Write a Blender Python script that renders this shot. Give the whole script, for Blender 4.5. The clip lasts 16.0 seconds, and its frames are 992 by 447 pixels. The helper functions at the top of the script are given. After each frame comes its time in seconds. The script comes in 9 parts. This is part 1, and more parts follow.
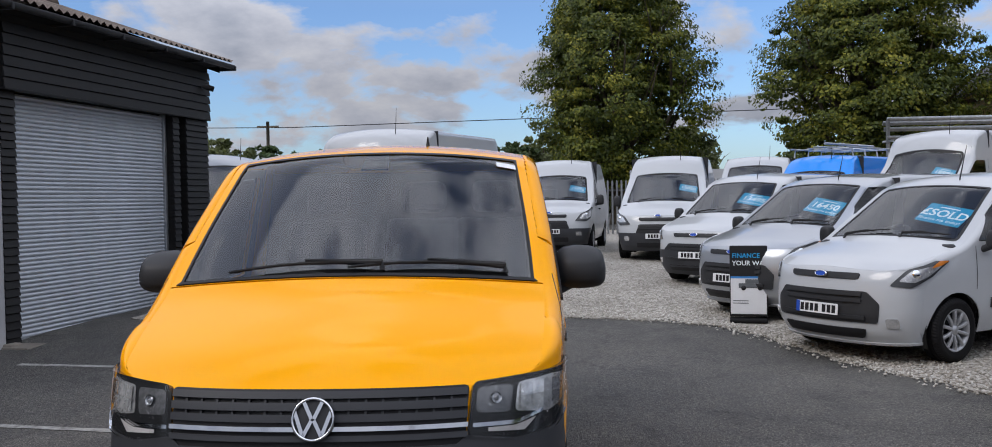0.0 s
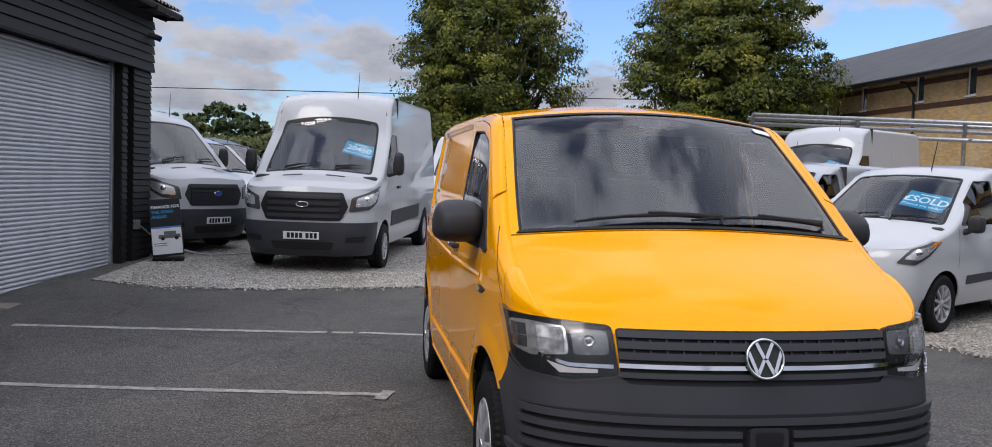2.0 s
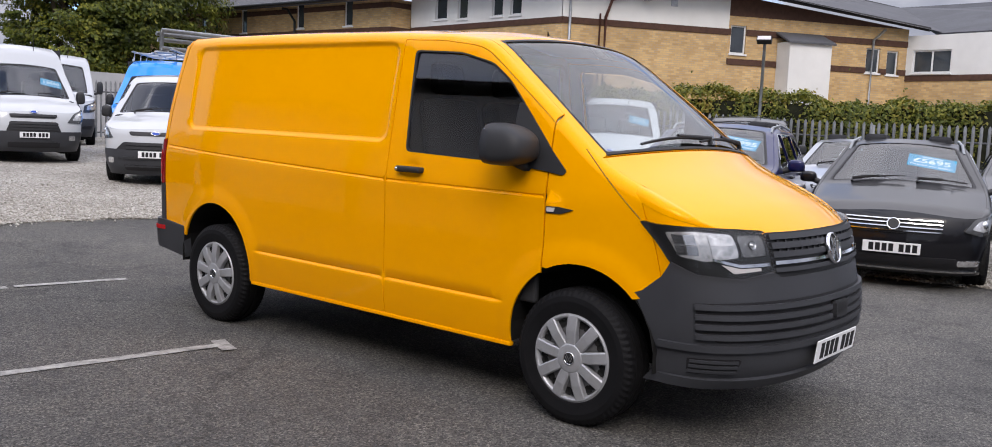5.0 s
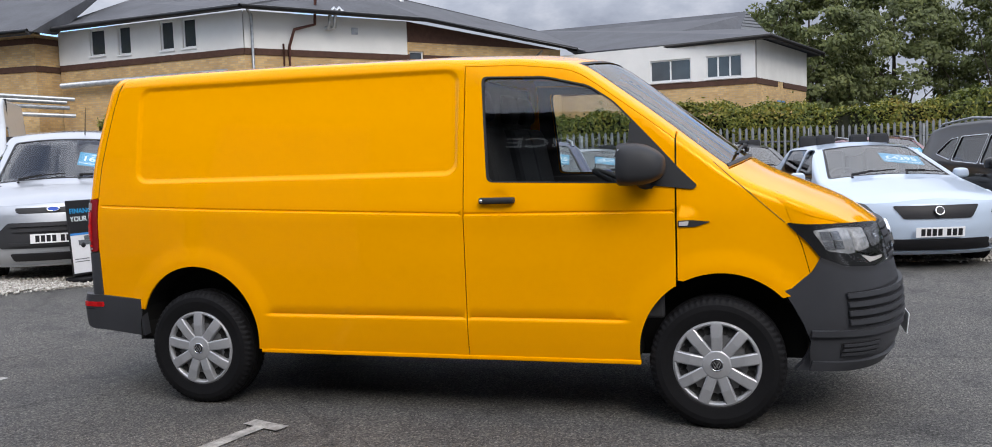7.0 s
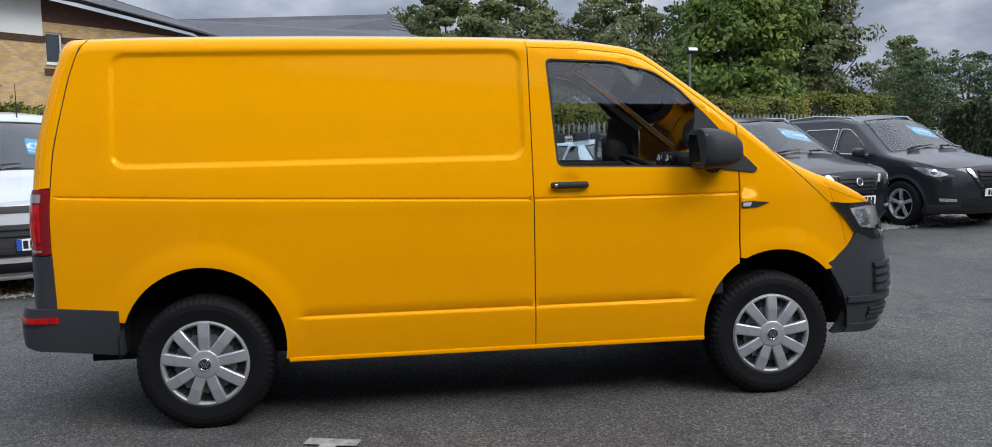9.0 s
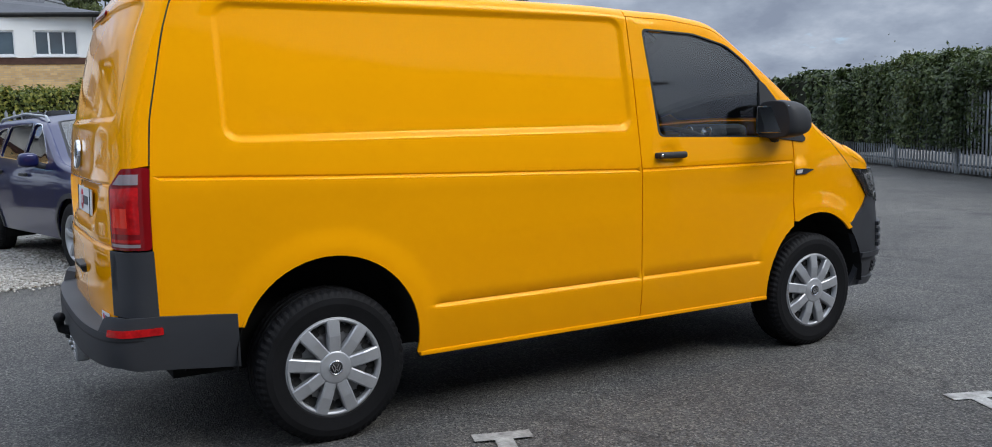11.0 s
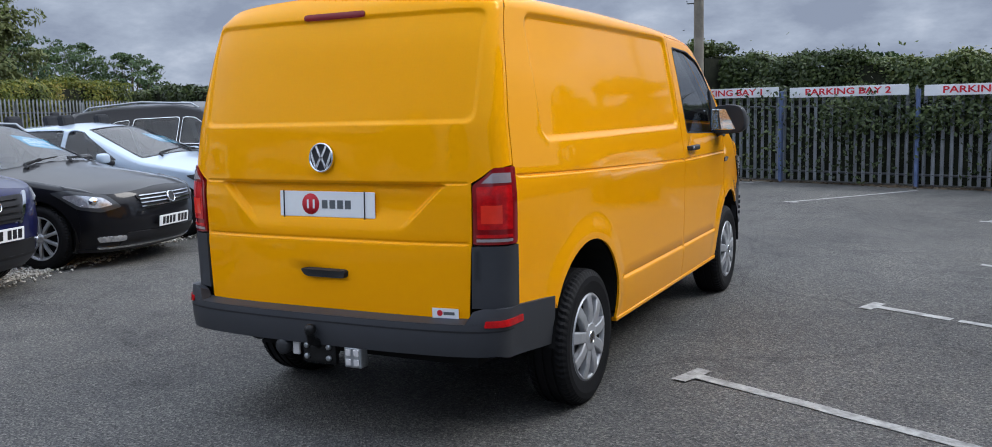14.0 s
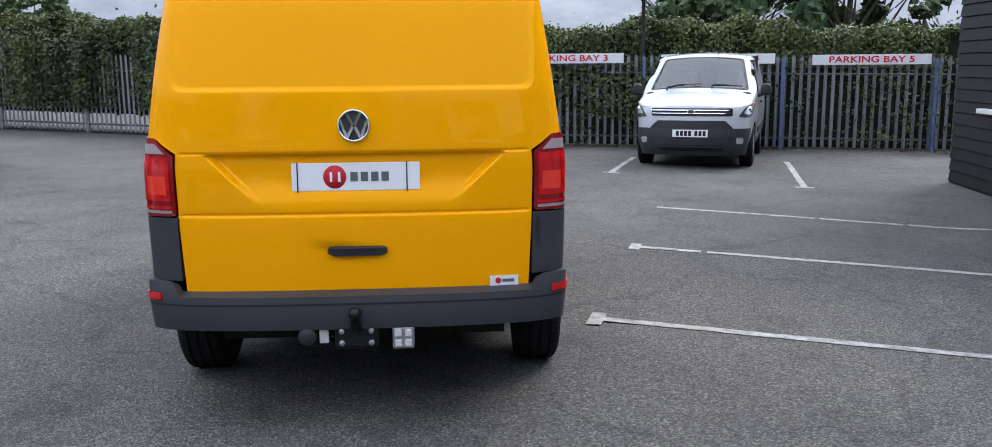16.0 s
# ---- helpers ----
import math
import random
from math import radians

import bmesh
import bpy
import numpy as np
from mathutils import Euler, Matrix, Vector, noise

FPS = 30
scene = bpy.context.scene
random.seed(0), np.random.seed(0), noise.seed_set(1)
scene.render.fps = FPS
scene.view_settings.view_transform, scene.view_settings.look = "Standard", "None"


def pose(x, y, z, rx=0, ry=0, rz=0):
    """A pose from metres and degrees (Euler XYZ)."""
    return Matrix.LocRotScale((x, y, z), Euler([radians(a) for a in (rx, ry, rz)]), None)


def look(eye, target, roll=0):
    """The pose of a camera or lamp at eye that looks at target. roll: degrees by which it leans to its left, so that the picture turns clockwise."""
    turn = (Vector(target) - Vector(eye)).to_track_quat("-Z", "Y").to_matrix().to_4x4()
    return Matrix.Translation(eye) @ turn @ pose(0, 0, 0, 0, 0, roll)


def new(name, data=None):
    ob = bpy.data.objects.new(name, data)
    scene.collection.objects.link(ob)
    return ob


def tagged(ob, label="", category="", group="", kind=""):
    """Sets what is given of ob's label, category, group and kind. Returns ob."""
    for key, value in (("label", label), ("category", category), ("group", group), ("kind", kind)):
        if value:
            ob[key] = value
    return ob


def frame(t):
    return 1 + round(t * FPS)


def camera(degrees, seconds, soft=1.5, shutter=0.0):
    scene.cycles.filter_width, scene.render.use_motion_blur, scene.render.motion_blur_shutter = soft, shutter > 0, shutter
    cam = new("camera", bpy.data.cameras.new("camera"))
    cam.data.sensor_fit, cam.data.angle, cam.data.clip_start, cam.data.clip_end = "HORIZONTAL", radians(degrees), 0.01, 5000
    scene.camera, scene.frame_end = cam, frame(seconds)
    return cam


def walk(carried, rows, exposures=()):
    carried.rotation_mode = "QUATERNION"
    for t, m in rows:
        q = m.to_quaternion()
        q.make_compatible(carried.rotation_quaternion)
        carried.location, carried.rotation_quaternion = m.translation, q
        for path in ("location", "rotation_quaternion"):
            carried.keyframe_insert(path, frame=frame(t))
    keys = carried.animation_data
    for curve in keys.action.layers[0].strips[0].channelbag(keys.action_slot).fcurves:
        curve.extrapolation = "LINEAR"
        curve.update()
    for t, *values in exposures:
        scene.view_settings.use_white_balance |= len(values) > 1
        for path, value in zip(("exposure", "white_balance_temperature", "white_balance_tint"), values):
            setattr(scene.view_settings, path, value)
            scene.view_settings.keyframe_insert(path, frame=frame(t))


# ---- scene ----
from mathutils import geometry

cam = camera(57.0, 16.0, 0.9)
PATH = [
    (0, (0.777, -5.542, 1.673), (0.701, -3.544, 1.619), -0.9),
    (0.5, (0.201, -5.634, 1.66), (0.191, -3.634, 1.614), 0.7),
    (1, (-0.401, -5.699, 1.63), (-0.289, -3.703, 1.585), 1.1),
    (1.5, (-0.978, -5.652, 1.605), (-0.795, -3.661, 1.57), 1.2),
    (2, (-1.556, -5.544, 1.549), (-1.231, -3.573, 1.451), 1.7),
    (2.5, (-2.117, -5.442, 1.532), (-1.669, -3.499, 1.385), 1.8),
    (3, (-2.661, -5.241, 1.501), (-2.048, -3.342, 1.364), 2.5),
    (3.5, (-3.189, -5.01, 1.473), (-2.305, -3.224, 1.301), 3.7),
    (4, (-3.647, -4.673, 1.483), (-2.478, -3.058, 1.32), 3.9),
    (4.5, (-4.118, -4.332, 1.461), (-2.729, -2.905, 1.285), 4.2),
    (5, (-4.498, -3.892, 1.435), (-2.956, -2.637, 1.218), 2.6),
    (5.2, (-4.645, -3.716, 1.435), (-3.031, -2.554, 1.226), 2.5),
    (7.3, (-5.609, -1.332, 1.392), (-3.664, -0.889, 1.238), -2.0),
    (7.5, (-5.67, -1.075, 1.372), (-3.706, -0.729, 1.215), -1.8),
    (8, (-5.704, -0.483, 1.371), (-3.717, -0.333, 1.206), -1.7),
    (8.5, (-5.62, 0.12, 1.387), (-3.628, 0.107, 1.219), -1.2),
    (9, (-5.53, 0.659, 1.391), (-3.557, 0.384, 1.215), -1.3),
    (9.2, (-5.444, 0.923, 1.367), (-3.484, 0.566, 1.187), -1.4),
    (11.3, (-4.384, 3.118, 1.356), (-2.722, 2.019, 1.184), -1.5),
    (11.5, (-4.236, 3.35, 1.368), (-2.617, 2.183, 1.242), -1.7),
    (12, (-3.942, 3.868, 1.424), (-2.4, 2.595, 1.391), -2.2),
    (12.5, (-3.689, 4.391, 1.425), (-2.259, 2.996, 1.322), -1.9),
    (13, (-3.321, 4.843, 1.451), (-2.052, 3.304, 1.305), -1.7),
    (13.5, (-2.976, 5.279, 1.452), (-1.966, 3.564, 1.258), -1.4),
    (14, (-2.51, 5.594, 1.45), (-1.608, 3.826, 1.202), -1.5),
    (14.5, (-2.003, 5.833, 1.459), (-1.393, 3.949, 1.177), -0.7),
    (15, (-1.486, 5.963, 1.458), (-1.137, 4.022, 1.124), -1.5),
    (15.5, (-0.891, 6.029, 1.484), (-0.818, 4.061, 1.135), -2.4),
    (16, (-0.332, 6.065, 1.5), (-0.458, 4.099, 1.155), -0.5),
]
walk(cam, [(t, look(eye, target, roll)) for t, eye, target, roll in PATH],
     [(0, -0.34, 6500, 13), (2, -0.17, 6600, 15), (3.5, 0.02, 6750, 18), (5.2, 0.2, 6750, 16), (8, 0.26, 6450, 10), (9, 0.14, 6350, 9), (11.5, 0.12, 6150, 8), (12.5, -0.10, 6100, 8),
      (13.5, 0.16, 6120, 9), (14, 0.25, 6150, 9), (15, 0.42, 6200, 10), (16, 0.60, 6250, 11)])

# ---- sky and sun ----
SUN_EL, SUN_AZ = radians(42), radians(232)   # elevation; compass turn from +y towards +x
world = bpy.data.worlds.new("sky")
scene.world = world
world.use_nodes = True
wn, wl = world.node_tree.nodes, world.node_tree.links
wn.clear()


def wnode(kind, **vals):
    nd = wn.new(kind)
    for k, v in vals.items():
        nd.inputs[k].default_value = v
    return nd


def ramp_of(nodes, points):
    nd = nodes.new("ShaderNodeValToRGB")
    el = nd.color_ramp.elements
    while len(el) < len(points):
        el.new(0.5)
    for e, (p, c) in zip(el, points):
        e.position, e.color = p, (*c, 1) if len(c) == 3 else c
    return nd


sky = wn.new("ShaderNodeTexSky")
sky.sky_type, sky.sun_disc = "NISHITA", False
sky.sun_elevation, sky.sun_rotation = SUN_EL, SUN_AZ
tc = wn.new("ShaderNodeTexCoord")
# clouds lie on a flat layer: the direction divided by its height
sep = wn.new("ShaderNodeSeparateXYZ")
wl.new(tc.outputs["Generated"], sep.inputs[0])
hgt = wn.new("ShaderNodeMath"); hgt.operation = "MAXIMUM"; hgt.inputs[1].default_value = 0.0
wl.new(sep.outputs["Z"], hgt.inputs[0])
lift = wn.new("ShaderNodeMath"); lift.operation = "ADD"; lift.inputs[1].default_value = 0.42
wl.new(hgt.outputs[0], lift.inputs[0])
flat = wn.new("ShaderNodeVectorMath"); flat.operation = "DIVIDE"
wl.new(tc.outputs["Generated"], flat.inputs[0])
comb = wn.new("ShaderNodeCombineXYZ")
for k in range(3):
    wl.new(lift.outputs[0], comb.inputs[k])
wl.new(comb.outputs[0], flat.inputs[1])
n1 = wnode("ShaderNodeTexNoise", Scale=3.6, Detail=9.0, Roughness=0.55, Distortion=0.15)
wl.new(flat.outputs[0], n1.inputs["Vector"])
n2 = wnode("ShaderNodeTexNoise", Scale=7.0, Detail=8.0, Roughness=0.6)
wl.new(flat.outputs[0], n2.inputs["Vector"])
# cover: broken cloud to the north-west, closing to grey overcast round the east and south
cov = wn.new("ShaderNodeVectorMath"); cov.operation = "DOT_PRODUCT"
cov.inputs[1].default_value = (-0.30, 0.95, 0.0)
wl.new(tc.outputs["Generated"], cov.inputs[0])
covm = wn.new("ShaderNodeMapRange")
covm.inputs["From Min"].default_value, covm.inputs["From Max"].default_value = -0.7, 0.9
covm.inputs["To Min"].default_value, covm.inputs["To Max"].default_value = 0.21, -0.045
wl.new(cov.outputs["Value"], covm.inputs["Value"])
csum = wn.new("ShaderNodeMath"); csum.operation = "ADD"
wl.new(n1.outputs["Fac"], csum.inputs[0]); wl.new(covm.outputs[0], csum.inputs[1])
mask = ramp_of(wn, [(0.45, (0, 0, 0)), (0.53, (1, 1, 1))])
wl.new(csum.outputs[0], mask.inputs[0])
shade = ramp_of(wn, [(0.36, (5.1, 5.25, 5.5)), (0.52, (3.8, 4.05, 4.6)), (0.66, (2.65, 2.95, 3.55)), (0.82, (1.85, 2.10, 2.68))])
mix2 = wn.new("ShaderNodeMath"); mix2.operation = "MULTIPLY_ADD"
mix2.inputs[1].default_value = 0.55
wl.new(n2.outputs["Fac"], mix2.inputs[0])
half = wn.new("ShaderNodeMath"); half.operation = "MULTIPLY"; half.inputs[1].default_value = 0.5
wl.new(csum.outputs[0], half.inputs[0])
wl.new(half.outputs[0], mix2.inputs[2])
dull = wn.new("ShaderNodeMath"); dull.operation = "MULTIPLY_ADD"; dull.inputs[1].default_value = 0.40
wl.new(covm.outputs[0], dull.inputs[0]); wl.new(mix2.outputs[0], dull.inputs[2])
wl.new(dull.outputs[0], shade.inputs[0])
blend = wn.new("ShaderNodeMix"); blend.data_type = "RGBA"
gain = wn.new("ShaderNodeMix"); gain.data_type = "RGBA"; gain.blend_type = "MULTIPLY"
gain.inputs["Factor"].default_value = 1.0
gain.inputs[7].default_value = (0.9, 1.15, 1.5, 1)
wl.new(sky.outputs[0], gain.inputs[6])
wl.new(gain.outputs[2], blend.inputs[6])
zen = wn.new("ShaderNodeMapRange")
zen.inputs["From Min"].default_value, zen.inputs["From Max"].default_value = 0.12, 0.75
zen.inputs["To Min"].default_value, zen.inputs["To Max"].default_value = 1.0, 4.2
wl.new(sep.outputs["Z"], zen.inputs["Value"])
lit = wn.new("ShaderNodeVectorMath"); lit.operation = "SCALE"
veil = ramp_of(wn, [(0.20, (0, 0, 0)), (0.46, (0.82, 0.82, 0.82)), (0.70, (0.82, 0.82, 0.82)), (0.90, (0.1, 0.1, 0.1))])
wl.new(sep.outputs["Z"], veil.inputs[0])
even = wn.new("ShaderNodeMix"); even.data_type = "RGBA"
even.inputs[7].default_value = (2.75, 2.88, 3.15, 1)
wl.new(veil.outputs[0], even.inputs["Factor"]); wl.new(shade.outputs[0], even.inputs[6])
wl.new(even.outputs[2], lit.inputs[0]); wl.new(zen.outputs[0], lit.inputs["Scale"])
wl.new(lit.outputs[0], blend.inputs[7])
close = wn.new("ShaderNodeMath"); close.operation = "MAXIMUM"
wl.new(mask.outputs[0], close.inputs[0]); wl.new(veil.outputs[0], close.inputs[1])
wl.new(close.outputs[0], blend.inputs["Factor"])
bg = wn.new("ShaderNodeBackground")
bg.inputs["Strength"].default_value = 0.13
wl.new(blend.outputs[2], bg.inputs["Color"])
out = wn.new("ShaderNodeOutputWorld")
wl.new(bg.outputs[0], out.inputs[0])

sun = new("sun", bpy.data.lights.new("sun", "SUN"))
sun.data.energy, sun.data.angle, sun.data.color = 1.5, radians(26), (1.0, 0.95, 0.88)
sun.matrix_world = look((math.sin(SUN_AZ) * math.cos(SUN_EL) * 50, math.cos(SUN_AZ) * math.cos(SUN_EL) * 50, math.sin(SUN_EL) * 50), (0, 0, 0))

# ---- materials ----
def material(name):
    m = bpy.data.materials.new(name)
    m.use_nodes = True
    return m, m.node_tree.nodes, m.node_tree.links, m.node_tree.nodes["Principled BSDF"]


def noise_tex(n, l, scale, detail=4.0, rough=0.55, coord="Object"):
    t = n.new("ShaderNodeTexCoord")
    x = n.new("ShaderNodeTexNoise")
    x.inputs["Scale"].default_value, x.inputs["Detail"].default_value, x.inputs["Roughness"].default_value = scale, detail, rough
    l.new(t.outputs[coord], x.inputs["Vector"])
    return x


def mixed(n, l, fac, a, b):
    x = n.new("ShaderNodeMix")
    x.data_type = "RGBA"
    l.new(fac, x.inputs["Factor"])
    for k, c in ((6, a), (7, b)):
        if hasattr(c, "links"):
            l.new(c, x.inputs[k])
        else:
            x.inputs[k].default_value = (*c, 1)
    return x.outputs[2]


def bumped(n, l, bsdf, height, strength, dist):
    b = n.new("ShaderNodeBump")
    b.inputs["Strength"].default_value, b.inputs["Distance"].default_value = strength, dist
    l.new(height, b.inputs["Height"])
    l.new(b.outputs[0], bsdf.inputs["Normal"])
    return b


def surface(name, col, rough=0.5, metal=0.0, vary=0.12, scale=6.0, fine=60.0, bump=0.0, bdist=0.002, coat=0.0, spec=0.28, rvary=0.08, object_random=0.0):
    """A plain stuff with two scales of variation: broad stains and fine grain."""
    m, n, l, b = material(name)
    n1, n2 = noise_tex(n, l, scale, 5.0), noise_tex(n, l, fine, 3.0)
    r1 = ramp_of(n, [(0.3, (0, 0, 0)), (0.7, (1, 1, 1))])
    l.new(n1.outputs["Fac"], r1.inputs[0])
    dark, light = tuple(c * (1 - vary) for c in col), tuple(min(1, c * (1 + vary)) for c in col)
    c1 = mixed(n, l, r1.outputs[0], dark, light)
    r2 = ramp_of(n, [(0.35, tuple(1 - vary * 0.5 for _ in range(3))), (0.65, (1, 1, 1))])
    l.new(n2.outputs["Fac"], r2.inputs[0])
    mul = n.new("ShaderNodeMix"); mul.data_type = "RGBA"; mul.blend_type = "MULTIPLY"
    mul.inputs["Factor"].default_value = 1.0
    l.new(c1, mul.inputs[6]); l.new(r2.outputs[0], mul.inputs[7])
    src = mul.outputs[2]
    if object_random:
        oi = n.new("ShaderNodeObjectInfo")
        rr = ramp_of(n, [(0.0, tuple(1 - object_random for _ in range(3))), (1.0, (1, 1, 1))])
        l.new(oi.outputs["Random"], rr.inputs[0])
        m3 = n.new("ShaderNodeMix"); m3.data_type = "RGBA"; m3.blend_type = "MULTIPLY"
        m3.inputs["Factor"].default_value = 1.0
        l.new(src, m3.inputs[6]); l.new(rr.outputs[0], m3.inputs[7])
        src = m3.outputs[2]
    l.new(src, b.inputs["Base Color"])
    rm = n.new("ShaderNodeMapRange")
    rm.inputs["To Min"].default_value, rm.inputs["To Max"].default_value = max(0.02, rough - rvary), min(1, rough + rvary)
    l.new(n1.outputs["Fac"], rm.inputs["Value"])
    l.new(rm.outputs[0], b.inputs["Roughness"])
    b.inputs["Metallic"].default_value = metal
    b.inputs["Specular IOR Level"].default_value = spec
    if coat:
        b.inputs["Coat Weight"].default_value, b.inputs["Coat Roughness"].default_value = coat, 0.03
    if bump:
        bumped(n, l, b, n2.outputs["Fac"], bump, bdist)
    return m


def paint(name, col, metal=0.0, rough=0.35, vary=0.03, coat=1.0):
    m, n, l, b = material(name)
    peel = noise_tex(n, l, 3.0, 2.0)
    dust = noise_tex(n, l, 1.7, 6.0, 0.65)
    r = ramp_of(n, [(0.35, tuple(c * (1 - vary) for c in col)), (0.7, col)])
    l.new(dust.outputs["Fac"], r.inputs[0])
    l.new(r.outputs[0], b.inputs["Base Color"])
    b.inputs["Metallic"].default_value, b.inputs["Roughness"].default_value = metal, rough
    b.inputs["Specular IOR Level"].default_value = 0.12
    b.inputs["Coat Weight"].default_value = coat
    rr = n.new("ShaderNodeMapRange")
    rr.inputs["To Min"].default_value, rr.inputs["To Max"].default_value = 0.015, 0.06
    l.new(dust.outputs["Fac"], rr.inputs["Value"])
    l.new(rr.outputs[0], b.inputs["Coat Roughness"])
    bp = n.new("ShaderNodeBump")
    bp.inputs["Strength"].default_value, bp.inputs["Distance"].default_value = 0.05, 0.004
    l.new(peel.outputs["Fac"], bp.inputs["Height"])
    l.new(bp.outputs[0], b.inputs["Coat Normal"])
    return m


def gloss_paint(name, col, tint):
    """Solid gloss enamel: clean mirror-like gloss with a faint ripple, road dust in the broad roughness."""
    m, n, l, b = material(name)
    peel, dust, film = noise_tex(n, l, 2.2, 2.0), noise_tex(n, l, 1.3, 6.0, 0.65), noise_tex(n, l, 45.0, 4.0, 0.6)
    r = ramp_of(n, [(0.35, tuple(c * 0.965 for c in col)), (0.7, col)])
    l.new(dust.outputs["Fac"], r.inputs[0])
    l.new(r.outputs[0], b.inputs["Base Color"])
    b.inputs["Specular IOR Level"].default_value = 0.36
    b.inputs["Specular Tint"].default_value = (*tint, 1)
    ad = n.new("ShaderNodeMath"); ad.operation = "MULTIPLY"
    l.new(dust.outputs["Fac"], ad.inputs[0]); l.new(film.outputs["Fac"], ad.inputs[1])
    rr = n.new("ShaderNodeMapRange")
    rr.inputs["From Min"].default_value, rr.inputs["From Max"].default_value = 0.1, 0.45
    rr.inputs["To Min"].default_value, rr.inputs["To Max"].default_value = 0.02, 0.10
    l.new(ad.outputs[0], rr.inputs["Value"])
    l.new(rr.outputs[0], b.inputs["Roughness"])
    bumped(n, l, b, peel.outputs["Fac"], 0.035, 0.004)
    return m


def glass(name, tint, gloss_rough=0.0, ior=1.5):
    """A thin pane: tinted see-through with a Fresnel gloss."""
    m, n, l, b = material(name)
    n.remove(b)
    tr, gl, mx, fr = n.new("ShaderNodeBsdfTransparent"), n.new("ShaderNodeBsdfGlossy"), n.new("ShaderNodeMixShader"), n.new("ShaderNodeFresnel")
    tr.inputs[0].default_value = (*tint, 1)
    gl.inputs["Roughness"].default_value = gloss_rough
    gl.inputs["Color"].default_value = (1, 1, 1, 1)
    fr.inputs[0].default_value = ior
    l.new(fr.outputs[0], mx.inputs[0]); l.new(tr.outputs[0], mx.inputs[1]); l.new(gl.outputs[0], mx.inputs[2])
    l.new(mx.outputs[0], n["Material Output"].inputs[0])
    return m


def times(n, l, a, b, fac=1.0):
    x = n.new("ShaderNodeMix"); x.data_type = "RGBA"; x.blend_type = "MULTIPLY"
    x.inputs["Factor"].default_value = fac
    l.new(a, x.inputs[6]); l.new(b, x.inputs[7])
    return x.outputs[2]


def asphalt_mat():
    """Worn asphalt: pale chippings in dark binder, scuffed patches, damp stains and fine cracks."""
    m, n, l, b = material("asphalt")
    big, mid, grit = noise_tex(n, l, 0.30, 6, 0.6), noise_tex(n, l, 1.7, 7, 0.7), noise_tex(n, l, 55.0, 4, 0.75)
    tcn = n.new("ShaderNodeTexCoord")
    vor = n.new("ShaderNodeTexVoronoi"); vor.inputs["Scale"].default_value = 115.0
    l.new(tcn.outputs["Object"], vor.inputs["Vector"])
    sepc = n.new("ShaderNodeSeparateColor"); l.new(vor.outputs["Color"], sepc.inputs[0])
    r1 = ramp_of(n, [(0.30, (0.078, 0.076, 0.074)), (0.5, (0.109, 0.106, 0.101)), (0.72, (0.146, 0.141, 0.133))])
    l.new(big.outputs["Fac"], r1.inputs[0])
    r2 = ramp_of(n, [(0.33, (0.60, 0.60, 0.61)), (0.45, (0.95, 0.95, 0.95)), (0.68, (1.16, 1.15, 1.12))])
    l.new(mid.outputs["Fac"], r2.inputs[0])
    # every chipping has its own shade; the gaps between are dark
    r3 = ramp_of(n, [(0.0, (0.45, 0.45, 0.46)), (0.6, (0.95, 0.95, 0.95)), (0.86, (1.4, 1.38, 1.33)), (1.0, (2.0, 1.96, 1.86))])
    l.new(sepc.outputs[0], r3.inputs[0])
    r4 = ramp_of(n, [(0.37, (0.60, 0.60, 0.61)), (0.63, (1.26, 1.26, 1.24))])
    l.new(grit.outputs["Fac"], r4.inputs[0])
    # wandering cracks
    wv = noise_tex(n, l, 1.2, 4, 0.6)
    vm = n.new("ShaderNodeVectorMath"); vm.operation = "MULTIPLY_ADD"
    l.new(wv.outputs["Color"], vm.inputs[0]); vm.inputs[1].default_value = (0.9, 0.9, 0); l.new(tcn.outputs["Object"], vm.inputs[2])
    ck = n.new("ShaderNodeTexVoronoi"); ck.feature = "DISTANCE_TO_EDGE"; ck.inputs["Scale"].default_value = 0.42
    l.new(vm.outputs[0], ck.inputs["Vector"])
    r5 = ramp_of(n, [(0.0, (0.35, 0.35, 0.36)), (0.006, (0.7, 0.7, 0.7)), (0.012, (1, 1, 1))])
    l.new(ck.outputs["Distance"], r5.inputs[0])
    c = times(n, l, times(n, l, times(n, l, r1.outputs[0], r2.outputs[0]), r3.outputs[0]), r4.outputs[0], 0.85)
    c = times(n, l, c, r5.outputs[0], 0.45)
    l.new(c, b.inputs["Base Color"])
    b.inputs["Specular IOR Level"].default_value = 0.25
    rg = n.new("ShaderNodeMapRange"); rg.inputs["To Min"].default_value, rg.inputs["To Max"].default_value = 0.6, 0.95
    l.new(mid.outputs["Fac"], rg.inputs["Value"]); l.new(rg.outputs[0], b.inputs["Roughness"])
    hs = n.new("ShaderNodeMath"); hs.operation = "ADD"
    l.new(vor.outputs["Distance"], hs.inputs[0]); l.new(grit.outputs["Fac"], hs.inputs[1])
    bumped(n, l, b, hs.outputs[0], 0.8, 0.008)
    return m


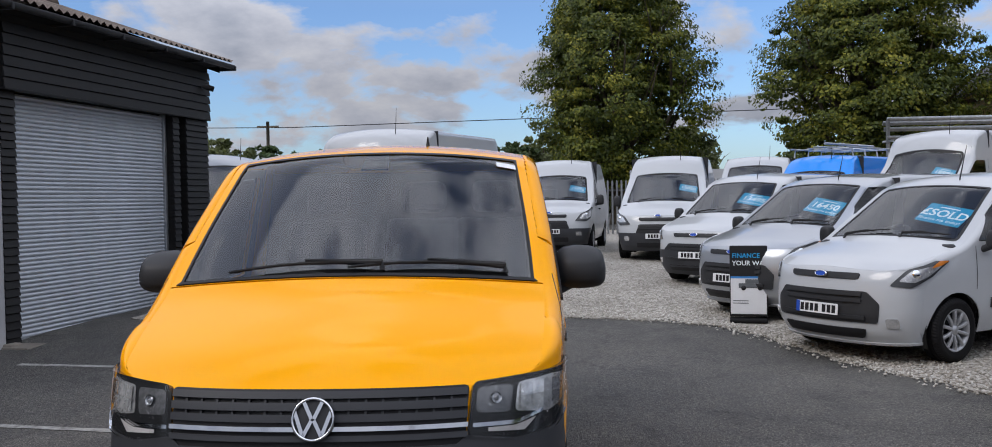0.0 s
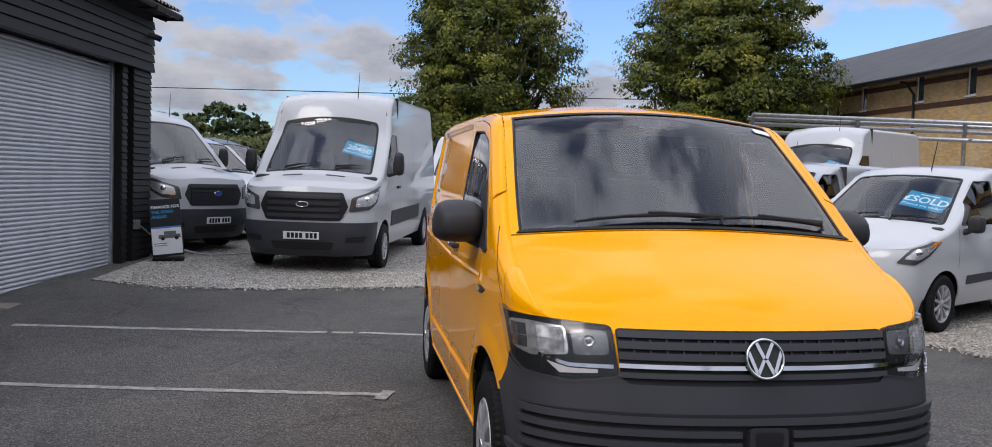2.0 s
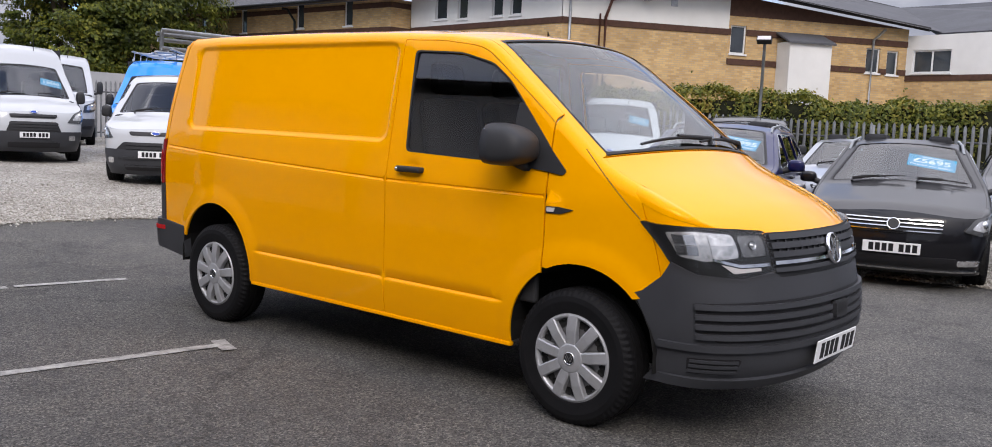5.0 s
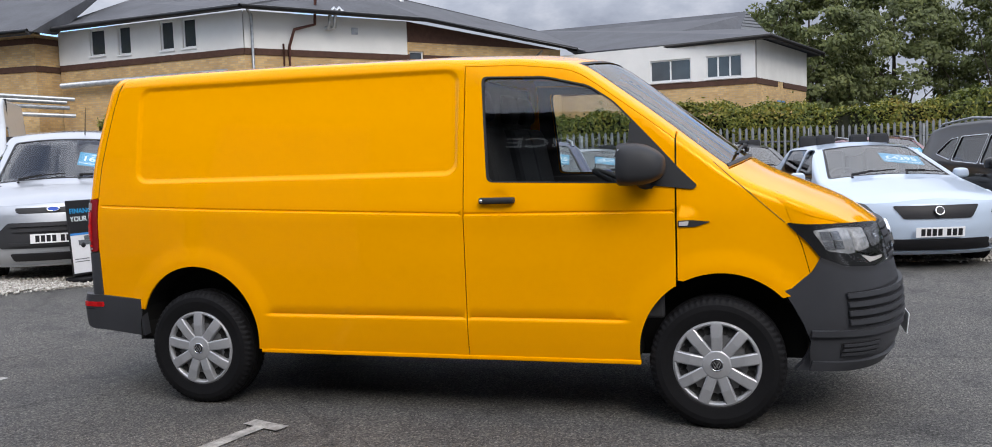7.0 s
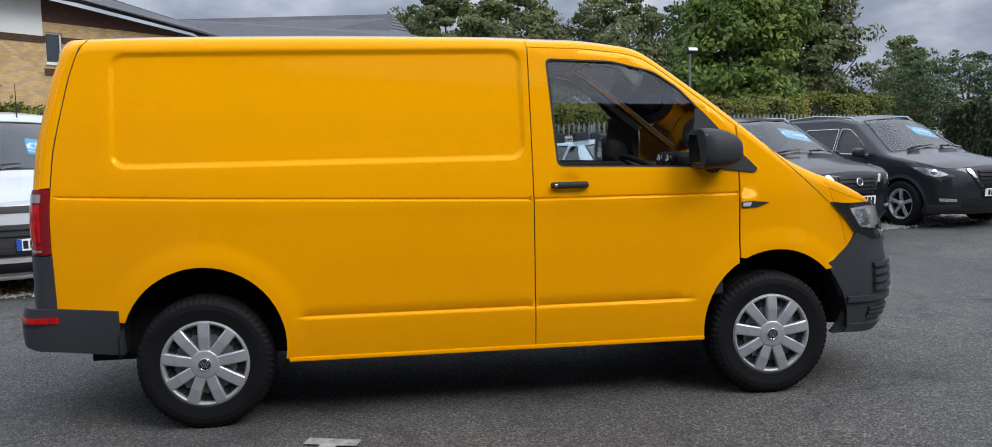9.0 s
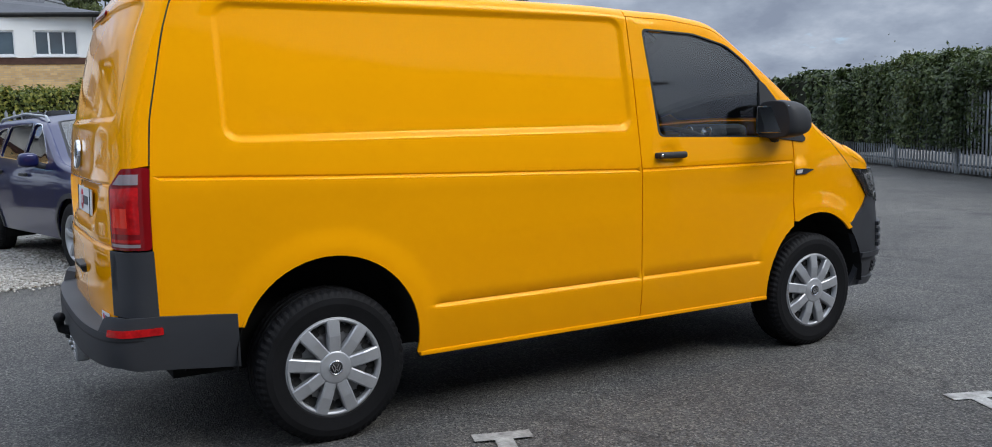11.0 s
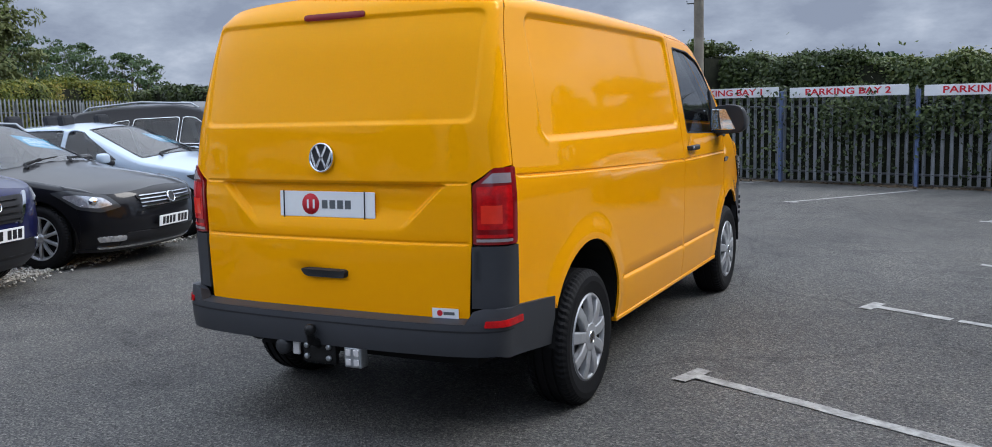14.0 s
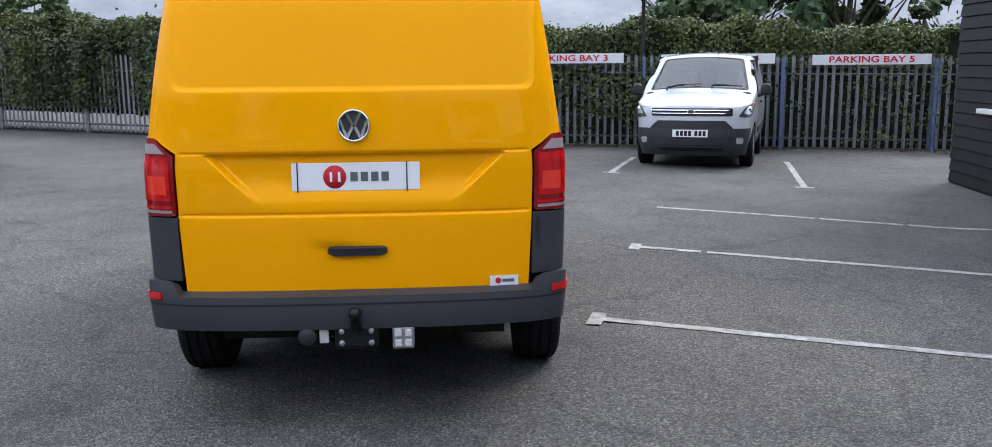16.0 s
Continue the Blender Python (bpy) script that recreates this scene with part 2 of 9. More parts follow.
def gravel_mat():
    m, n, l, b = material("gravel")
    tcn = n.new("ShaderNodeTexCoord")
    vor = n.new("ShaderNodeTexVoronoi"); vor.inputs["Scale"].default_value = 34.0
    l.new(tcn.outputs["Object"], vor.inputs["Vector"])
    big = noise_tex(n, l, 0.5, 5, 0.6)
    sepc = n.new("ShaderNodeSeparateColor"); l.new(vor.outputs["Color"], sepc.inputs[0])
    r = ramp_of(n, [(0.0, (0.19, 0.17, 0.145)), (0.5, (0.36, 0.335, 0.295)), (1.0, (0.56, 0.54, 0.495))])
    l.new(sepc.outputs[0], r.inputs[0])
    r2 = ramp_of(n, [(0.3, (0.72, 0.71, 0.69)), (0.7, (1.05, 1.05, 1.05))])
    l.new(big.outputs["Fac"], r2.inputs[0])
    a = n.new("ShaderNodeMix"); a.data_type = "RGBA"; a.blend_type = "MULTIPLY"; a.inputs["Factor"].default_value = 1
    l.new(r.outputs[0], a.inputs[6]); l.new(r2.outputs[0], a.inputs[7])
    l.new(a.outputs[2], b.inputs["Base Color"])
    b.inputs["Roughness"].default_value = 0.9
    inv = n.new("ShaderNodeMath"); inv.operation = "SUBTRACT"; inv.inputs[0].default_value = 1.0
    l.new(vor.outputs["Distance"], inv.inputs[1])
    bumped(n, l, b, inv.outputs[0], 1.0, 0.02)
    return m


def island_mat(name, ramp, rough=0.6, translucent=0.0, spec=0.3):
    """Colour by loose piece, for leaves and pebbles joined into one mesh."""
    m, n, l, b = material(name)
    g = n.new("ShaderNodeNewGeometry")
    r = ramp_of(n, ramp)
    big = noise_tex(n, l, 0.6, 3)
    mx = n.new("ShaderNodeMath"); mx.operation = "MULTIPLY_ADD"; mx.inputs[1].default_value = 0.55
    l.new(g.outputs["Random Per Island"], mx.inputs[0])
    hv = n.new("ShaderNodeMath"); hv.operation = "MULTIPLY_ADD"; hv.inputs[1].default_value = 1.3; hv.inputs[2].default_value = -0.42
    l.new(big.outputs["Fac"], hv.inputs[0]); l.new(hv.outputs[0], mx.inputs[2])
    l.new(mx.outputs[0], r.inputs[0])
    l.new(r.outputs[0], b.inputs["Base Color"])
    b.inputs["Roughness"].default_value, b.inputs["Specular IOR Level"].default_value = rough, spec
    if translucent:
        t = n.new("ShaderNodeBsdfTranslucent"); l.new(r.outputs[0], t.inputs[0])
        ms = n.new("ShaderNodeMixShader"); ms.inputs[0].default_value = translucent
        l.new(b.outputs[0], ms.inputs[1]); l.new(t.outputs[0], ms.inputs[2])
        l.new(ms.outputs[0], n["Material Output"].inputs[0])
    return m


def brick_mat(name="yellow_brick"):
    m, n, l, b = material(name)
    tcn = n.new("ShaderNodeTexCoord")
    br = n.new("ShaderNodeTexBrick")
    br.inputs["Scale"].default_value = 1.0
    br.inputs["Brick Width"].default_value, br.inputs["Row Height"].default_value, br.inputs["Mortar Size"].default_value = 0.225, 0.075, 0.006
    br.inputs["Color1"].default_value, br.inputs["Color2"].default_value = (0.62, 0.42, 0.19, 1), (0.46, 0.295, 0.13, 1)
    br.inputs["Mortar"].default_value = (0.38, 0.33, 0.26, 1)
    l.new(tcn.outputs["UV"], br.inputs["Vector"])
    st = noise_tex(n, l, 0.7, 6, 0.6)
    r = ramp_of(n, [(0.3, (0.75, 0.73, 0.7)), (0.7, (1.1, 1.1, 1.08))])
    l.new(st.outputs["Fac"], r.inputs[0])
    a = n.new("ShaderNodeMix"); a.data_type = "RGBA"; a.blend_type = "MULTIPLY"; a.inputs["Factor"].default_value = 1
    l.new(br.outputs["Color"], a.inputs[6]); l.new(r.outputs[0], a.inputs[7])
    l.new(a.outputs[2], b.inputs["Base Color"])
    b.inputs["Roughness"].default_value = 0.9
    bumped(n, l, b, br.outputs["Fac"], -0.5, 0.006)
    return m


ASPHALT, GRAVEL = asphalt_mat(), gravel_mat()
YELLOW = gloss_paint("yellow_paint", (0.95, 0.386, 0.0), (1.0, 0.76, 0.24))
WHITE = paint("white_paint", (0.47, 0.49, 0.515), coat=0.8)
SILVER = paint("silver_paint", (0.42, 0.44, 0.47), metal=0.7)
PALE = paint("pale_blue_white_paint", (0.42, 0.50, 0.60))
BLACKP = paint("black_paint", (0.006, 0.006, 0.008), coat=0.6)
GREYP = paint("dark_grey_paint", (0.028, 0.029, 0.033), metal=0.4, coat=0.7)
BLUEP = paint("dark_blue_paint", (0.008, 0.010, 0.065), metal=0.3, coat=0.7)
AZURE = paint("bright_blue_paint", (0.0, 0.24, 0.80))
REDP = paint("dark_red_paint", (0.16, 0.02, 0.03))
GLASS = glass("window_glass", (0.84, 0.88, 0.88), 0.0, 1.74)
DARKGLASS = glass("tinted_glass", (0.40, 0.44, 0.46), 0.0, 1.6)
LENS = glass("lamp_lens", (0.94, 0.95, 0.96), 0.0, 1.36)
RUBBER = surface("tyre_rubber", (0.008, 0.008, 0.009), 0.65, vary=0.25, scale=9, bump=0.25, spec=0.16)
PLASTIC = surface("black_plastic", (0.030, 0.031, 0.034), 0.52, vary=0.10, scale=4, fine=400, bump=0.12, bdist=0.001)
BUMPER = surface("grey_black_bumper_plastic", (0.041, 0.043, 0.049), 0.48, vary=0.10, scale=3, fine=400, bump=0.10, bdist=0.001)
DARK = surface("dark_underside", (0.010, 0.010, 0.010), 0.85)
CHROME = surface("chrome", (0.75, 0.76, 0.78), 0.10, metal=1.0, vary=0.03, rvary=0.04)
ALLOY = surface("silver_wheel_paint", (0.44, 0.45, 0.47), 0.40, metal=0.5, vary=0.08, scale=12)
ALLOYD = surface("dark_wheel_paint", (0.12, 0.12, 0.13), 0.4, metal=0.6)
COVERDISC = surface("grey_cover_disc", (0.20, 0.203, 0.21), 0.42, metal=0.45, vary=0.1, scale=12)
STEEL = surface("galvanised_steel", (0.42, 0.44, 0.46), 0.45, metal=0.85, vary=0.2, scale=8)
REDLENS = surface("red_lens", (0.52, 0.006, 0.008), 0.16, vary=0.25, scale=30, coat=0.3)
CLEARLENS = surface("frosted_lens", (0.62, 0.60, 0.60), 0.15, vary=0.1, coat=1.0)
AMBER = surface("amber_lens", (0.65, 0.20, 0.02), 0.15, coat=1.0)
PLATEW = surface("white_number_plate", (0.78, 0.79, 0.80), 0.35, vary=0.03)
PLATEB = surface("blue_plate_band", (0.02, 0.08, 0.45), 0.4)
INK = surface("black_print", (0.015, 0.015, 0.017), 0.5)
REDINK = surface("red_print", (0.55, 0.02, 0.035), 0.45, vary=0.05)
GREYINK = surface("grey_print", (0.12, 0.13, 0.14), 0.5)
STICKER = surface("turquoise_card", (0.01, 0.33, 0.56), 0.5, vary=0.05)
WHITEINK = surface("white_print", (0.80, 0.86, 0.88), 0.5, vary=0.02)
TRIM = surface("dark_cabin_trim", (0.030, 0.031, 0.034), 0.7, vary=0.15, bump=0.1)
SEAT = surface("dark_seat_cloth", (0.028, 0.029, 0.032), 0.95, vary=0.2, fine=300, bump=0.2)
LINING = surface("pale_roof_lining", (0.52, 0.52, 0.50), 0.9, vary=0.06)
CABIN = surface("grey_cabin_lining", (0.10, 0.10, 0.10), 0.8, vary=0.08)
LINE = surface("worn_white_road_paint", (0.35, 0.345, 0.325), 0.8, vary=0.45, scale=14, fine=70, bump=0.3)
CLAD = surface("black_timber_cladding", (0.013, 0.013, 0.014), 0.5, vary=0.3, scale=2.5, fine=70, bump=0.25, object_random=0.25)
ROOFSHEET = surface("weathered_cement_sheet", (0.16, 0.13, 0.11), 0.9, vary=0.4, scale=1.8, fine=30, bump=0.4)
SHUTTER = surface("grey_steel_shutter", (0.47, 0.51, 0.56), 0.40, metal=0.35, vary=0.10, scale=2.0)
GREYWALL = surface("pale_grey_painted_wall", (0.42, 0.43, 0.45), 0.7, vary=0.08, scale=2, bump=0.3)
CONCRETE = surface("worn_concrete", (0.20, 0.18, 0.155), 0.9, vary=0.3, scale=1.5, fine=50, bump=0.4)
BRICK = brick_mat()
BROWNBRICK = surface("brown_brick_band", (0.085, 0.045, 0.032), 0.9, vary=0.2, fine=20, bump=0.3)
RENDER = surface("white_rendered_wall", (0.70, 0.70, 0.68), 0.85, vary=0.08, scale=0.8)
SLATE = surface("grey_slate_roof", (0.085, 0.088, 0.098), 0.75, vary=0.22, scale=0.9, fine=9, bump=0.3)
TIMBER = surface("weathered_pole_timber", (0.17, 0.15, 0.12), 0.9, vary=0.3, scale=3, fine=40, bump=0.5)
BARK = surface("bark", (0.085, 0.070, 0.050), 0.95, vary=0.35, scale=4, fine=25, bump=0.6)
PALING = surface("galvanised_paling", (0.30, 0.315, 0.33), 0.55, metal=0.6, vary=0.22, scale=5, object_random=0.3)
RAILM = surface("dull_steel_rail", (0.10, 0.105, 0.112), 0.6, metal=0.4, vary=0.25)
BLUEPOST = surface("faded_blue_post_paint", (0.10, 0.14, 0.26), 0.6, vary=0.25)
SIGNW = surface("white_sign_board", (0.70, 0.71, 0.73), 0.5, vary=0.08, scale=3)
WINWHITE = surface("white_window_frame", (0.72, 0.73, 0.73), 0.5, vary=0.05)
SKYBLUE = surface("blue_window_panel", (0.05, 0.22, 0.55), 0.5)
HEDGE1 = island_mat("hornbeam_hedge_leaf", [(0.0, (0.030, 0.045, 0.010)), (0.45, (0.105, 0.130, 0.022)), (0.75, (0.25, 0.235, 0.038)), (1.0, (0.29, 0.185, 0.045))], 0.55, 0.25)
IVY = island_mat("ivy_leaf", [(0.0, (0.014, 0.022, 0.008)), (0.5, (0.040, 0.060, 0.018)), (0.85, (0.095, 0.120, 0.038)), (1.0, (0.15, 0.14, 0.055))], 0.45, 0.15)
# paler copy of the ivy ramp: sun on the tall hedges put into leaf colour
IVYLIT = island_mat("sunlit_ivy_leaf", [(0.0, (0.022, 0.034, 0.011)), (0.5, (0.062, 0.088, 0.026)), (0.85, (0.14, 0.165, 0.05)), (1.0, (0.20, 0.19, 0.07))], 0.45, 0.2)
LEAF1 = island_mat("hornbeam_leaf", [(0.0, (0.018, 0.031, 0.008)), (0.45, (0.074, 0.102, 0.016)), (0.75, (0.185, 0.20, 0.026)), (1.0, (0.37, 0.34, 0.045))], 0.5, 0.3)
LEAF2 = island_mat("birch_leaf", [(0.0, (0.048, 0.060, 0.022)), (0.5, (0.112, 0.134, 0.046)), (1.0, (0.20, 0.22, 0.078))], 0.55, 0.3)
LEAF3 = island_mat("bright_leaf", [(0.0, (0.042, 0.082, 0.013)), (0.5, (0.11, 0.175, 0.03)), (1.0, (0.22, 0.285, 0.058))], 0.5, 0.3)
LEAF4 = island_mat("dark_leaf", [(0.0, (0.021, 0.045, 0.015)), (0.5, (0.0525, 0.09, 0.03)), (1.0, (0.1125, 0.15, 0.0525))], 0.5, 0.2)
PEBBLE = island_mat("limestone_pebble", [(0.0, (0.22, 0.20, 0.17)), (0.5, (0.42, 0.40, 0.36)), (1.0, (0.66, 0.64, 0.60))], 0.85)

# ---- mesh helpers ----
def root(name, label, category, m=None, group="", kind=""):
    ob = new(name)
    ob.empty_display_size = 0.2
    tagged(ob, label, category, group, kind)
    if m is not None:
        ob.matrix_world = m
    return ob


def part(name, data, mat, parent=None, label="", shadow=True):
    if isinstance(data, bmesh.types.BMesh):
        me = bpy.data.meshes.new(name)
        data.to_mesh(me)
        data.free()
    else:
        me = data
    if not me.materials:
        me.materials.append(mat)
    ob = new(name, me)
    if parent is not None:
        ob.parent = parent
    if label:
        ob["label"] = label
    if not shadow:
        ob.visible_shadow = False
    return ob


def smooth(bm, on=True):
    for f in bm.faces:
        f.smooth = on
    return bm


def box(x0, x1, y0, y1, z0, z1, bevel=0.0, seg=2, bm=None):
    own = bm is None
    bm = bm or bmesh.new()
    r = bmesh.ops.create_cube(bm, size=1.0)
    for v in r["verts"]:
        v.co = Vector((x0 + (v.co.x + 0.5) * (x1 - x0), y0 + (v.co.y + 0.5) * (y1 - y0), z0 + (v.co.z + 0.5) * (z1 - z0)))
    if bevel:
        es = list({e for v in r["verts"] for e in v.link_edges})
        bmesh.ops.bevel(bm, geom=es, offset=bevel, segments=seg, affect="EDGES", profile=0.5)
    return bm


def raw(name, verts, faces, smoothed=False):
    me = bpy.data.meshes.new(name)
    me.from_pydata([tuple(map(float, v)) for v in verts], [], [tuple(map(int, f)) for f in faces])
    if smoothed:
        me.polygons.foreach_set("use_smooth", [True] * len(me.polygons))
    me.update()
    return me


def tube_data(path, radii, sides=8, cap=True):
    """Vertices and faces of a tapered tube along a path."""
    path = [Vector(p) for p in path]
    if not hasattr(radii, "__len__"):
        radii = [radii] * len(path)
    vs, fs = [], []
    up = Vector((0, 0, 1))
    for i, p in enumerate(path):
        d = (path[min(i + 1, len(path) - 1)] - path[max(i - 1, 0)]).normalized()
        a = d.cross(up)
        if a.length < 0.05:
            a = d.cross(Vector((1, 0, 0)))
        a.normalize()
        b = d.cross(a)
        for k in range(sides):
            t = 2 * math.pi * k / sides
            vs.append(p + (a * math.cos(t) + b * math.sin(t)) * radii[i])
    for i in range(len(path) - 1):
        for k in range(sides):
            q = (k + 1) % sides
            fs.append((i * sides + k, i * sides + q, (i + 1) * sides + q, (i + 1) * sides + k))
    if cap:
        fs.append(tuple(range(sides)))
        fs.append(tuple(range((len(path) - 1) * sides, len(path) * sides))[::-1])
    return vs, fs


def tube(name, path, radii, sides=8):
    return raw(name, *tube_data(path, radii, sides), True)


def lathe(name, profile, sides=40, axis="x", close=False):
    """Turn a profile of (along, radius) round an axis."""
    vs, fs = [], []
    n = len(profile)
    for k in range(sides):
        t = 2 * math.pi * k / sides
        for a, r in profile:
            p = (a, r * math.cos(t), r * math.sin(t))
            vs.append(p if axis == "x" else (p[1], p[2], p[0]) if axis == "z" else (p[1], p[0], p[2]))
    for k in range(sides):
        q = (k + 1) % sides
        for i in range(n - 1 if not close else n):
            j = (i + 1) % n
            fs.append((k * n + i, k * n + j, q * n + j, q * n + i))
    return raw(name, vs, fs, True)


def text_mesh(name, body, size, depth=0.002, align="CENTER", bold=0.0, stretch=1.0):
    cu = bpy.data.curves.new(name, "FONT")
    cu.body, cu.size, cu.extrude, cu.align_x, cu.align_y, cu.offset = body, size, depth, align, "CENTER", bold
    cu.resolution_u = 3
    ob = bpy.data.objects.new(name, cu)
    scene.collection.objects.link(ob)
    me = bpy.data.meshes.new_from_object(ob.evaluated_get(bpy.context.evaluated_depsgraph_get()))
    bpy.data.objects.remove(ob)
    bpy.data.curves.remove(cu)
    if stretch != 1.0:
        me.transform(Matrix.Diagonal((stretch, 1, 1, 1)))
    return me


def table(points, sigma=0.03):
    """A smooth function through a table of (x, y)."""
    xs, ys = np.array(points, float).T
    h = 0.004
    g = np.arange(xs[0] - 0.5, xs[-1] + 0.5, h)
    v = np.interp(g, xs, ys)
    lo, hi = g < xs[0], g > xs[-1]
    v[lo] = ys[0] + (g[lo] - xs[0]) * (ys[1] - ys[0]) / (xs[1] - xs[0])
    v[hi] = ys[-1] + (g[hi] - xs[-1]) * (ys[-1] - ys[-2]) / (xs[-1] - xs[-2])
    if sigma:
        k = np.arange(-int(3 * sigma / h), int(3 * sigma / h) + 1) * h
        w = np.exp(-0.5 * (k / sigma) ** 2)
        pad = len(k) // 2
        vv = np.concatenate([v[0] + (v[1] - v[0]) * np.arange(-pad, 0), v, v[-1] + (v[-1] - v[-2]) * np.arange(1, pad + 1)])
        v = np.convolve(vv, w / w.sum(), "valid")
    return lambda x: np.interp(x, g, v)


def inside(poly, p):
    x, y = p[:, 0], p[:, 1]
    r = np.zeros(len(p), bool)
    q = np.roll(poly, 1, 0)
    for (xi, yi), (xj, yj) in zip(poly, q):
        c = (yi > y) != (yj > y)
        with np.errstate(divide="ignore", invalid="ignore"):
            r ^= c & (x < (xj - xi) * (y - yi) / ((yj - yi) if yj != yi else 1e-12) + xi)
    return r


def resample(poly, step, closed=True):
    out = []
    n = len(poly)
    for i in range(n if closed else n - 1):
        a, b = np.array(poly[i], float), np.array(poly[(i + 1) % n], float)
        k = max(1, int(np.ceil(np.linalg.norm(b - a) / step)))
        out += [a + (b - a) * j / k for j in range(k)]
    if not closed:
        out.append(np.array(poly[-1], float))
    return out


def rounded(poly, r, seg=5):
    """A polygon with its corners rounded."""
    out = []
    n = len(poly)
    for i in range(n):
        p, a, b = (np.array(poly[k % n], float) for k in (i, i - 1, i + 1))
        ra = min(r, np.linalg.norm(a - p) * 0.45, np.linalg.norm(b - p) * 0.45)
        s, e = p + (a - p) / np.linalg.norm(a - p) * ra, p + (b - p) / np.linalg.norm(b - p) * ra
        for k in range(seg + 1):
            t = k / seg
            out.append(s * (1 - t) ** 2 + 2 * p * t * (1 - t) + e * t * t)
    return out


def region(name, surf, outer, holes=(), step=0.05, lift=0.0, rim=0.012, feats=(), su=1.0, back=False):
    """A sheet cut from the surface surf(u, v) -> (n, 3) along a polygon in (u, v), lifted off it, with its edges turned in by rim.
    su: metres per unit of u. back: also close it behind."""
    loops = [resample([(p[0] * su, p[1]) for p in lp], step) for lp in (outer, *holes)]
    pts, edges = [], []
    for lp in loops:
        b = len(pts)
        pts += lp
        edges += [(b + i, b + (i + 1) % len(lp)) for i in range(len(lp))]
    ring = np.array(pts)
    lo, hi = ring.min(0), ring.max(0)
    gx, gy = np.meshgrid(np.arange(lo[0] + step * 0.5, hi[0], step), np.arange(lo[1] + step * 0.5, hi[1], step))
    grid = np.c_[gx.ravel(), gy.ravel()]
    fl = [resample([(p[0] * su, p[1]) for p in ln], step, False) for ln in feats]
    fp = np.array([p for ln in fl for p in ln]) if fl else np.zeros((0, 2))
    fo = np.concatenate([np.full(len(ln), i) for i, ln in enumerate(fl)]) if fl else np.zeros(0, int)
    fk = inside(np.array(loops[0]), fp) if len(fp) else np.zeros(0, bool)
    for lp in loops[1:]:
        if len(fp):
            fk &= ~inside(np.array(lp), fp)
    if len(fp):
        fd = np.full(len(fp), 9.0)
        for k in range(0, len(ring), 200):
            fd = np.minimum(fd, np.min(np.linalg.norm(fp[:, None] - ring[None, k:k + 200], axis=2), 1))
        fk &= fd > 0.003
        gd = np.full(len(grid), 9.0)
        kept = fp[fk]
        for k in range(0, len(kept), 200):
            gd = np.minimum(gd, np.min(np.linalg.norm(grid[:, None] - kept[None, k:k + 200], axis=2), 1))
        grid = grid[gd > step * 0.45]
    keep = inside(np.array(loops[0]), grid)
    for lp in loops[1:]:
        keep &= ~inside(np.array(lp), grid)
    grid = grid[keep]
    if len(grid):
        dmin = np.full(len(grid), 9.0)
        for k in range(0, len(ring), 200):
            dmin = np.minimum(dmin, np.min(np.linalg.norm(grid[:, None] - ring[None, k:k + 200], axis=2), 1))
        grid = grid[dmin > step * 0.4]
    idx = np.cumsum(fk) - 1 + len(ring) if len(fp) else None
    for i in range(len(fp) - 1):
        if fk[i] and fk[i + 1] and fo[i] == fo[i + 1]:
            edges.append((int(idx[i]), int(idx[i + 1])))
    allp = np.concatenate([ring, fp[fk] if len(fp) else fp, grid])
    r = geometry.delaunay_2d_cdt([Vector(p) for p in allp], edges, [], 1, 1e-6)
    vc, tris, = np.array([tuple(v) for v in r[0]]), np.array([t for t in r[2] if len(t) == 3])
    cen = vc[tris].mean(1)
    ok = inside(np.array(loops[0]), cen)
    for lp in loops[1:]:
        ok &= ~inside(np.array(lp), cen)
    tris = tris[ok]
    used = np.unique(tris)
    remap = -np.ones(len(vc), int)
    remap[used] = np.arange(len(used))
    vc, tris = vc[used], remap[tris]
    u, v = vc[:, 0] / su, vc[:, 1]
    P = surf(u, v)
    h = 0.002
    N = np.cross(surf(u + h / su, v) - surf(u - h / su, v), surf(u, v + h) - surf(u, v - h))
    N /= np.linalg.norm(N, axis=1, keepdims=True) + 1e-12
    # every surface is written so that this normal points outwards
    P = P + N * lift
    fn = np.cross(P[tris[:, 1]] - P[tris[:, 0]], P[tris[:, 2]] - P[tris[:, 0]])
    flip = (fn * N[tris].mean(1)).sum(1) < 0
    tris[flip] = tris[flip][:, ::-1]
    verts, norms, faces = [P], [N], [tris]
    if rim:
        cnt = {}
        for t in tris:
            for a, b in ((t[0], t[1]), (t[1], t[2]), (t[2], t[0])):
                cnt[(a, b)] = 1
        edge = [(a, b) for a, b in cnt if (b, a) not in cnt]
        ea, eb = np.array(edge).T
        base = len(P)
        out = np.cross(P[eb] - P[ea], N[ea])
        out /= np.linalg.norm(out, axis=1, keepdims=True) + 1e-12
        k = len(edge)
        verts += [P[ea], P[eb], P[eb] - N[eb] * rim, P[ea] - N[ea] * rim]
        norms += [out] * 4
        i = np.arange(k)
        faces.append(np.c_[base + i, base + 3 * k + i, base + 2 * k + i])
        faces.append(np.c_[base + i, base + 2 * k + i, base + k + i])
    if back:
        base = sum(len(a) for a in verts)
        verts.append(P - N * rim), norms.append(-N), faces.append(tris[:, ::-1] + base)
    V, F = np.concatenate(verts), np.concatenate(faces)
    me = bpy.data.meshes.new(name)
    me.vertices.add(len(V)); me.vertices.foreach_set("co", V.ravel())
    me.loops.add(F.size); me.loops.foreach_set("vertex_index", F.ravel().astype(np.int32))
    me.polygons.add(len(F)); me.polygons.foreach_set("loop_start", np.arange(0, F.size, 3, dtype=np.int32))
    me.polygons.foreach_set("use_smooth", [True] * len(F))
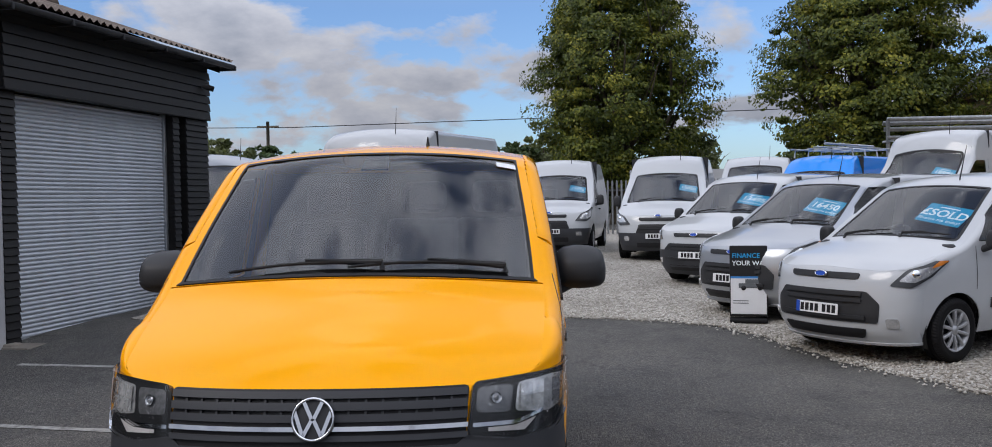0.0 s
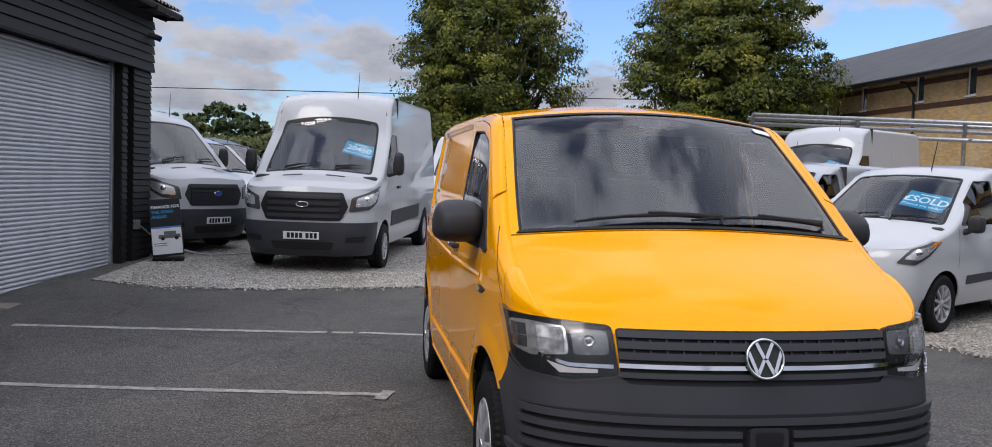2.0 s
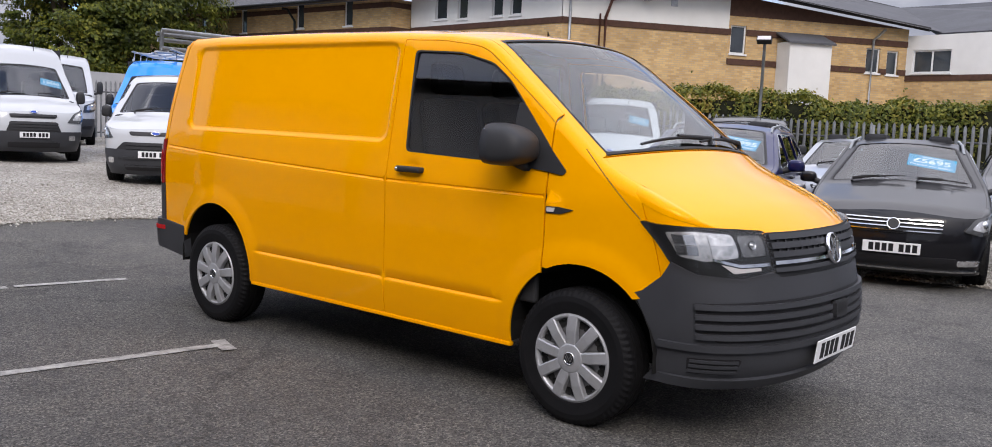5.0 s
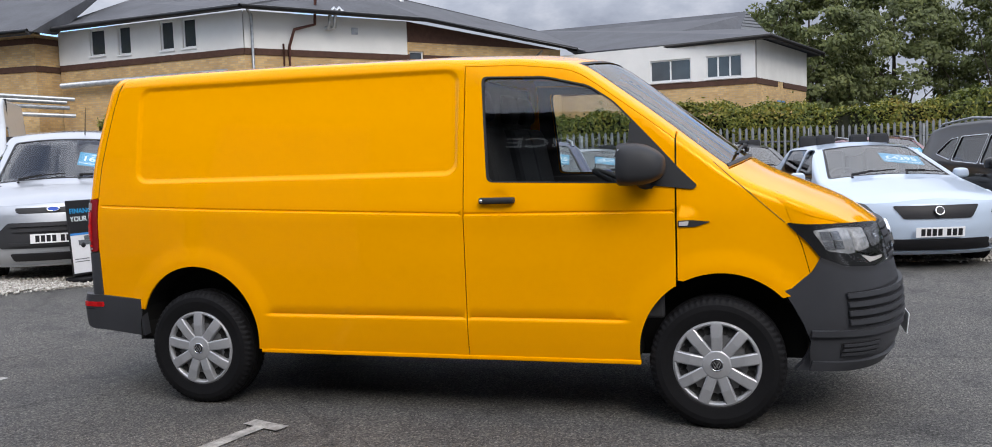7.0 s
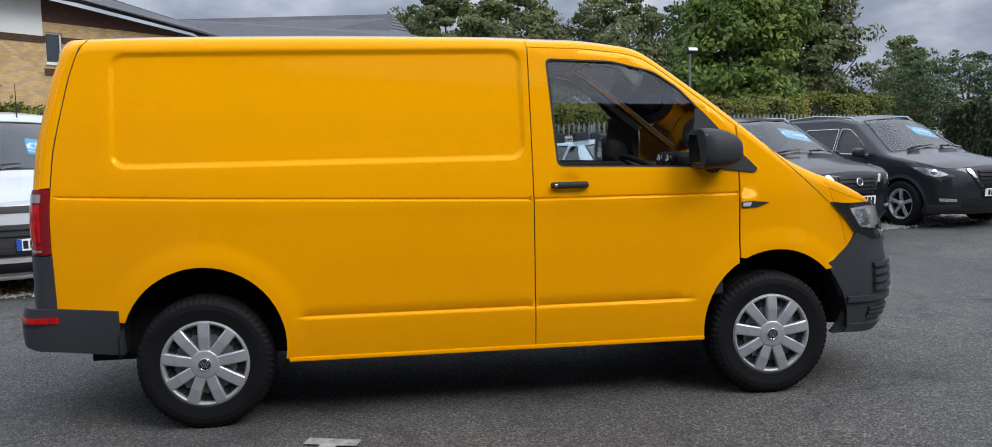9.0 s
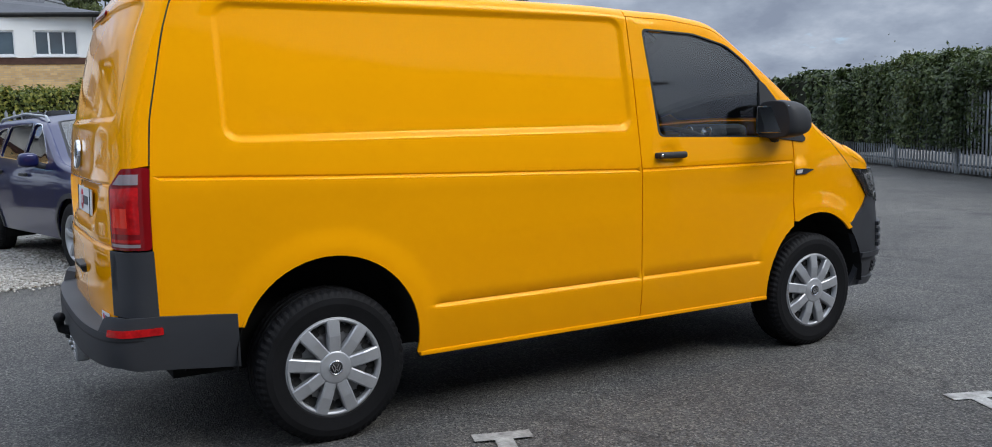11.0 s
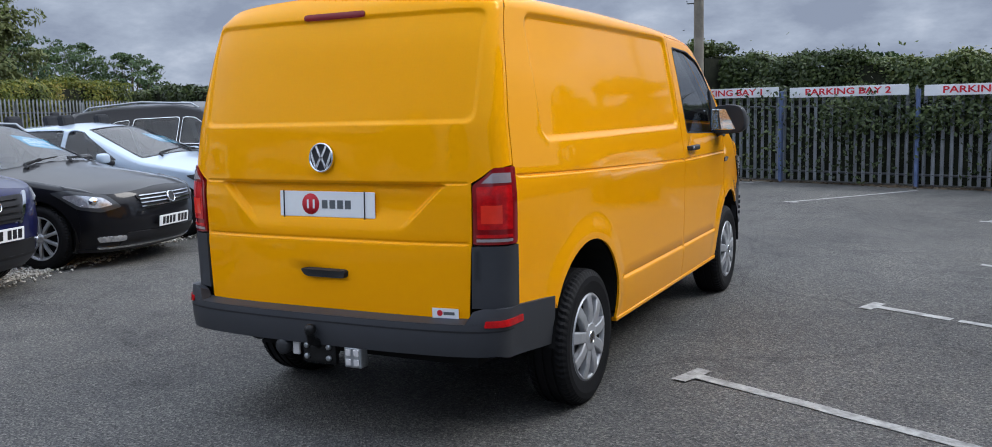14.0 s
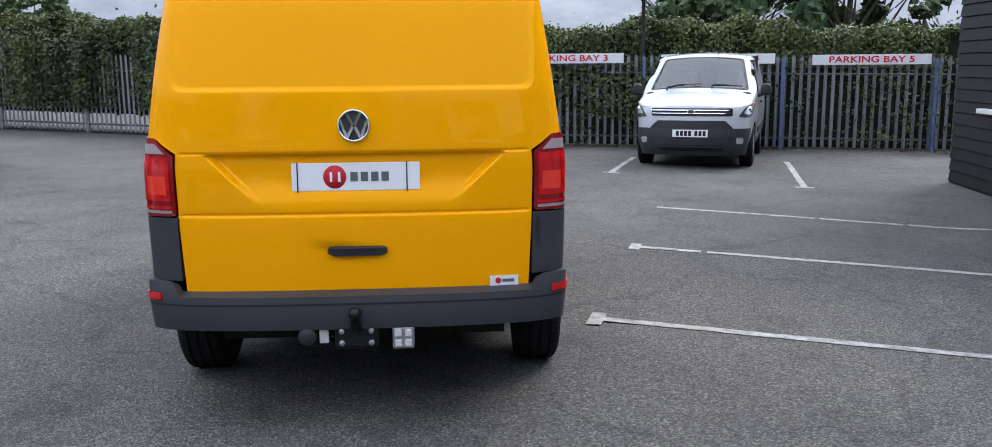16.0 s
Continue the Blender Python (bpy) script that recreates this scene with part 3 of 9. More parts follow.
    me.update(calc_edges=True)
    me.normals_split_custom_set_from_vertices([tuple(x) for x in np.concatenate(norms)])
    return me


def ground_z(x, y):
    x, y = np.asarray(x, float), np.asarray(y, float)
    north = 0.024 * np.clip(y - 3.5, 0, 13.5)
    south = 0.012 * np.minimum(y + 3, 0).clip(-30, 0) + 0.015 * np.clip(x, -30, 30) * np.clip((-y - 4) / 6, 0, 1)
    west = -0.042 * np.clip(-1.3 - x, 0, 4.2) * np.clip((6.0 - y) / 4.5, 0, 1) * np.clip((y + 8) / 5, 0, 1)
    return north + south + west

# ---- vehicles ----
class Shell:
    """The outer skin of a vehicle that faces -y: flanks side(y, z), top(a, y) with a from -1 to 1, nose(u, z) and tail(u, z)."""

    def __init__(self, s):
        self.s = s
        self.prof = table(s["prof"], s.get("psig", 0.05))
        self.wz = table(s["width"], s.get("wsig", 0.05))
        self.py = table(s["plan"], 0.10)
        self.fy = table(s["nose"], s.get("nsig", 0.025))
        self.ry = table(s["tail"], 0.03)
        self.lf, self.lr = s.get("lf", 0.5), s.get("lr", 0.16)
        self.pf, self.pr = s.get("pf", 2.2), s.get("pr", 3.0)
        self.bow, self.roll = s.get("bow", 0.10), s.get("roll", 0.05)
        cr = s.get("crown", 0.03)
        self.cr = table(cr, 0.05) if hasattr(cr, "__len__") else (lambda y: cr + 0 * y)
        self.disp = s.get("disp")

    def ze(self, y):
        return self.prof(y - self.bow) - self.cr(y)

    def half(self, y, z, relief=True):
        top = self.ze(y)
        k = np.clip((z - (top - self.roll)) / self.roll, 0, 1)
        w = self.wz(z) * self.py(y) - self.roll * (1 - np.sqrt(np.maximum(1 - k * k, 0)))
        if relief and self.disp:
            w = w + self.disp(y, z)
        return w

    def brow(self, y0, y1, n=30, margin=0.0):
        """Lines along the rounded shoulder of the flank, for the mesh to follow."""
        ys = np.linspace(y0, y1, n)
        return [[(float(y), float(self.ze(y)) - margin - self.roll * (1 - math.sin(radians(t)))) for y in ys] for t in (0, 22, 42, 58, 72, 83)]

    def side(self, sgn):
        def f(y, z):
            return np.c_[sgn * self.half(y, z), y, z]
        return (lambda v, z: f(-v, z)) if sgn < 0 else (lambda v, z: f(v, z))

    def top(self, a, y):
        w = self.half(y, self.ze(y), False)
        return np.c_[a * w, y, self.prof(y - self.bow * a * a) - self.cr(y) * a * a]

    def _end(self, u, z, edge, depth, p, sgn):
        c = np.clip(np.abs(u), 0, 1) * math.pi / 2
        s, k = np.sin(c) ** (2 / p), np.cos(c) ** (2 / p)
        yc = edge(z) + sgn * depth
        w = self.half(yc, z, False)
        y = edge(z) + sgn * depth * (1 - k)
        more = np.maximum(np.abs(u) - 1, 0)
        y = y + sgn * more
        x = np.where(more > 0, self.half(y, z, False), s * w)
        return np.c_[np.sign(u) * x, y, z]

    def nose(self, u, z):
        return self._end(u, z, self.fy, self.lf, self.pf, 1)

    def tail(self, u, z):
        return self._end(-u, z, self.ry, self.lr, self.pr, -1)

    def nu(self, x, z, tail=False):
        """The u at which the nose (or tail) has that x at height z."""
        edge, d, p, sg = (self.ry, self.lr, self.pr, -1) if tail else (self.fy, self.lf, self.pf, 1)
        w = self.half(edge(z) + sg * d, np.asarray(z, float), False)
        s = np.clip(np.abs(x) / w, 0, 1)
        u = np.sign(x) * np.arcsin(np.clip(s ** (p / 2), 0, 1)) / (math.pi / 2)
        return -u if tail else u

    def nose_poly(self, pts):
        return [(float(self.nu(x, z)), z) for x, z in pts]

    def tail_poly(self, pts):
        return [(float(self.nu(x, z, True)), z) for x, z in pts]

    def rimline(self, us, tail=False):
        """Where nose or tail meets the top: lists of z and of (a, y)."""
        f = self.tail if tail else self.nose
        z = np.full(len(us), self.s["prof"][-1 if tail else 0][1])
        for _ in range(25):
            p = f(us, z)
            w = self.half(p[:, 1], self.ze(p[:, 1]), False)
            a = np.clip(p[:, 0] / w, -1, 1)
            z = 0.5 * z + 0.5 * (self.prof(p[:, 1] - self.bow * a * a) - self.cr(p[:, 1]) * a * a)
        return z, list(zip(a, p[:, 1]))


def mirrored(pts):
    return [(-x, z) for x, z in pts][::-1]


def arc(cy, cz, r, a0, a1, n=18):
    return [(cy + r * math.cos(radians(a0 + (a1 - a0) * k / n)), cz + r * math.sin(radians(a0 + (a1 - a0) * k / n))) for k in range(n + 1)]


TYRES = {}


def tyre_mesh(r, rim, w, blocks=64):
    key = (r, rim, w)
    if key in TYRES:
        return TYRES[key]
    prof = [(-w * 0.40, rim - 0.012), (-w * 0.46, rim + 0.008), (-w * 0.5, (r + rim) / 2), (-w * 0.485, r - 0.035), (-w * 0.42, r - 0.010), (-w * 0.36, r - 0.002)]
    for g in (-0.22, 0.0, 0.22):
        prof += [((g - 0.035) * w, r), ((g - 0.03) * w, r - 0.008), ((g + 0.03) * w, r - 0.008), ((g + 0.035) * w, r)]
    prof += [(-a, b) for a, b in prof[:6]][::-1]
    n = len(prof)
    vs, fs = [], []
    sides = blocks * 2
    for k in range(sides):
        t = 2 * math.pi * k / sides
        for i, (a, b) in enumerate(prof):
            cut = 0.006 if (k % 2 and (i in (4, 5, n - 5, n - 6))) else 0.0
            vs.append((a, (b - cut) * math.cos(t), (b - cut) * math.sin(t)))
    for k in range(sides):
        q = (k + 1) % sides
        for i in range(n - 1):
            fs.append((k * n + i, k * n + i + 1, q * n + i + 1, q * n + i))
    TYRES[key] = raw("tyre", vs, fs, False)
    TYRES[key].materials.append(RUBBER)
    return TYRES[key]


def spoke_mesh(n, r0, r1, w0, w1, x0, x1, th=0.02, rise=0.0):
    """n separate bars in a wheel's face, from radius r0 to r1."""
    vs, fs = [], []
    for k in range(n):
        t = 2 * math.pi * k / n + math.pi / 2
        c, s = math.cos(t), math.sin(t)
        b = len(vs)
        for r, w, x in ((r0, w0, x0), ((r0 + r1) / 2, (w0 + w1) / 2, (x0 + x1) / 2 + rise), (r1, w1, x1)):
            for off, xx in ((-w / 2, x - 0.004), (-w / 2 + 0.006, x), (w / 2 - 0.006, x), (w / 2, x - 0.004), (w / 2, x - th), (-w / 2, x - th)):
                vs.append((xx, r * c - off * s, r * s + off * c))
        for j in range(2):
            for i in range(6):
                q = (i + 1) % 6
                fs.append((b + j * 6 + i, b + j * 6 + q, b + j * 6 + 6 + q, b + j * 6 + 6 + i))
        fs.append(tuple(range(b, b + 6))[::-1])
        fs.append(tuple(range(b + 12, b + 18)))
    return raw("spokes", vs, fs)


def wheel(parent, side, y, track, r, rim, w, style="alloy10"):
    """A wheel whose outer face looks to the given side (-1 or 1)."""
    ob = new("wheel")
    ob.parent = parent
    ob.matrix_basis = pose(side * (track - w / 2 + 0.01), y, r * 0.985, 0, 0, 0 if side > 0 else 180)
    ob.empty_display_size = 0.1
    part("tyre", tyre_mesh(r, rim, w), RUBBER, ob)
    o = w / 2
    dark = ALLOYD if style == "dark" else ALLOY
    part("rim", lathe("rim", [(-o * 0.8, rim - 0.004), (o * 0.80, rim - 0.004), (o * 0.86, rim + 0.006), (o * 0.90, rim), (o * 0.84, rim - 0.012), (o * 0.35, rim - 0.03)], 48), dark, ob)
    part("brake_drum", lathe("brake_drum", [(0.0, rim - 0.02), (o * 0.2, rim * 0.8), (o * 0.2, 0.0)], 24), DARK, ob)
    if style == "cap":
        part("wheel_disc", lathe("wheel_disc", [(o * 0.50, rim - 0.02), (o * 0.66, rim * 0.90), (o * 0.72, rim * 0.74), (o * 0.62, rim * 0.56), (o * 0.70, rim * 0.40), (o * 0.7, 0.02)], 48), COVERDISC, ob)
        hole = tube("vent_hole", [(o * 0.50, rim * 0.79, 0), (o * 0.735, rim * 0.79, 0)], 0.020, 12)
        for k in range(9):
            for da in (-0.085, 0.105):
                part("vent_hole", hole, DARK, ob).matrix_basis = Matrix.Rotation(2 * math.pi * (k + 0.5) / 9 + math.pi / 2 + da, 4, "X")
        part("outer_ring", lathe("outer_ring", [(o * 0.70, rim - 0.002), (o * 0.93, rim - 0.003), (o * 0.95, rim - 0.008), (o * 0.90, rim - 0.017), (o * 0.66, rim - 0.021)], 56), ALLOY, ob)
        spoke = spoke_mesh(1, rim * 0.30, rim - 0.006, 0.053, 0.059, o * 1.00, o * 0.95, 0.030, 0.007)
        for k in range(9):
            part("trim_spoke", spoke, ALLOY, ob).matrix_basis = Matrix.Rotation(2 * math.pi * k / 9, 4, "X")
        part("centre_boss", lathe("centre_boss", [(o * 0.7, rim * 0.36), (o * 0.99, rim * 0.35), (o * 1.03, rim * 0.29), (o * 1.03, 0.0)], 32), ALLOY, ob)
        part("centre_cap", lathe("centre_cap", [(o * 1.02, 0.030), (o * 1.06, 0.029), (o * 1.06, 0.0)], 28), INK, ob)
        part("cap_ring", lathe("cap_ring", [(o * 1.03, 0.032), (o * 1.08, 0.031), (o * 1.08, 0.027), (o * 1.05, 0.026)], 28), CHROME, ob)
        chev = bmesh.new()
        for (y0, z0, y1, z1) in ((-0.014, 0.018, -0.002, -0.002), (0.014, 0.018, 0.002, -0.002), (-0.020, 0.010, -0.008, -0.018), (0.020, 0.010, 0.008, -0.018), (-0.008, -0.018, 0.0, -0.002), (0.008, -0.018, 0.0, -0.002)):
            d = Vector((0, y1 - y0, z1 - z0)); nn = Vector((0, -d.z, d.y)).normalized() * 0.0022
            vv = [chev.verts.new((o * 1.075, *(Vector((0, yy, zz)) + s * nn)[1:])) for (yy, zz), s in (((y0, z0), 1), ((y0, z0), -1), ((y1, z1), -1), ((y1, z1), 1))]
            chev.faces.new(vv)
        bmesh.ops.recalc_face_normals(chev, faces=chev.faces)
        part("cap_emblem", chev, CHROME, ob)
    else:
        n = {"alloy5": 5, "alloy10": 10, "dark": 10, "steel": 7}.get(style, 10)
        wd = 0.05 if n <= 5 else 0.032
        spoke = spoke_mesh(1, rim * 0.14, rim - 0.01, wd * 0.9, wd, o * 0.72, o * 0.86, 0.03, 0.012)
        for k in range(n):
            part("trim_spoke", spoke, dark, ob).matrix_basis = Matrix.Rotation(2 * math.pi * k / n, 4, "X")
        part("centre_cap", lathe("centre_cap", [(o * 0.5, 0.055), (o * 0.80, 0.045), (o * 0.84, 0.0)], 24), dark, ob)
    return ob


def number_plate(parent, m, band=False):
    """A British front plate on a mounting frame m (x right, y up, z out)."""
    pl = part("number_plate", box(-0.26, 0.26, -0.055, 0.055, 0, 0.006, 0.002, 1), PLATEW, parent, "white number plate with dark bars")
    pl.matrix_basis = m
    for x in (-0.205, -0.145, -0.085, -0.025, 0.068, 0.128, 0.188):
        part("plate_bar", PLATEBAR, INK, pl).matrix_basis = Matrix.Translation((x, 0, 0))
    if band:
        part("plate_band", box(-0.26, -0.215, -0.054, 0.054, 0.005, 0.0075), PLATEB, pl)
    return pl


PLATEBAR = bpy.data.meshes.new("plate_bar")
_b = box(0, 0.044, -0.038, 0.038, 0.0055, 0.0075)
_b.to_mesh(PLATEBAR)
_b.free()


def on_surface(surf, u, v, su=1.0, lift=0.002):
    """A frame on a surface: x along u, z outwards."""
    h = 0.01
    U, V = np.array([u]), np.array([v])
    p = surf(U, V)[0]
    du = Vector(surf(U + h / su, V)[0] - surf(U - h / su, V)[0]).normalized()
    dv = Vector(surf(U, V + h)[0] - surf(U, V - h)[0]).normalized()
    n = du.cross(dv).normalized()
    dv = n.cross(du)
    return Matrix.Translation(Vector(p) + n * lift) @ Matrix((du, dv, n)).transposed().to_4x4()


def price_card(parent, shell, a, y, text, size=(0.36, 0.22)):
    """The turquoise card that is stuck inside the top of the windscreen."""
    f = on_surface(shell.top, a, y, 0.8, -0.02)
    card = part("price_card", box(-size[0] / 2, size[0] / 2, -size[1] / 2, size[1] / 2, -0.002, 0.002), STICKER, parent, "turquoise price card behind the glass")
    card.matrix_basis = f
    me = text_mesh("price", text, size[1] * 0.52, 0.001, bold=0.003, stretch=1.05)
    me.transform(Matrix.Translation((0, size[1] * 0.02, 0.003)))
    part("price", me, WHITEINK, card)
    me = text_mesh("slogan", "Finance me today!", size[1] * 0.19, 0.001, stretch=1.1)
    me.transform(Matrix.Translation((0, -size[1] * 0.32, 0.003)))
    part("slogan", me, WHITEINK, card)
    part("card_heading", box(-size[0] * 0.22, size[0] * 0.22, size[1] * 0.33, size[1] * 0.38, 0.002, 0.003), WHITEINK, card)


def door_mirror(parent, sgn, at, size, mat, arm=0.09, droop=0.0):
    """A rounded mirror head on an arm; at: the outer flank point."""
    x, y, z = at
    w, d, h = size
    head = new("door_mirror")
    head.parent = parent
    head.empty_display_size = 0.05
    bm = bmesh.new()
    bmesh.ops.create_uvsphere(bm, u_segments=24, v_segments=14, radius=1.0)
    for v in bm.verts:
        c = v.co
        q = Vector((math.copysign(abs(c.x) ** 0.46, c.x), math.copysign(abs(c.y) ** 0.7, c.y), math.copysign(abs(c.z) ** 0.46, c.z)))
        yy = q.y * d / 2
        if q.y > 0:
            yy = min(yy, d * 0.18)
        taper = 1 - 0.14 * max(q.z, 0) - 0.06 * abs(q.y)
        if q.y < 0:
            q.z = (q.z + 0.35) * (1 - droop * q.y * q.y) - 0.35
        v.co = Vector((sgn * (x + arm + w / 2) + q.x * w / 2 * taper, y + yy, z + h / 2 + q.z * h / 2 * (1 - 0.08 * abs(q.x))))
    part("mirror_housing", smooth(bm), mat, head)
    mg = part("mirror_glass", box(min(sgn * (x + arm + 0.02), sgn * (x + arm + w - 0.02)), max(sgn * (x + arm + 0.02), sgn * (x + arm + w - 0.02)), y + d * 0.165, y + d * 0.185, z + 0.03, z + h - 0.03, 0.004, 1), MIRRORM, head)
    c0 = Matrix.Translation((sgn * (x + arm + w / 2), y + d * 0.17, z + h / 2))
    mg.matrix_basis = c0 @ Matrix.Rotation(radians(-sgn * 4), 4, "Z") @ Matrix.Rotation(radians(2), 4, "X") @ c0.inverted()
    part("mirror_arm", tube("mirror_arm", [(sgn * (x - 0.05), y - d * 0.30, z - 0.012), (sgn * (x + arm * 0.5), y - d * 0.15, z + 0.008), (sgn * (x + arm + w * 0.4), y - d * 0.05, z + 0.05)], [0.035, 0.034, 0.037], 10), PLASTIC, head)
    return head


MIRRORM = surface("mirror_silver", (0.8, 0.82, 0.84), 0.03, metal=1.0, vary=0.01, rvary=0.0)


def seats(parent, ys, xs, z, tall=0.62):
    for x in xs:
        for y in ys:
            st = new("seat")
            st.parent = parent
            st.empty_display_size = 0.1
            part("cushion", box(x - 0.24, x + 0.24, y - 0.25, y + 0.24, z - 0.14, z, 0.05), SEAT, st)
            bk = part("backrest", box(x - 0.23, x + 0.23, -0.06, 0.06, 0, tall, 0.05), SEAT, st)
            bk.matrix_basis = pose(0, y + 0.26, z - 0.04, -12)
            hr = part("headrest", box(x - 0.13, x + 0.13, -0.05, 0.05, tall + 0.03, tall + 0.22, 0.045), SEAT, st)
            hr.matrix_basis = pose(0, y + 0.26, z - 0.04, -12)


def steering_wheel(parent, x, y, z, r=0.19, tilt=-62):
    w = new("steering_wheel")
    w.parent = parent
    w.empty_display_size = 0.05
    w.matrix_basis = pose(x, y, z, tilt + 90)
    ring = [(r * math.cos(t), r * math.sin(t), 0) for t in np.linspace(0, 2 * math.pi, 33)]
    part("wheel_rim", tube("wheel_rim", ring, 0.016, 8), TRIM, w)
    part("wheel_hub", box(-0.08, 0.08, -0.07, 0.06, -0.03, 0.012, 0.02), TRIM, w)
    for t in (0, 180, 270):
        c, s = math.cos(radians(t)), math.sin(radians(t))
        part("wheel_spoke", tube("wheel_spoke", [(0.05 * c, 0.05 * s, 0), (r * c, r * s, 0)], 0.014, 6), TRIM, w)


def aerial(parent, at, lean, length=0.4):
    p = Vector(at)
    part("aerial", tube("aerial", [p - Vector((0, 0, 0.02)), p + Vector((0, 0, 0.02)), p + Vector(lean) * length], [0.016, 0.008, 0.003], 6), INK, parent)


def wipers(parent, shell, spans, hook=0.05):
    for a0, y0, a1, y1 in spans:
        fr = [on_surface(shell.top, a0 + (a1 - a0) * t, y0 + (y1 - y0) * t, 0.8, 0.022).translation for t in np.linspace(0, 1, 7)]
        wp = part("wiper", tube("wiper", fr, [0.012, 0.011, 0.010, 0.009, 0.008, 0.008, 0.007], 6), INK, parent)
        e = on_surface(shell.top, a0, y0 - hook, 0.8, 0.005).translation
        part("wiper_arm", tube("wiper_arm", [e, fr[0] + Vector((0, 0, 0.01)), fr[3] + Vector((0, 0, 0.012))], [0.016, 0.013, 0.008], 6), INK, wp)


def shoulder(sh, sgn, u0=0.5, n=12):
    """The rounded edge that joins the nose to the bonnet, and the drop of the nose's own edge at each u."""
    us = np.linspace(u0, 0.999, n)
    zt, front = sh.rimline(us * sgn)
    drop = nose_drop(sh, us, u0)
    N = sh.nose(us * sgn, np.asarray(zt, float) - drop)
    T = sh.top(np.array([q[0] for q in front]), np.array([q[1] for q in front]))
    C = np.c_[N[:, 0], N[:, 1], T[:, 2]]
    ts = np.linspace(0, 1, 7)[:, None, None]
    G = (1 - ts) ** 2 * T + 2 * ts * (1 - ts) * C + ts ** 2 * N
    # a tongue runs on under the wing
    tongue = G[:, -1:] + np.array((-sgn * 0.004, 0.04, 0.012))
    G = np.concatenate([G, tongue], 1)
    n += 1
    k = len(ts)
    vs = G.reshape(-1, 3)
    fs = [(i * n + j, i * n + j + 1, (i + 1) * n + j + 1, (i + 1) * n + j)[::(-1 if sgn > 0 else 1)] for i in range(k - 1) for j in range(n - 1)]
    return raw("shoulder", vs, fs, True)


def nose_drop(sh, us, u0=0.5):
    t = np.clip((np.abs(us) - u0) / (0.95 - u0), 0, 1)
    return sh.roll * t * t * (3 - 2 * t)


def car(name, s, label, category, P, alpha, colour, price=None, band=False, group="parked vehicles", scale=1.0, dz=0.0):
    """A parked vehicle: its front plate stands over P and it faces away by alpha degrees from -x towards -y."""
    sh = Shell(s)
    ob = root(name, label, category, None, group)
    st = s.get("step", 0.09)
    wb0, wb1 = s["axles"]
    R = s["r"] + s.get("gap", 0.055)
    rz = s["r"] * 0.97
    sill = s["sill"]
    lower = BUMPER if s.get("lower", "black") == "black" else colour
    # flanks with arches and window openings
    for sgn in (-1, 1):
        f = sh.side(sgn)
        zf = np.linspace(sill, float(sh.rimline(np.array([0.999]))[0][0]), 10)
        zr = np.linspace(sill, float(sh.rimline(np.array([0.999]), True)[0][0]), 10)
        y0, y1 = sh.fy(zf) + sh.lf, sh.ry(zr) - sh.lr
        dip = math.degrees(math.asin(min(0.99, (rz - sill) / R)))
        out = [(a, b) for a, b in zip(y0[::-1], zf[::-1])]
        out += arc(wb0, rz, R, 180 + dip if wb0 - R * math.cos(radians(dip)) > y0[0] else 180 + dip, -dip, 16)
        out += arc(wb1, rz, R, 180 + dip, -dip, 16)
        out += [(a, b) for a, b in zip(y1, zr)]
        ys = np.linspace(y1[-1], y0[-1], 130)[1:-1]
        out += [(y, float(sh.ze(y))) for y in ys]
        wins = s.get("windows", [])
        m = (lambda pts: [(-y, z) for y, z in pts]) if sgn < 0 else (lambda pts: list(pts))
        part("body_side", region("body_side", f, m(out), [m(rounded(w, 0.05, 3)) for w in wins], st, feats=[m(ln) for ln in sh.brow(y0[-1] + 0.02, y1[-1] - 0.02, 24)]), colour, ob)
        for w in wins:
            wo = part("side_window", region("side_window", f, m(rounded(w, 0.05, 3)), (), 0.14, -0.012, 0.0), DARKGLASS, ob, shadow=False)
            if s.get("chrome_windows"):
                cy, cz = np.mean([p[0] for p in w]), np.mean([p[1] for p in w])
                big = [(cy + (y - cy) * 1.022, cz + (z - cz) * 1.05) for y, z in w]
                part("window_trim", region("window_trim", f, m(rounded(big, 0.05, 3)), [m(rounded(w, 0.05, 3))], 0.1, 0.004, 0.006), CHROME, wo)
        if s.get("sideband"):
            for poly in s["sideband"]:
                part("side_moulding", region("side_moulding", f, m(poly), (), 0.2, 0.012, 0.014), BUMPER, ob)
        if s.get("archtrim"):
            for c in (wb0, wb1):
                ring = arc(c, rz, R + 0.045, 178 + dip, 2 - dip, 14) + arc(c, rz, R - 0.004, 2 - dip, 178 + dip, 14)
                part("arch_trim", region("arch_trim", f, m(ring), (), 0.2, 0.012, 0.014), BUMPER, ob)
        for d in s.get("seams", []):
            part("door_seam", region("door_seam", f, m([(d[0] - 0.004, d[1]), (d[0] + 0.004, d[1]), (d[2] + 0.004, d[3]), (d[2] - 0.004, d[3])]), (), 0.2, 0.0015, 0.0), INK, ob)
        for hy, hz in s.get("handles", []):
            hx = float(sh.half(np.array([hy]), np.array([hz]))[0])
            part("door_handle", box(min(sgn * hx, sgn * (hx + 0.04)), max(sgn * hx, sgn * (hx + 0.04)), hy - 0.10, hy + 0.10, hz - 0.018, hz + 0.018, 0.012), s.get("handle_mat", PLASTIC), ob)
        for c in (wb0, wb1):
            part("arch_liner", lathe_arch(c, rz, R + 0.02, sgn, float(sh.wz(rz)) - 0.02), DARK, ob)
    # top with windscreen
    us = np.linspace(-0.999, 0.999, 21)
    zt, front = sh.rimline(us)
    zr, rear = sh.rimline(us, True)
    yl = np.linspace(front[-1][1], rear[-1][1] if rear[-1][0] < 0 else rear[0][1], 130)[1:-1]
    rear = sorted(rear, key=lambda q: -q[0])
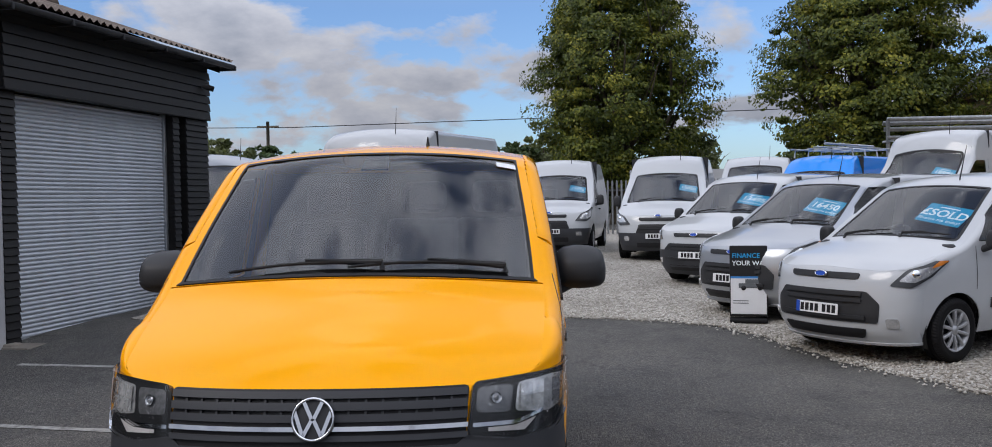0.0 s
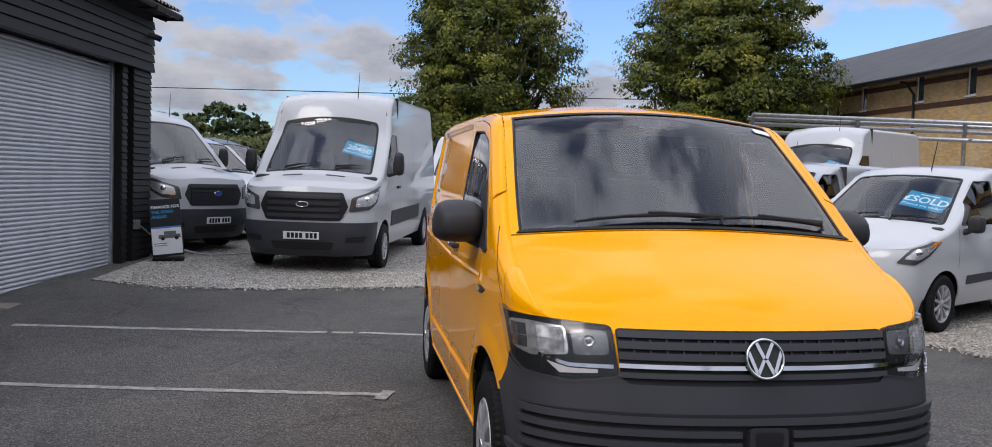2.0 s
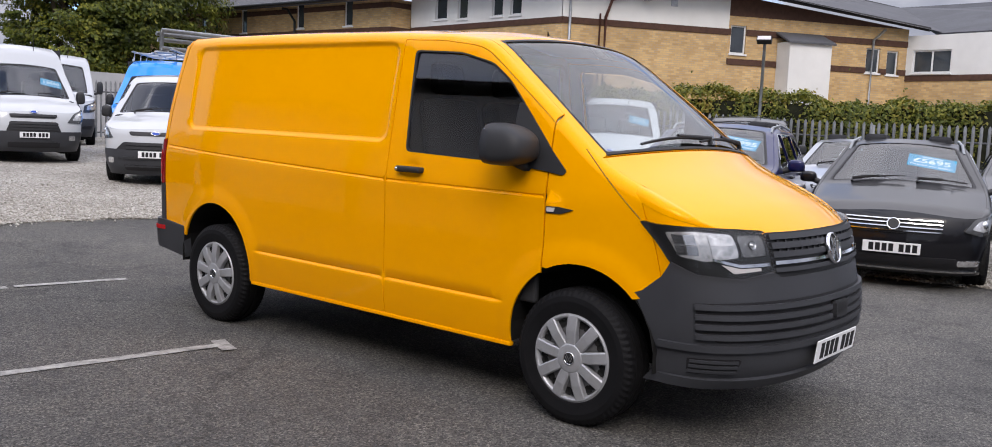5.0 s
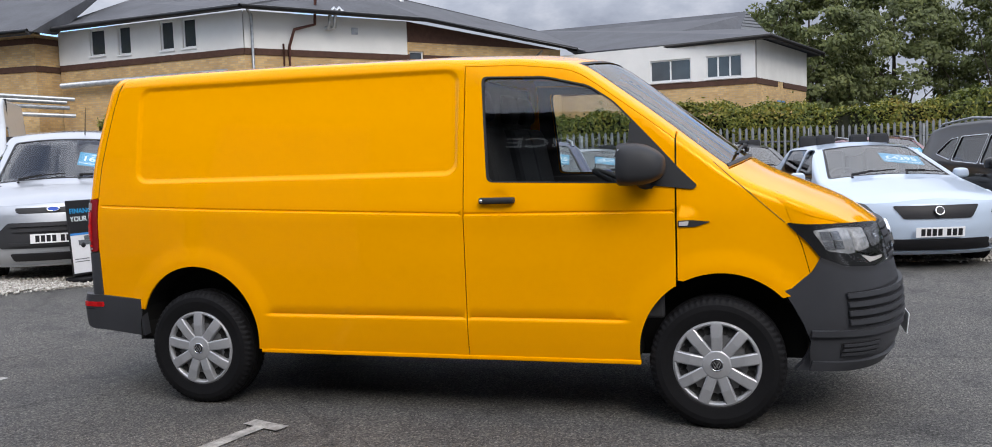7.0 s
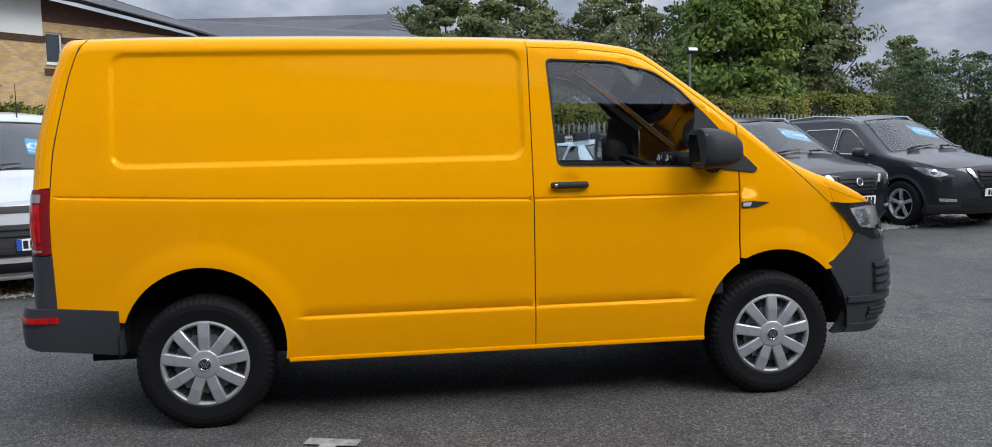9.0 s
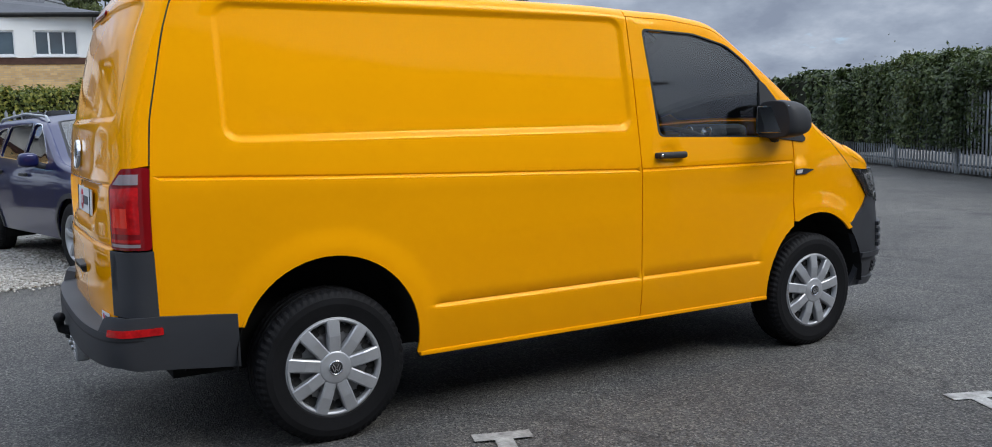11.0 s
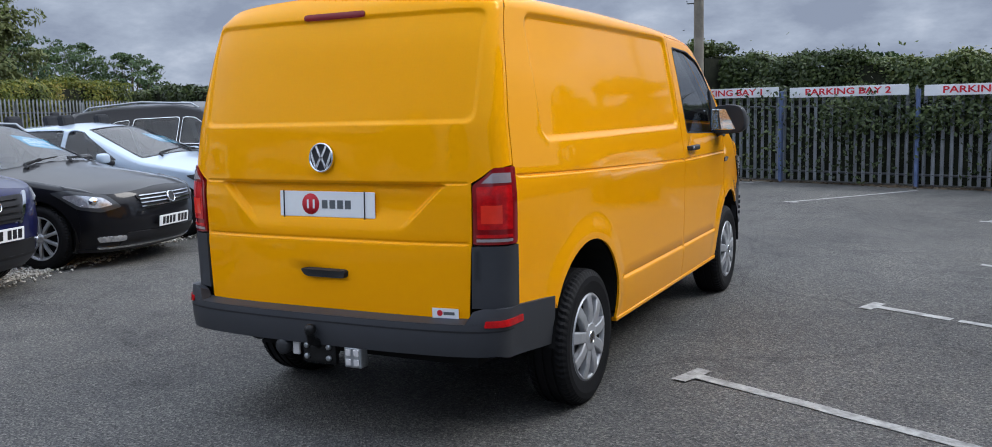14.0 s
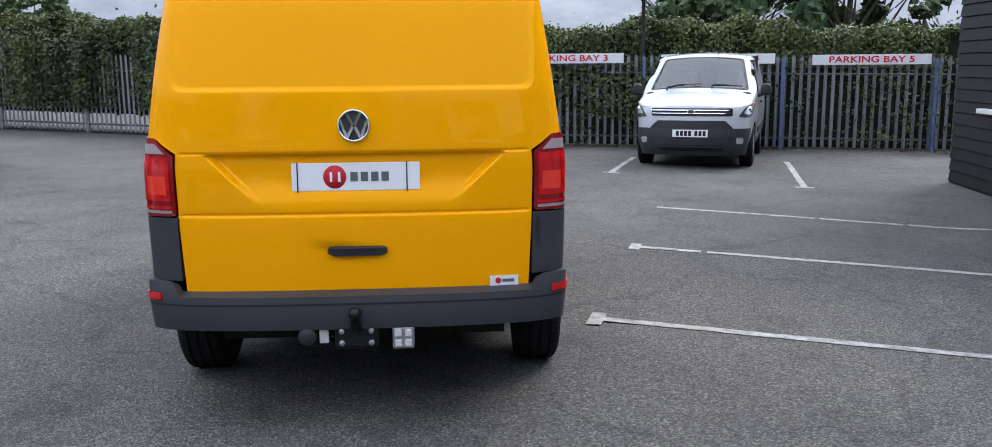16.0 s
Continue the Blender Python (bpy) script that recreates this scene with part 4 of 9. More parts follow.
    outline = [q for q in front] + [(1.0, y) for y in yl] + rear + [(-1.0, y) for y in yl[::-1]]
    W = 0.8
    ws = s["screen"]
    warp = lambda pts: [(float(a), float(y) + 0.8 * sh.bow * float(a) ** 2) for a, y in resample(pts, 0.08)]
    hole = warp(rounded(ws, 0.06, 4))
    part("roof_and_bonnet", region("roof_and_bonnet", sh.top, outline, [hole], st, su=W), colour, ob)
    part("windscreen", region("windscreen", sh.top, hole, (), 0.1, -0.004, 0.0, su=W), GLASS, ob, shadow=False)
    inner = warp(rounded([(a * 0.955, y + (0.03 if y < (ws[0][1] + ws[2][1]) / 2 else -0.03)) for a, y in ws], 0.05, 4))
    part("screen_border", region("screen_border", sh.top, hole, [inner], 0.1, -0.001, 0.0, su=W), INK, ob)
    for y, a0, a1 in s.get("bonnet_lines", []):
        part("bonnet_vent", region("bonnet_vent", sh.top, [(a0, y), (a1, y), (a1, y + 0.04), (a0, y + 0.04)], (), 0.1, 0.004, 0.004, su=W), INK, ob)
    # nose: painted skin, then bumper, grille and lamps on it
    zb = s["bumper_z"]
    n0 = s["chin"]
    for sgn in (-1, 1):
        part("shoulder", shoulder(sh, sgn), colour, ob)
    skin = [(u, float(z) - 0.001 - float(d)) for u, z, d in zip(us[::-1], zt[::-1], nose_drop(sh, us)[::-1])] + [(-0.999, zb)] + [(u, zb) for u in us[1:-1]] + [(0.999, zb)]
    part("front_panel", region("front_panel", sh.nose, skin[::-1], (), st, su=W), colour, ob)
    bp = [(-1.0 - s.get("bwrap", 0.0), n0), (1.0 + s.get("bwrap", 0.0), n0), (1.0 + s.get("bwrap", 0.0), zb + 0.004), (-1.0 - s.get("bwrap", 0.0), zb + 0.004)]
    part("front_bumper", region("front_bumper", sh.nose, bp, (), st, 0.012, 0.03, su=W), lower, ob)
    for nm, pts, mat, lift, both in s.get("nose_parts", []):
        for q in ((pts, mirrored(pts)) if both else (pts,)):
            mt = colour if mat == "body" else mat
            part(nm, region(nm, sh.nose, rounded(sh.nose_poly(q), 0.025, 3), (), 0.07, lift, 0.02, su=W), mt, ob)
    for nm, pts, mat, lift in s.get("lamps", []):
        for q in (pts, [(-u, z) for u, z in pts][::-1]):
            lamp = part(nm, region(nm, sh.nose, rounded(q, 0.03, 3), (), 0.06, lift, 0.02, su=W), LAMPD, ob)
            cu, cz = np.mean([p[0] for p in q]), np.mean([p[1] for p in q])
            ins = [((u - cu) * 0.76 + cu, (z - cz) * 0.62 + cz) for u, z in q]
            part("reflector", region("reflector", sh.nose, rounded(ins, 0.03, 3), (), 0.06, lift + 0.003, 0.002, su=W), LAMPB, lamp)
            bm = bmesh.new()
            bmesh.ops.create_uvsphere(bm, u_segments=14, v_segments=8, radius=0.055)
            pr = part("projector", smooth(bm), CHROME, lamp)
            pr.matrix_basis = on_surface(sh.nose, (cu * 0.93), cz, W, lift - 0.035)
    if s.get("amber"):
        for q in (s["amber"], [(-u, z) for u, z in s["amber"]][::-1]):
            part("amber_lens", region("amber_lens", sh.nose, rounded(q, 0.015, 2), (), 0.06, 0.015, 0.006, su=W), AMBER, ob, "amber corner lens")
    for z0, z1, xw, nb in s.get("slats", []):
        for k in range(nb):
            zz = z0 + (z1 - z0) * (k + 0.5) / nb
            hh = (z1 - z0) / nb * (0.15 if s.get("slat_mat") == CHROME else 0.30)
            part("grille_bar", region("grille_bar", sh.nose, sh.nose_poly([(-xw, zz - hh), (xw, zz - hh), (xw, zz + hh), (-xw, zz + hh)]), (), 0.12, 0.030, 0.02, su=W), s.get("slat_mat", PLASTIC), ob)
    bz, br, bw = s.get("badge", (0.8, 0.05, 0.05))
    bd = part("badge", lathe("badge", [(0.0, 1.0), (0.012, 1.0), (0.016, 0.86), (0.012, 0.8)], 28, "z"), CHROME, ob, "chrome maker's badge")
    bd.data.transform(Matrix.Diagonal((bw, br, 1, 1)))
    bd.matrix_basis = on_surface(sh.nose, 0.0, bz, W, s.get("badge_lift", 0.03))
    part("badge_field", raw("badge_field", [(bw * 0.85 * math.cos(t), br * 0.85 * math.sin(t), 0.012) for t in np.linspace(0, 2 * math.pi, 24)[:-1]], [tuple(range(23))]), s.get("badge_mat", PLATEB), bd)
    number_plate(ob, on_surface(sh.nose, 0.0, s["plate_z"], W, 0.028), band)
    # tail
    tl = [(u, float(z) - 0.001) for u, z in zip(us, zr)]
    part("rear_panel", region("rear_panel", sh.tail, tl + [(0.999, sill), (-0.999, sill)], (), 0.12, su=W), colour, ob)
    # underside, cabin
    yb0, yb1 = float(sh.fy(n0)) + 0.25, float(sh.ry(sill)) - 0.15
    ww = float(sh.wz(sill))
    part("underbody", box(-ww * 0.62, ww * 0.62, yb0, yb1, sill - 0.06, sill + 0.12), DARK, ob)
    part("side_sill", box(-ww * 0.95, ww * 0.95, wb0 + R, wb1 - R, sill - 0.02, sill + 0.06, 0.02), s.get("sill_mat", DARK), ob)
    belt = s["belt"]
    bwd = float(sh.wz(belt)) * 0.93
    sb = ws[0][1]
    part("dashboard", box(-bwd, bwd, sb - 0.06, sb + 0.42, belt - 0.30, belt - 0.02, 0.06), TRIM, ob)
    seats(ob, s.get("seat_rows", [sb + 1.15]), (-0.36, 0.36), belt - 0.22)
    steering_wheel(ob, -0.36, sb + 0.62, belt + 0.03)
    if s.get("bulkhead"):
        part("bulkhead", box(-bwd, bwd, s["bulkhead"], s["bulkhead"] + 0.03, sill + 0.1, float(sh.prof(s["bulkhead"])) - 0.06), TRIM, ob)
    else:
        part("cabin_floor", box(-bwd, bwd, sb + 0.3, yb1 - 0.3, belt - 0.42, belt - 0.36), TRIM, ob)
    rs = s.get("wheel", "alloy10")
    for sgn in (-1, 1):
        for y in (wb0, wb1):
            wheel(ob, sgn, y, s["track"], s["r"], s["rim"], s.get("tw", 0.21), rs)
        mx, my, mz = s["mirror"]
        door_mirror(ob, sgn, (mx, my, mz), s.get("mirror_size", (0.17, 0.20, 0.16)), s.get("mirror_mat") or colour, s.get("mirror_arm", 0.06))
    if s.get("rails"):
        for sgn in (-1, 1):
            y0, y1 = s["rails"]
            pth = [(sgn * float(sh.half(np.array([y]), sh.ze(np.array([y])), False)[0]) * 0.97, y, float(sh.ze(np.array([y]))[0]) + h) for y, h in ((y0, 0.0), (y0 + 0.12, 0.05), ((y0 + y1) / 2, 0.055), (y1 - 0.12, 0.05), (y1, 0.0))]
            part("roof_rail", tube("roof_rail", pth, 0.016, 8), s.get("rail_mat", STEEL), ob)
    for a, y, lean, ln in s.get("aerials", []):
        aerial(ob, on_surface(sh.top, a, y, W, 0.0).translation, lean, ln)
    wipers(ob, sh, s.get("wipers", []))
    if price:
        a, y = s.get("card", (0.52, ws[0][1] * 0.35 + ws[2][1] * 0.65))
        price_card(ob, sh, a, y, price, s.get("card_size", (0.40, 0.24)))
    yf = float(sh.fy(s["plate_z"]))
    phi = radians(alpha - 90)
    q = Matrix.Rotation(phi, 4, "Z")
    off = q @ Vector((0, yf, 0))
    X, Y = P[0] - off.x, P[1] - off.y
    fz, bz2 = (float(ground_z(*(Vector((X, Y, 0)) + q @ Vector((0, y, 0)))[:2])) for y in (wb0, wb1))
    tilt = math.atan2(bz2 - fz, wb1 - wb0)
    ob.matrix_world = Matrix.Translation((X, Y, fz + (bz2 - fz) * (0 - wb0) / (wb1 - wb0) + dz)) @ q @ Matrix.Rotation(tilt, 4, "X")
    return ob


def lathe_arch(cy, cz, r, sgn, w, depth=0.32, dip=0.12):
    """A dark half-round wheel well."""
    vs, fs = [], []
    n = 14
    for k in range(n + 1):
        t = math.pi * (-dip + (1 + 2 * dip) * k / n)
        for x in (w, w - depth):
            vs.append((sgn * x, cy + r * math.cos(t), cz + r * math.sin(t)))
    for k in range(n):
        fs.append((2 * k, 2 * k + 1, 2 * k + 3, 2 * k + 2))
    fs.append(tuple(range(1, 2 * n + 3, 2)))
    return raw("arch_liner", vs, fs, False)


LAMPD = surface("dark_lamp_housing", (0.05, 0.052, 0.055), 0.12, vary=0.1, coat=1.0)
LAMPB = surface("bright_lamp_reflector", (0.74, 0.76, 0.78), 0.24, metal=0.7, vary=0.35, scale=26, fine=60, coat=0.6)

def widths(w, belt, top, z1, tumble):
    """Half widths by height: a barrelled flank, drawn in above the belt."""
    return [(0.2, w * 0.93), (0.45, w * 0.985), (belt * 0.75, w), (belt, w * 0.985), (z1, w * (1 - tumble)), (top, w * (1 - tumble - 0.02))]


def spec_transit(roof=2.45, length=5.6):
    f = -2.85
    e = f + length
    return dict(prof=[(f + 0.06, 1.22), (f + 0.30, 1.33), (f + 0.62, 1.42), (f + 0.72, 1.47), (f + 1.42, 2.12), (f + 1.62, roof - 0.12), (f + 1.95, roof), (e - 0.3, roof), (e - 0.02, roof - 0.06)],
                width=[(0.2, 0.90), (0.5, 0.99), (1.0, 1.02), (1.5, 1.005), (2.1, 0.955), (roof, 0.90)], plan=[(f, 0.90), (f + 0.6, 0.975), (f + 1.2, 1.0), (e - 0.2, 1.0), (e, 0.985)],
                nose=[(0.25, f + 0.10), (0.36, f + 0.02), (0.6, f), (0.85, f + 0.03), (1.1, f + 0.05), (1.3, f + 0.16)], tail=[(0.3, e), (1.4, e), (roof, e - 0.06)], lf=0.45, lr=0.12, pr=5.0, bow=0.14, crown=0.05, roll=0.08,
                axles=(f + 1.02, f + 4.40 if length < 5.8 else f + 4.77), r=0.345, rim=0.205, track=1.0, tw=0.22, sill=0.32, chin=0.26, bumper_z=0.74, bwrap=0.10, belt=1.42, plate_z=0.56, gap=0.07,
                screen=[(-0.90, f + 0.72), (0.90, f + 0.72), (0.87, f + 1.50), (-0.87, f + 1.50)],
                windows=[[(f + 1.05, 1.42), (f + 2.05, 1.42), (f + 2.02, 2.05), (f + 1.62, 2.05), (f + 1.25, 1.72)]],
                sideband=[[(f + 1.45, 0.62), (f + 4.0, 0.62), (f + 4.0, 0.86), (f + 1.45, 0.86)]], seams=[(f + 1.02, 0.95, f + 1.02, 1.38), (f + 2.12, 0.40, f + 2.12, 2.1), (f + 3.4, 0.40, f + 3.4, 2.2)],
                handles=[(f + 1.92, 1.22)], nose_parts=[("grille", [(-0.50, 0.80), (0.50, 0.80), (0.60, 0.98), (0.52, 1.15), (-0.52, 1.15), (-0.60, 0.98)], PLASTIC, 0.014, False),
                                                       ("lower_grille", [(-0.42, 0.36), (0.42, 0.36), (0.46, 0.47), (-0.46, 0.47)], INK, 0.016, False), ("fog_lamp_bezel", [(0.60, 0.46), (0.84, 0.46), (0.88, 0.56), (0.62, 0.54)], INK, 0.016, True)],
                lamps=[("headlamp", [(0.44, 0.90), (0.74, 0.93), (1.02, 1.06), (1.08, 1.27), (0.82, 1.22), (0.47, 1.10)], None, 0.012)],
                slats=[(0.82, 1.13, 0.50, 5)], badge=(1.0, 0.035, 0.085), mirror=(0.98, f + 1.18, 1.42), mirror_size=(0.17, 0.17, 0.36), mirror_mat=PLASTIC, mirror_arm=0.10,
                bonnet_lines=[(f + 0.58, -0.52, -0.20), (f + 0.58, 0.20, 0.52)], aerials=[(0.45, f + 1.72, (0.05, 0.02, 1), 0.42)], wheel="steel",
                wipers=[(-0.55, f + 0.80, 0.05, f + 0.84), (0.30, f + 0.80, 0.80, f + 0.92)], bulkhead=f + 2.2, seat_rows=[f + 1.85], card_size=(0.46, 0.28), card=(0.60, f + 1.16))


def spec_custom(roof=2.30, length=4.97):
    f = -2.44
    e = f + length
    return dict(prof=[(f + 0.06, 0.98), (f + 0.35, 1.12), (f + 0.80, 1.24), (f + 0.92, 1.29), (f + 1.70, 1.86), (f + 1.95, roof - 0.10), (f + 2.3, roof), (e - 0.3, roof), (e - 0.02, roof - 0.08)],
                width=[(0.2, 0.86), (0.5, 0.95), (0.9, 0.985), (1.25, 0.965), (1.85, 0.87), (roof, 0.76)], plan=[(f, 0.88), (f + 0.6, 0.97), (f + 1.2, 1.0), (e - 0.2, 1.0), (e, 0.97)],
                nose=[(0.22, f + 0.12), (0.34, f + 0.03), (0.55, f), (0.75, f + 0.02), (0.95, f + 0.08), (1.08, f + 0.17)], tail=[(0.3, e), (1.3, e), (roof, e - 0.10)], lf=0.46, lr=0.14, pr=4.0, bow=0.13, crown=0.04, roll=0.07,
                axles=(f + 0.98, f + 3.91), r=0.335, rim=0.20, track=0.95, sill=0.30, chin=0.24, bumper_z=0.62, bwrap=0.08, belt=1.24, plate_z=0.56, gap=0.06,
                screen=[(-0.92, f + 0.92), (0.92, f + 0.92), (0.87, f + 1.74), (-0.87, f + 1.74)],
                windows=[[(f + 1.30, 1.24), (f + 2.25, 1.24), (f + 2.22, 1.80), (f + 1.85, 1.80), (f + 1.55, 1.55)]], seams=[(f + 1.25, 0.75, f + 1.25, 1.2), (f + 2.32, 0.40, f + 2.32, 1.9), (f + 3.35, 0.4, f + 3.35, 1.95)],
                handles=[(f + 2.12, 1.06)], nose_parts=[("grille", [(-0.40, 0.88), (0.40, 0.88), (0.42, 0.95), (-0.42, 0.95)], PLASTIC, 0.014, False), ("lower_grille", [(-0.48, 0.62), (0.48, 0.62), (0.40, 0.81), (-0.40, 0.81)], PLASTIC, 0.014, False),
                                                       ("fog_lamp", [(0.62, 0.46), (0.74, 0.46), (0.74, 0.55), (0.62, 0.55)], LAMPB, 0.016, True), ("air_intake", [(-0.45, 0.32), (0.45, 0.32), (0.45, 0.42), (-0.45, 0.42)], INK, 0.016, False)],
                lamps=[("headlamp", [(0.42, 0.80), (0.70, 0.78), (1.00, 0.90), (1.12, 1.12), (0.88, 1.09), (0.54, 0.97)], None, 0.012)],
                slats=[(0.64, 0.80, 0.42, 3), (0.89, 0.95, 0.38, 1)], badge=(0.985, 0.028, 0.07), badge_lift=0.02, mirror=(0.93, f + 1.38, 1.16), mirror_size=(0.18, 0.17, 0.26), mirror_mat=PLASTIC, mirror_arm=0.07,
                aerials=[(0.4, f + 2.0, (0.03, 0.05, 1), 0.35)], wheel="steel", wipers=[(-0.6, f + 0.98, 0.0, f + 1.02), (0.25, f + 0.98, 0.8, f + 1.06)], bulkhead=f + 2.42, seat_rows=[f + 2.05], card_size=(0.40, 0.24), card=(0.62, f + 1.38))


def spec_connect(roof=1.83, length=4.40, black=False):
    f = -2.17
    e = f + length
    return dict(prof=[(f + 0.08, 0.93), (f + 0.30, 1.03), (f + 0.85, 1.15), (f + 0.98, 1.20), (f + 1.74, 1.70), (f + 2.05, roof - 0.02), (f + 2.6, roof + 0.02), (e - 0.3, roof), (e - 0.02, roof - 0.07)],
                width=[(0.2, 0.82), (0.45, 0.90), (0.85, 0.92), (1.15, 0.90), (1.7, 0.78), (roof, 0.73)], plan=[(f, 0.86), (f + 0.6, 0.96), (f + 1.2, 1.0), (e - 0.2, 1.0), (e, 0.96)],
                nose=[(0.20, f + 0.12), (0.32, f + 0.02), (0.5, f), (0.7, f + 0.02), (0.9, f + 0.07), (1.0, f + 0.16)], tail=[(0.3, e), (1.2, e), (roof, e - 0.12)], lf=0.44, lr=0.14, pr=4.0, bow=0.13, crown=0.04, roll=0.06,
                axles=(f + 0.90, f + 3.56), r=0.318, rim=0.205, track=0.88, sill=0.26, chin=0.20, bumper_z=0.60 if black else 0.22, bwrap=0.0, lower="black" if black else "body", belt=1.16, plate_z=0.53,
                screen=[(-0.93, f + 0.98), (0.93, f + 0.98), (0.87, f + 1.80), (-0.87, f + 1.80)],
                windows=[[(f + 1.22, 1.16), (f + 2.25, 1.16), (f + 2.22, 1.66), (f + 1.85, 1.66), (f + 1.5, 1.42)]], seams=[(f + 1.18, 0.7, f + 1.18, 1.12), (f + 2.32, 0.36, f + 2.32, 1.74), (f + 3.2, 0.36, f + 3.2, 1.74)],
                sideband=[[(f + 1.40, 0.50), (f + 3.05, 0.54), (f + 3.05, 0.62), (f + 1.40, 0.60)]], handles=[(f + 2.12, 0.98)],
                nose_parts=[("grille", [(-0.40, 0.83), (0.40, 0.83), (0.42, 0.89), (-0.42, 0.89)], PLASTIC, 0.010, False), ("main_grille", [(-0.60, 0.42), (0.60, 0.42), (0.62, 0.60), (0.50, 0.72), (-0.50, 0.72), (-0.62, 0.60)], PLASTIC, 0.010, False),
                            ("lower_grille", [(-0.46, 0.27), (0.46, 0.27), (0.50, 0.36), (-0.50, 0.36)], INK, 0.012, False), ("fog_lamp", [(0.66, 0.38), (0.75, 0.38), (0.75, 0.47), (0.66, 0.47)], LAMPB, 0.014, True)],
                lamps=[("headlamp", [(0.56, 0.78), (0.80, 0.76), (1.06, 0.86), (1.20, 1.00), (1.0, 1.0), (0.70, 0.93)], None, 0.010)],
                slats=[(0.60, 0.72, 0.46, 2), (0.44, 0.50, 0.50, 1)], badge=(0.865, 0.030, 0.075), badge_lift=0.02, mirror=(0.88, f + 1.32, 1.08), mirror_size=(0.17, 0.16, 0.20), mirror_mat=PLASTIC, mirror_arm=0.06,
                aerials=[(0.30, f + 1.95, (0.05, 0.25, 1), 0.38)], wheel="alloy10", wipers=[(-0.6, f + 1.02, 0.05, f + 1.06), (0.25, f + 1.02, 0.82, f + 1.12)], bulkhead=f + 2.4, seat_rows=[f + 2.05], card_size=(0.50, 0.31), card=(0.53, f + 1.38), amber=[(0.99, 0.935), (1.10, 0.955), (1.19, 0.998), (1.06, 1.0)])


def spec_suv(roof=1.60, length=4.40, w=0.91, boxy=0.0):
    f = -2.20
    e = f + length
    return dict(prof=[(f + 0.08, 0.90), (f + 0.30, 0.98), (f + 1.02, 1.10), (f + 1.12, 1.13), (f + 1.90, roof - 0.07), (f + 2.35, roof), (f + 3.4, roof - 0.02), (e - 0.45, roof - 0.12), (e - 0.06, 1.10 + boxy)],
                width=[(0.2, w * 0.92), (0.5, w * 0.985), (0.85, w), (1.05, w * 0.96), (1.5, w * 0.76), (roof, w * 0.70)], plan=[(f, 0.84), (f + 0.6, 0.96), (f + 1.2, 1.0), (e - 0.6, 0.99), (e, 0.88)],
                nose=[(0.22, f + 0.14), (0.32, f + 0.03), (0.55, f), (0.75, f + 0.02), (0.88, f + 0.07), (0.98, f + 0.2)], tail=[(0.3, e - 0.03), (0.8, e), (1.10, e - 0.06), (roof, e - 0.3)], lf=0.48, lr=0.25, pr=2.6, bow=0.15, crown=0.045, roll=0.05,
                axles=(f + 0.90, f + 3.55), r=0.345, rim=0.225, track=0.885, sill=0.30, chin=0.22, bumper_z=0.34, bwrap=0.0, belt=1.05, plate_z=0.53, archtrim=True,
                screen=[(-0.92, f + 1.12), (0.92, f + 1.12), (0.86, f + 1.98), (-0.86, f + 1.98)],
                windows=[[(f + 1.50, 1.06), (f + 2.30, 1.08), (f + 2.30, 1.46), (f + 2.10, 1.45), (f + 1.85, 1.30)], [(f + 2.36, 1.08), (f + 3.15, 1.11), (f + 3.12, 1.44), (f + 2.36, 1.46)], [(f + 3.22, 1.12), (f + 3.72, 1.20), (f + 3.45, 1.40), (f + 3.20, 1.43)]],
                seams=[(f + 1.30, 0.45, f + 1.34, 1.0), (f + 2.33, 0.40, f + 2.33, 1.06), (f + 3.25, 0.62, f + 3.2, 1.1)], handles=[(f + 2.18, 0.93), (f + 3.05, 0.95)],
                nose_parts=[("grille", [(-0.28, 0.62), (0.28, 0.62), (0.40, 0.84), (-0.40, 0.84)], INK, 0.010, False), ("chrome_grille_edge", [(0.25, 0.60), (0.29, 0.60), (0.47, 0.86), (0.41, 0.86)], CHROME, 0.020, True),
                            ("lower_grille", [(-0.55, 0.32), (0.55, 0.32), (0.50, 0.46), (-0.50, 0.46)], INK, 0.012, False), ("fog_lamp", [(0.60, 0.40), (0.76, 0.40), (0.78, 0.45), (0.60, 0.44)], LAMPB, 0.014, True)],
                lamps=[("headlamp", [(0.50, 0.76), (0.72, 0.70), (0.98, 0.76), (1.22, 0.92), (1.0, 0.93), (0.70, 0.86)], None, 0.010)], slats=[(0.64, 0.84, 0.30, 4)], slat_mat=INK,
                badge_mat=PLASTIC, badge=(0.76, 0.055, 0.055), mirror=(0.86, f + 1.62, 1.02), mirror_size=(0.20, 0.15, 0.15), wheel="alloy5", rails=(f + 2.1, e - 0.55), wipers=[(-0.6, f + 1.16, 0.05, f + 1.20), (0.2, f + 1.16, 0.8, f + 1.26)], seat_rows=[f + 2.2, f + 3.0],
                card=(0.42, f + 1.62), card_size=(0.50, 0.29), sill_mat=PLASTIC, chrome_windows=True)


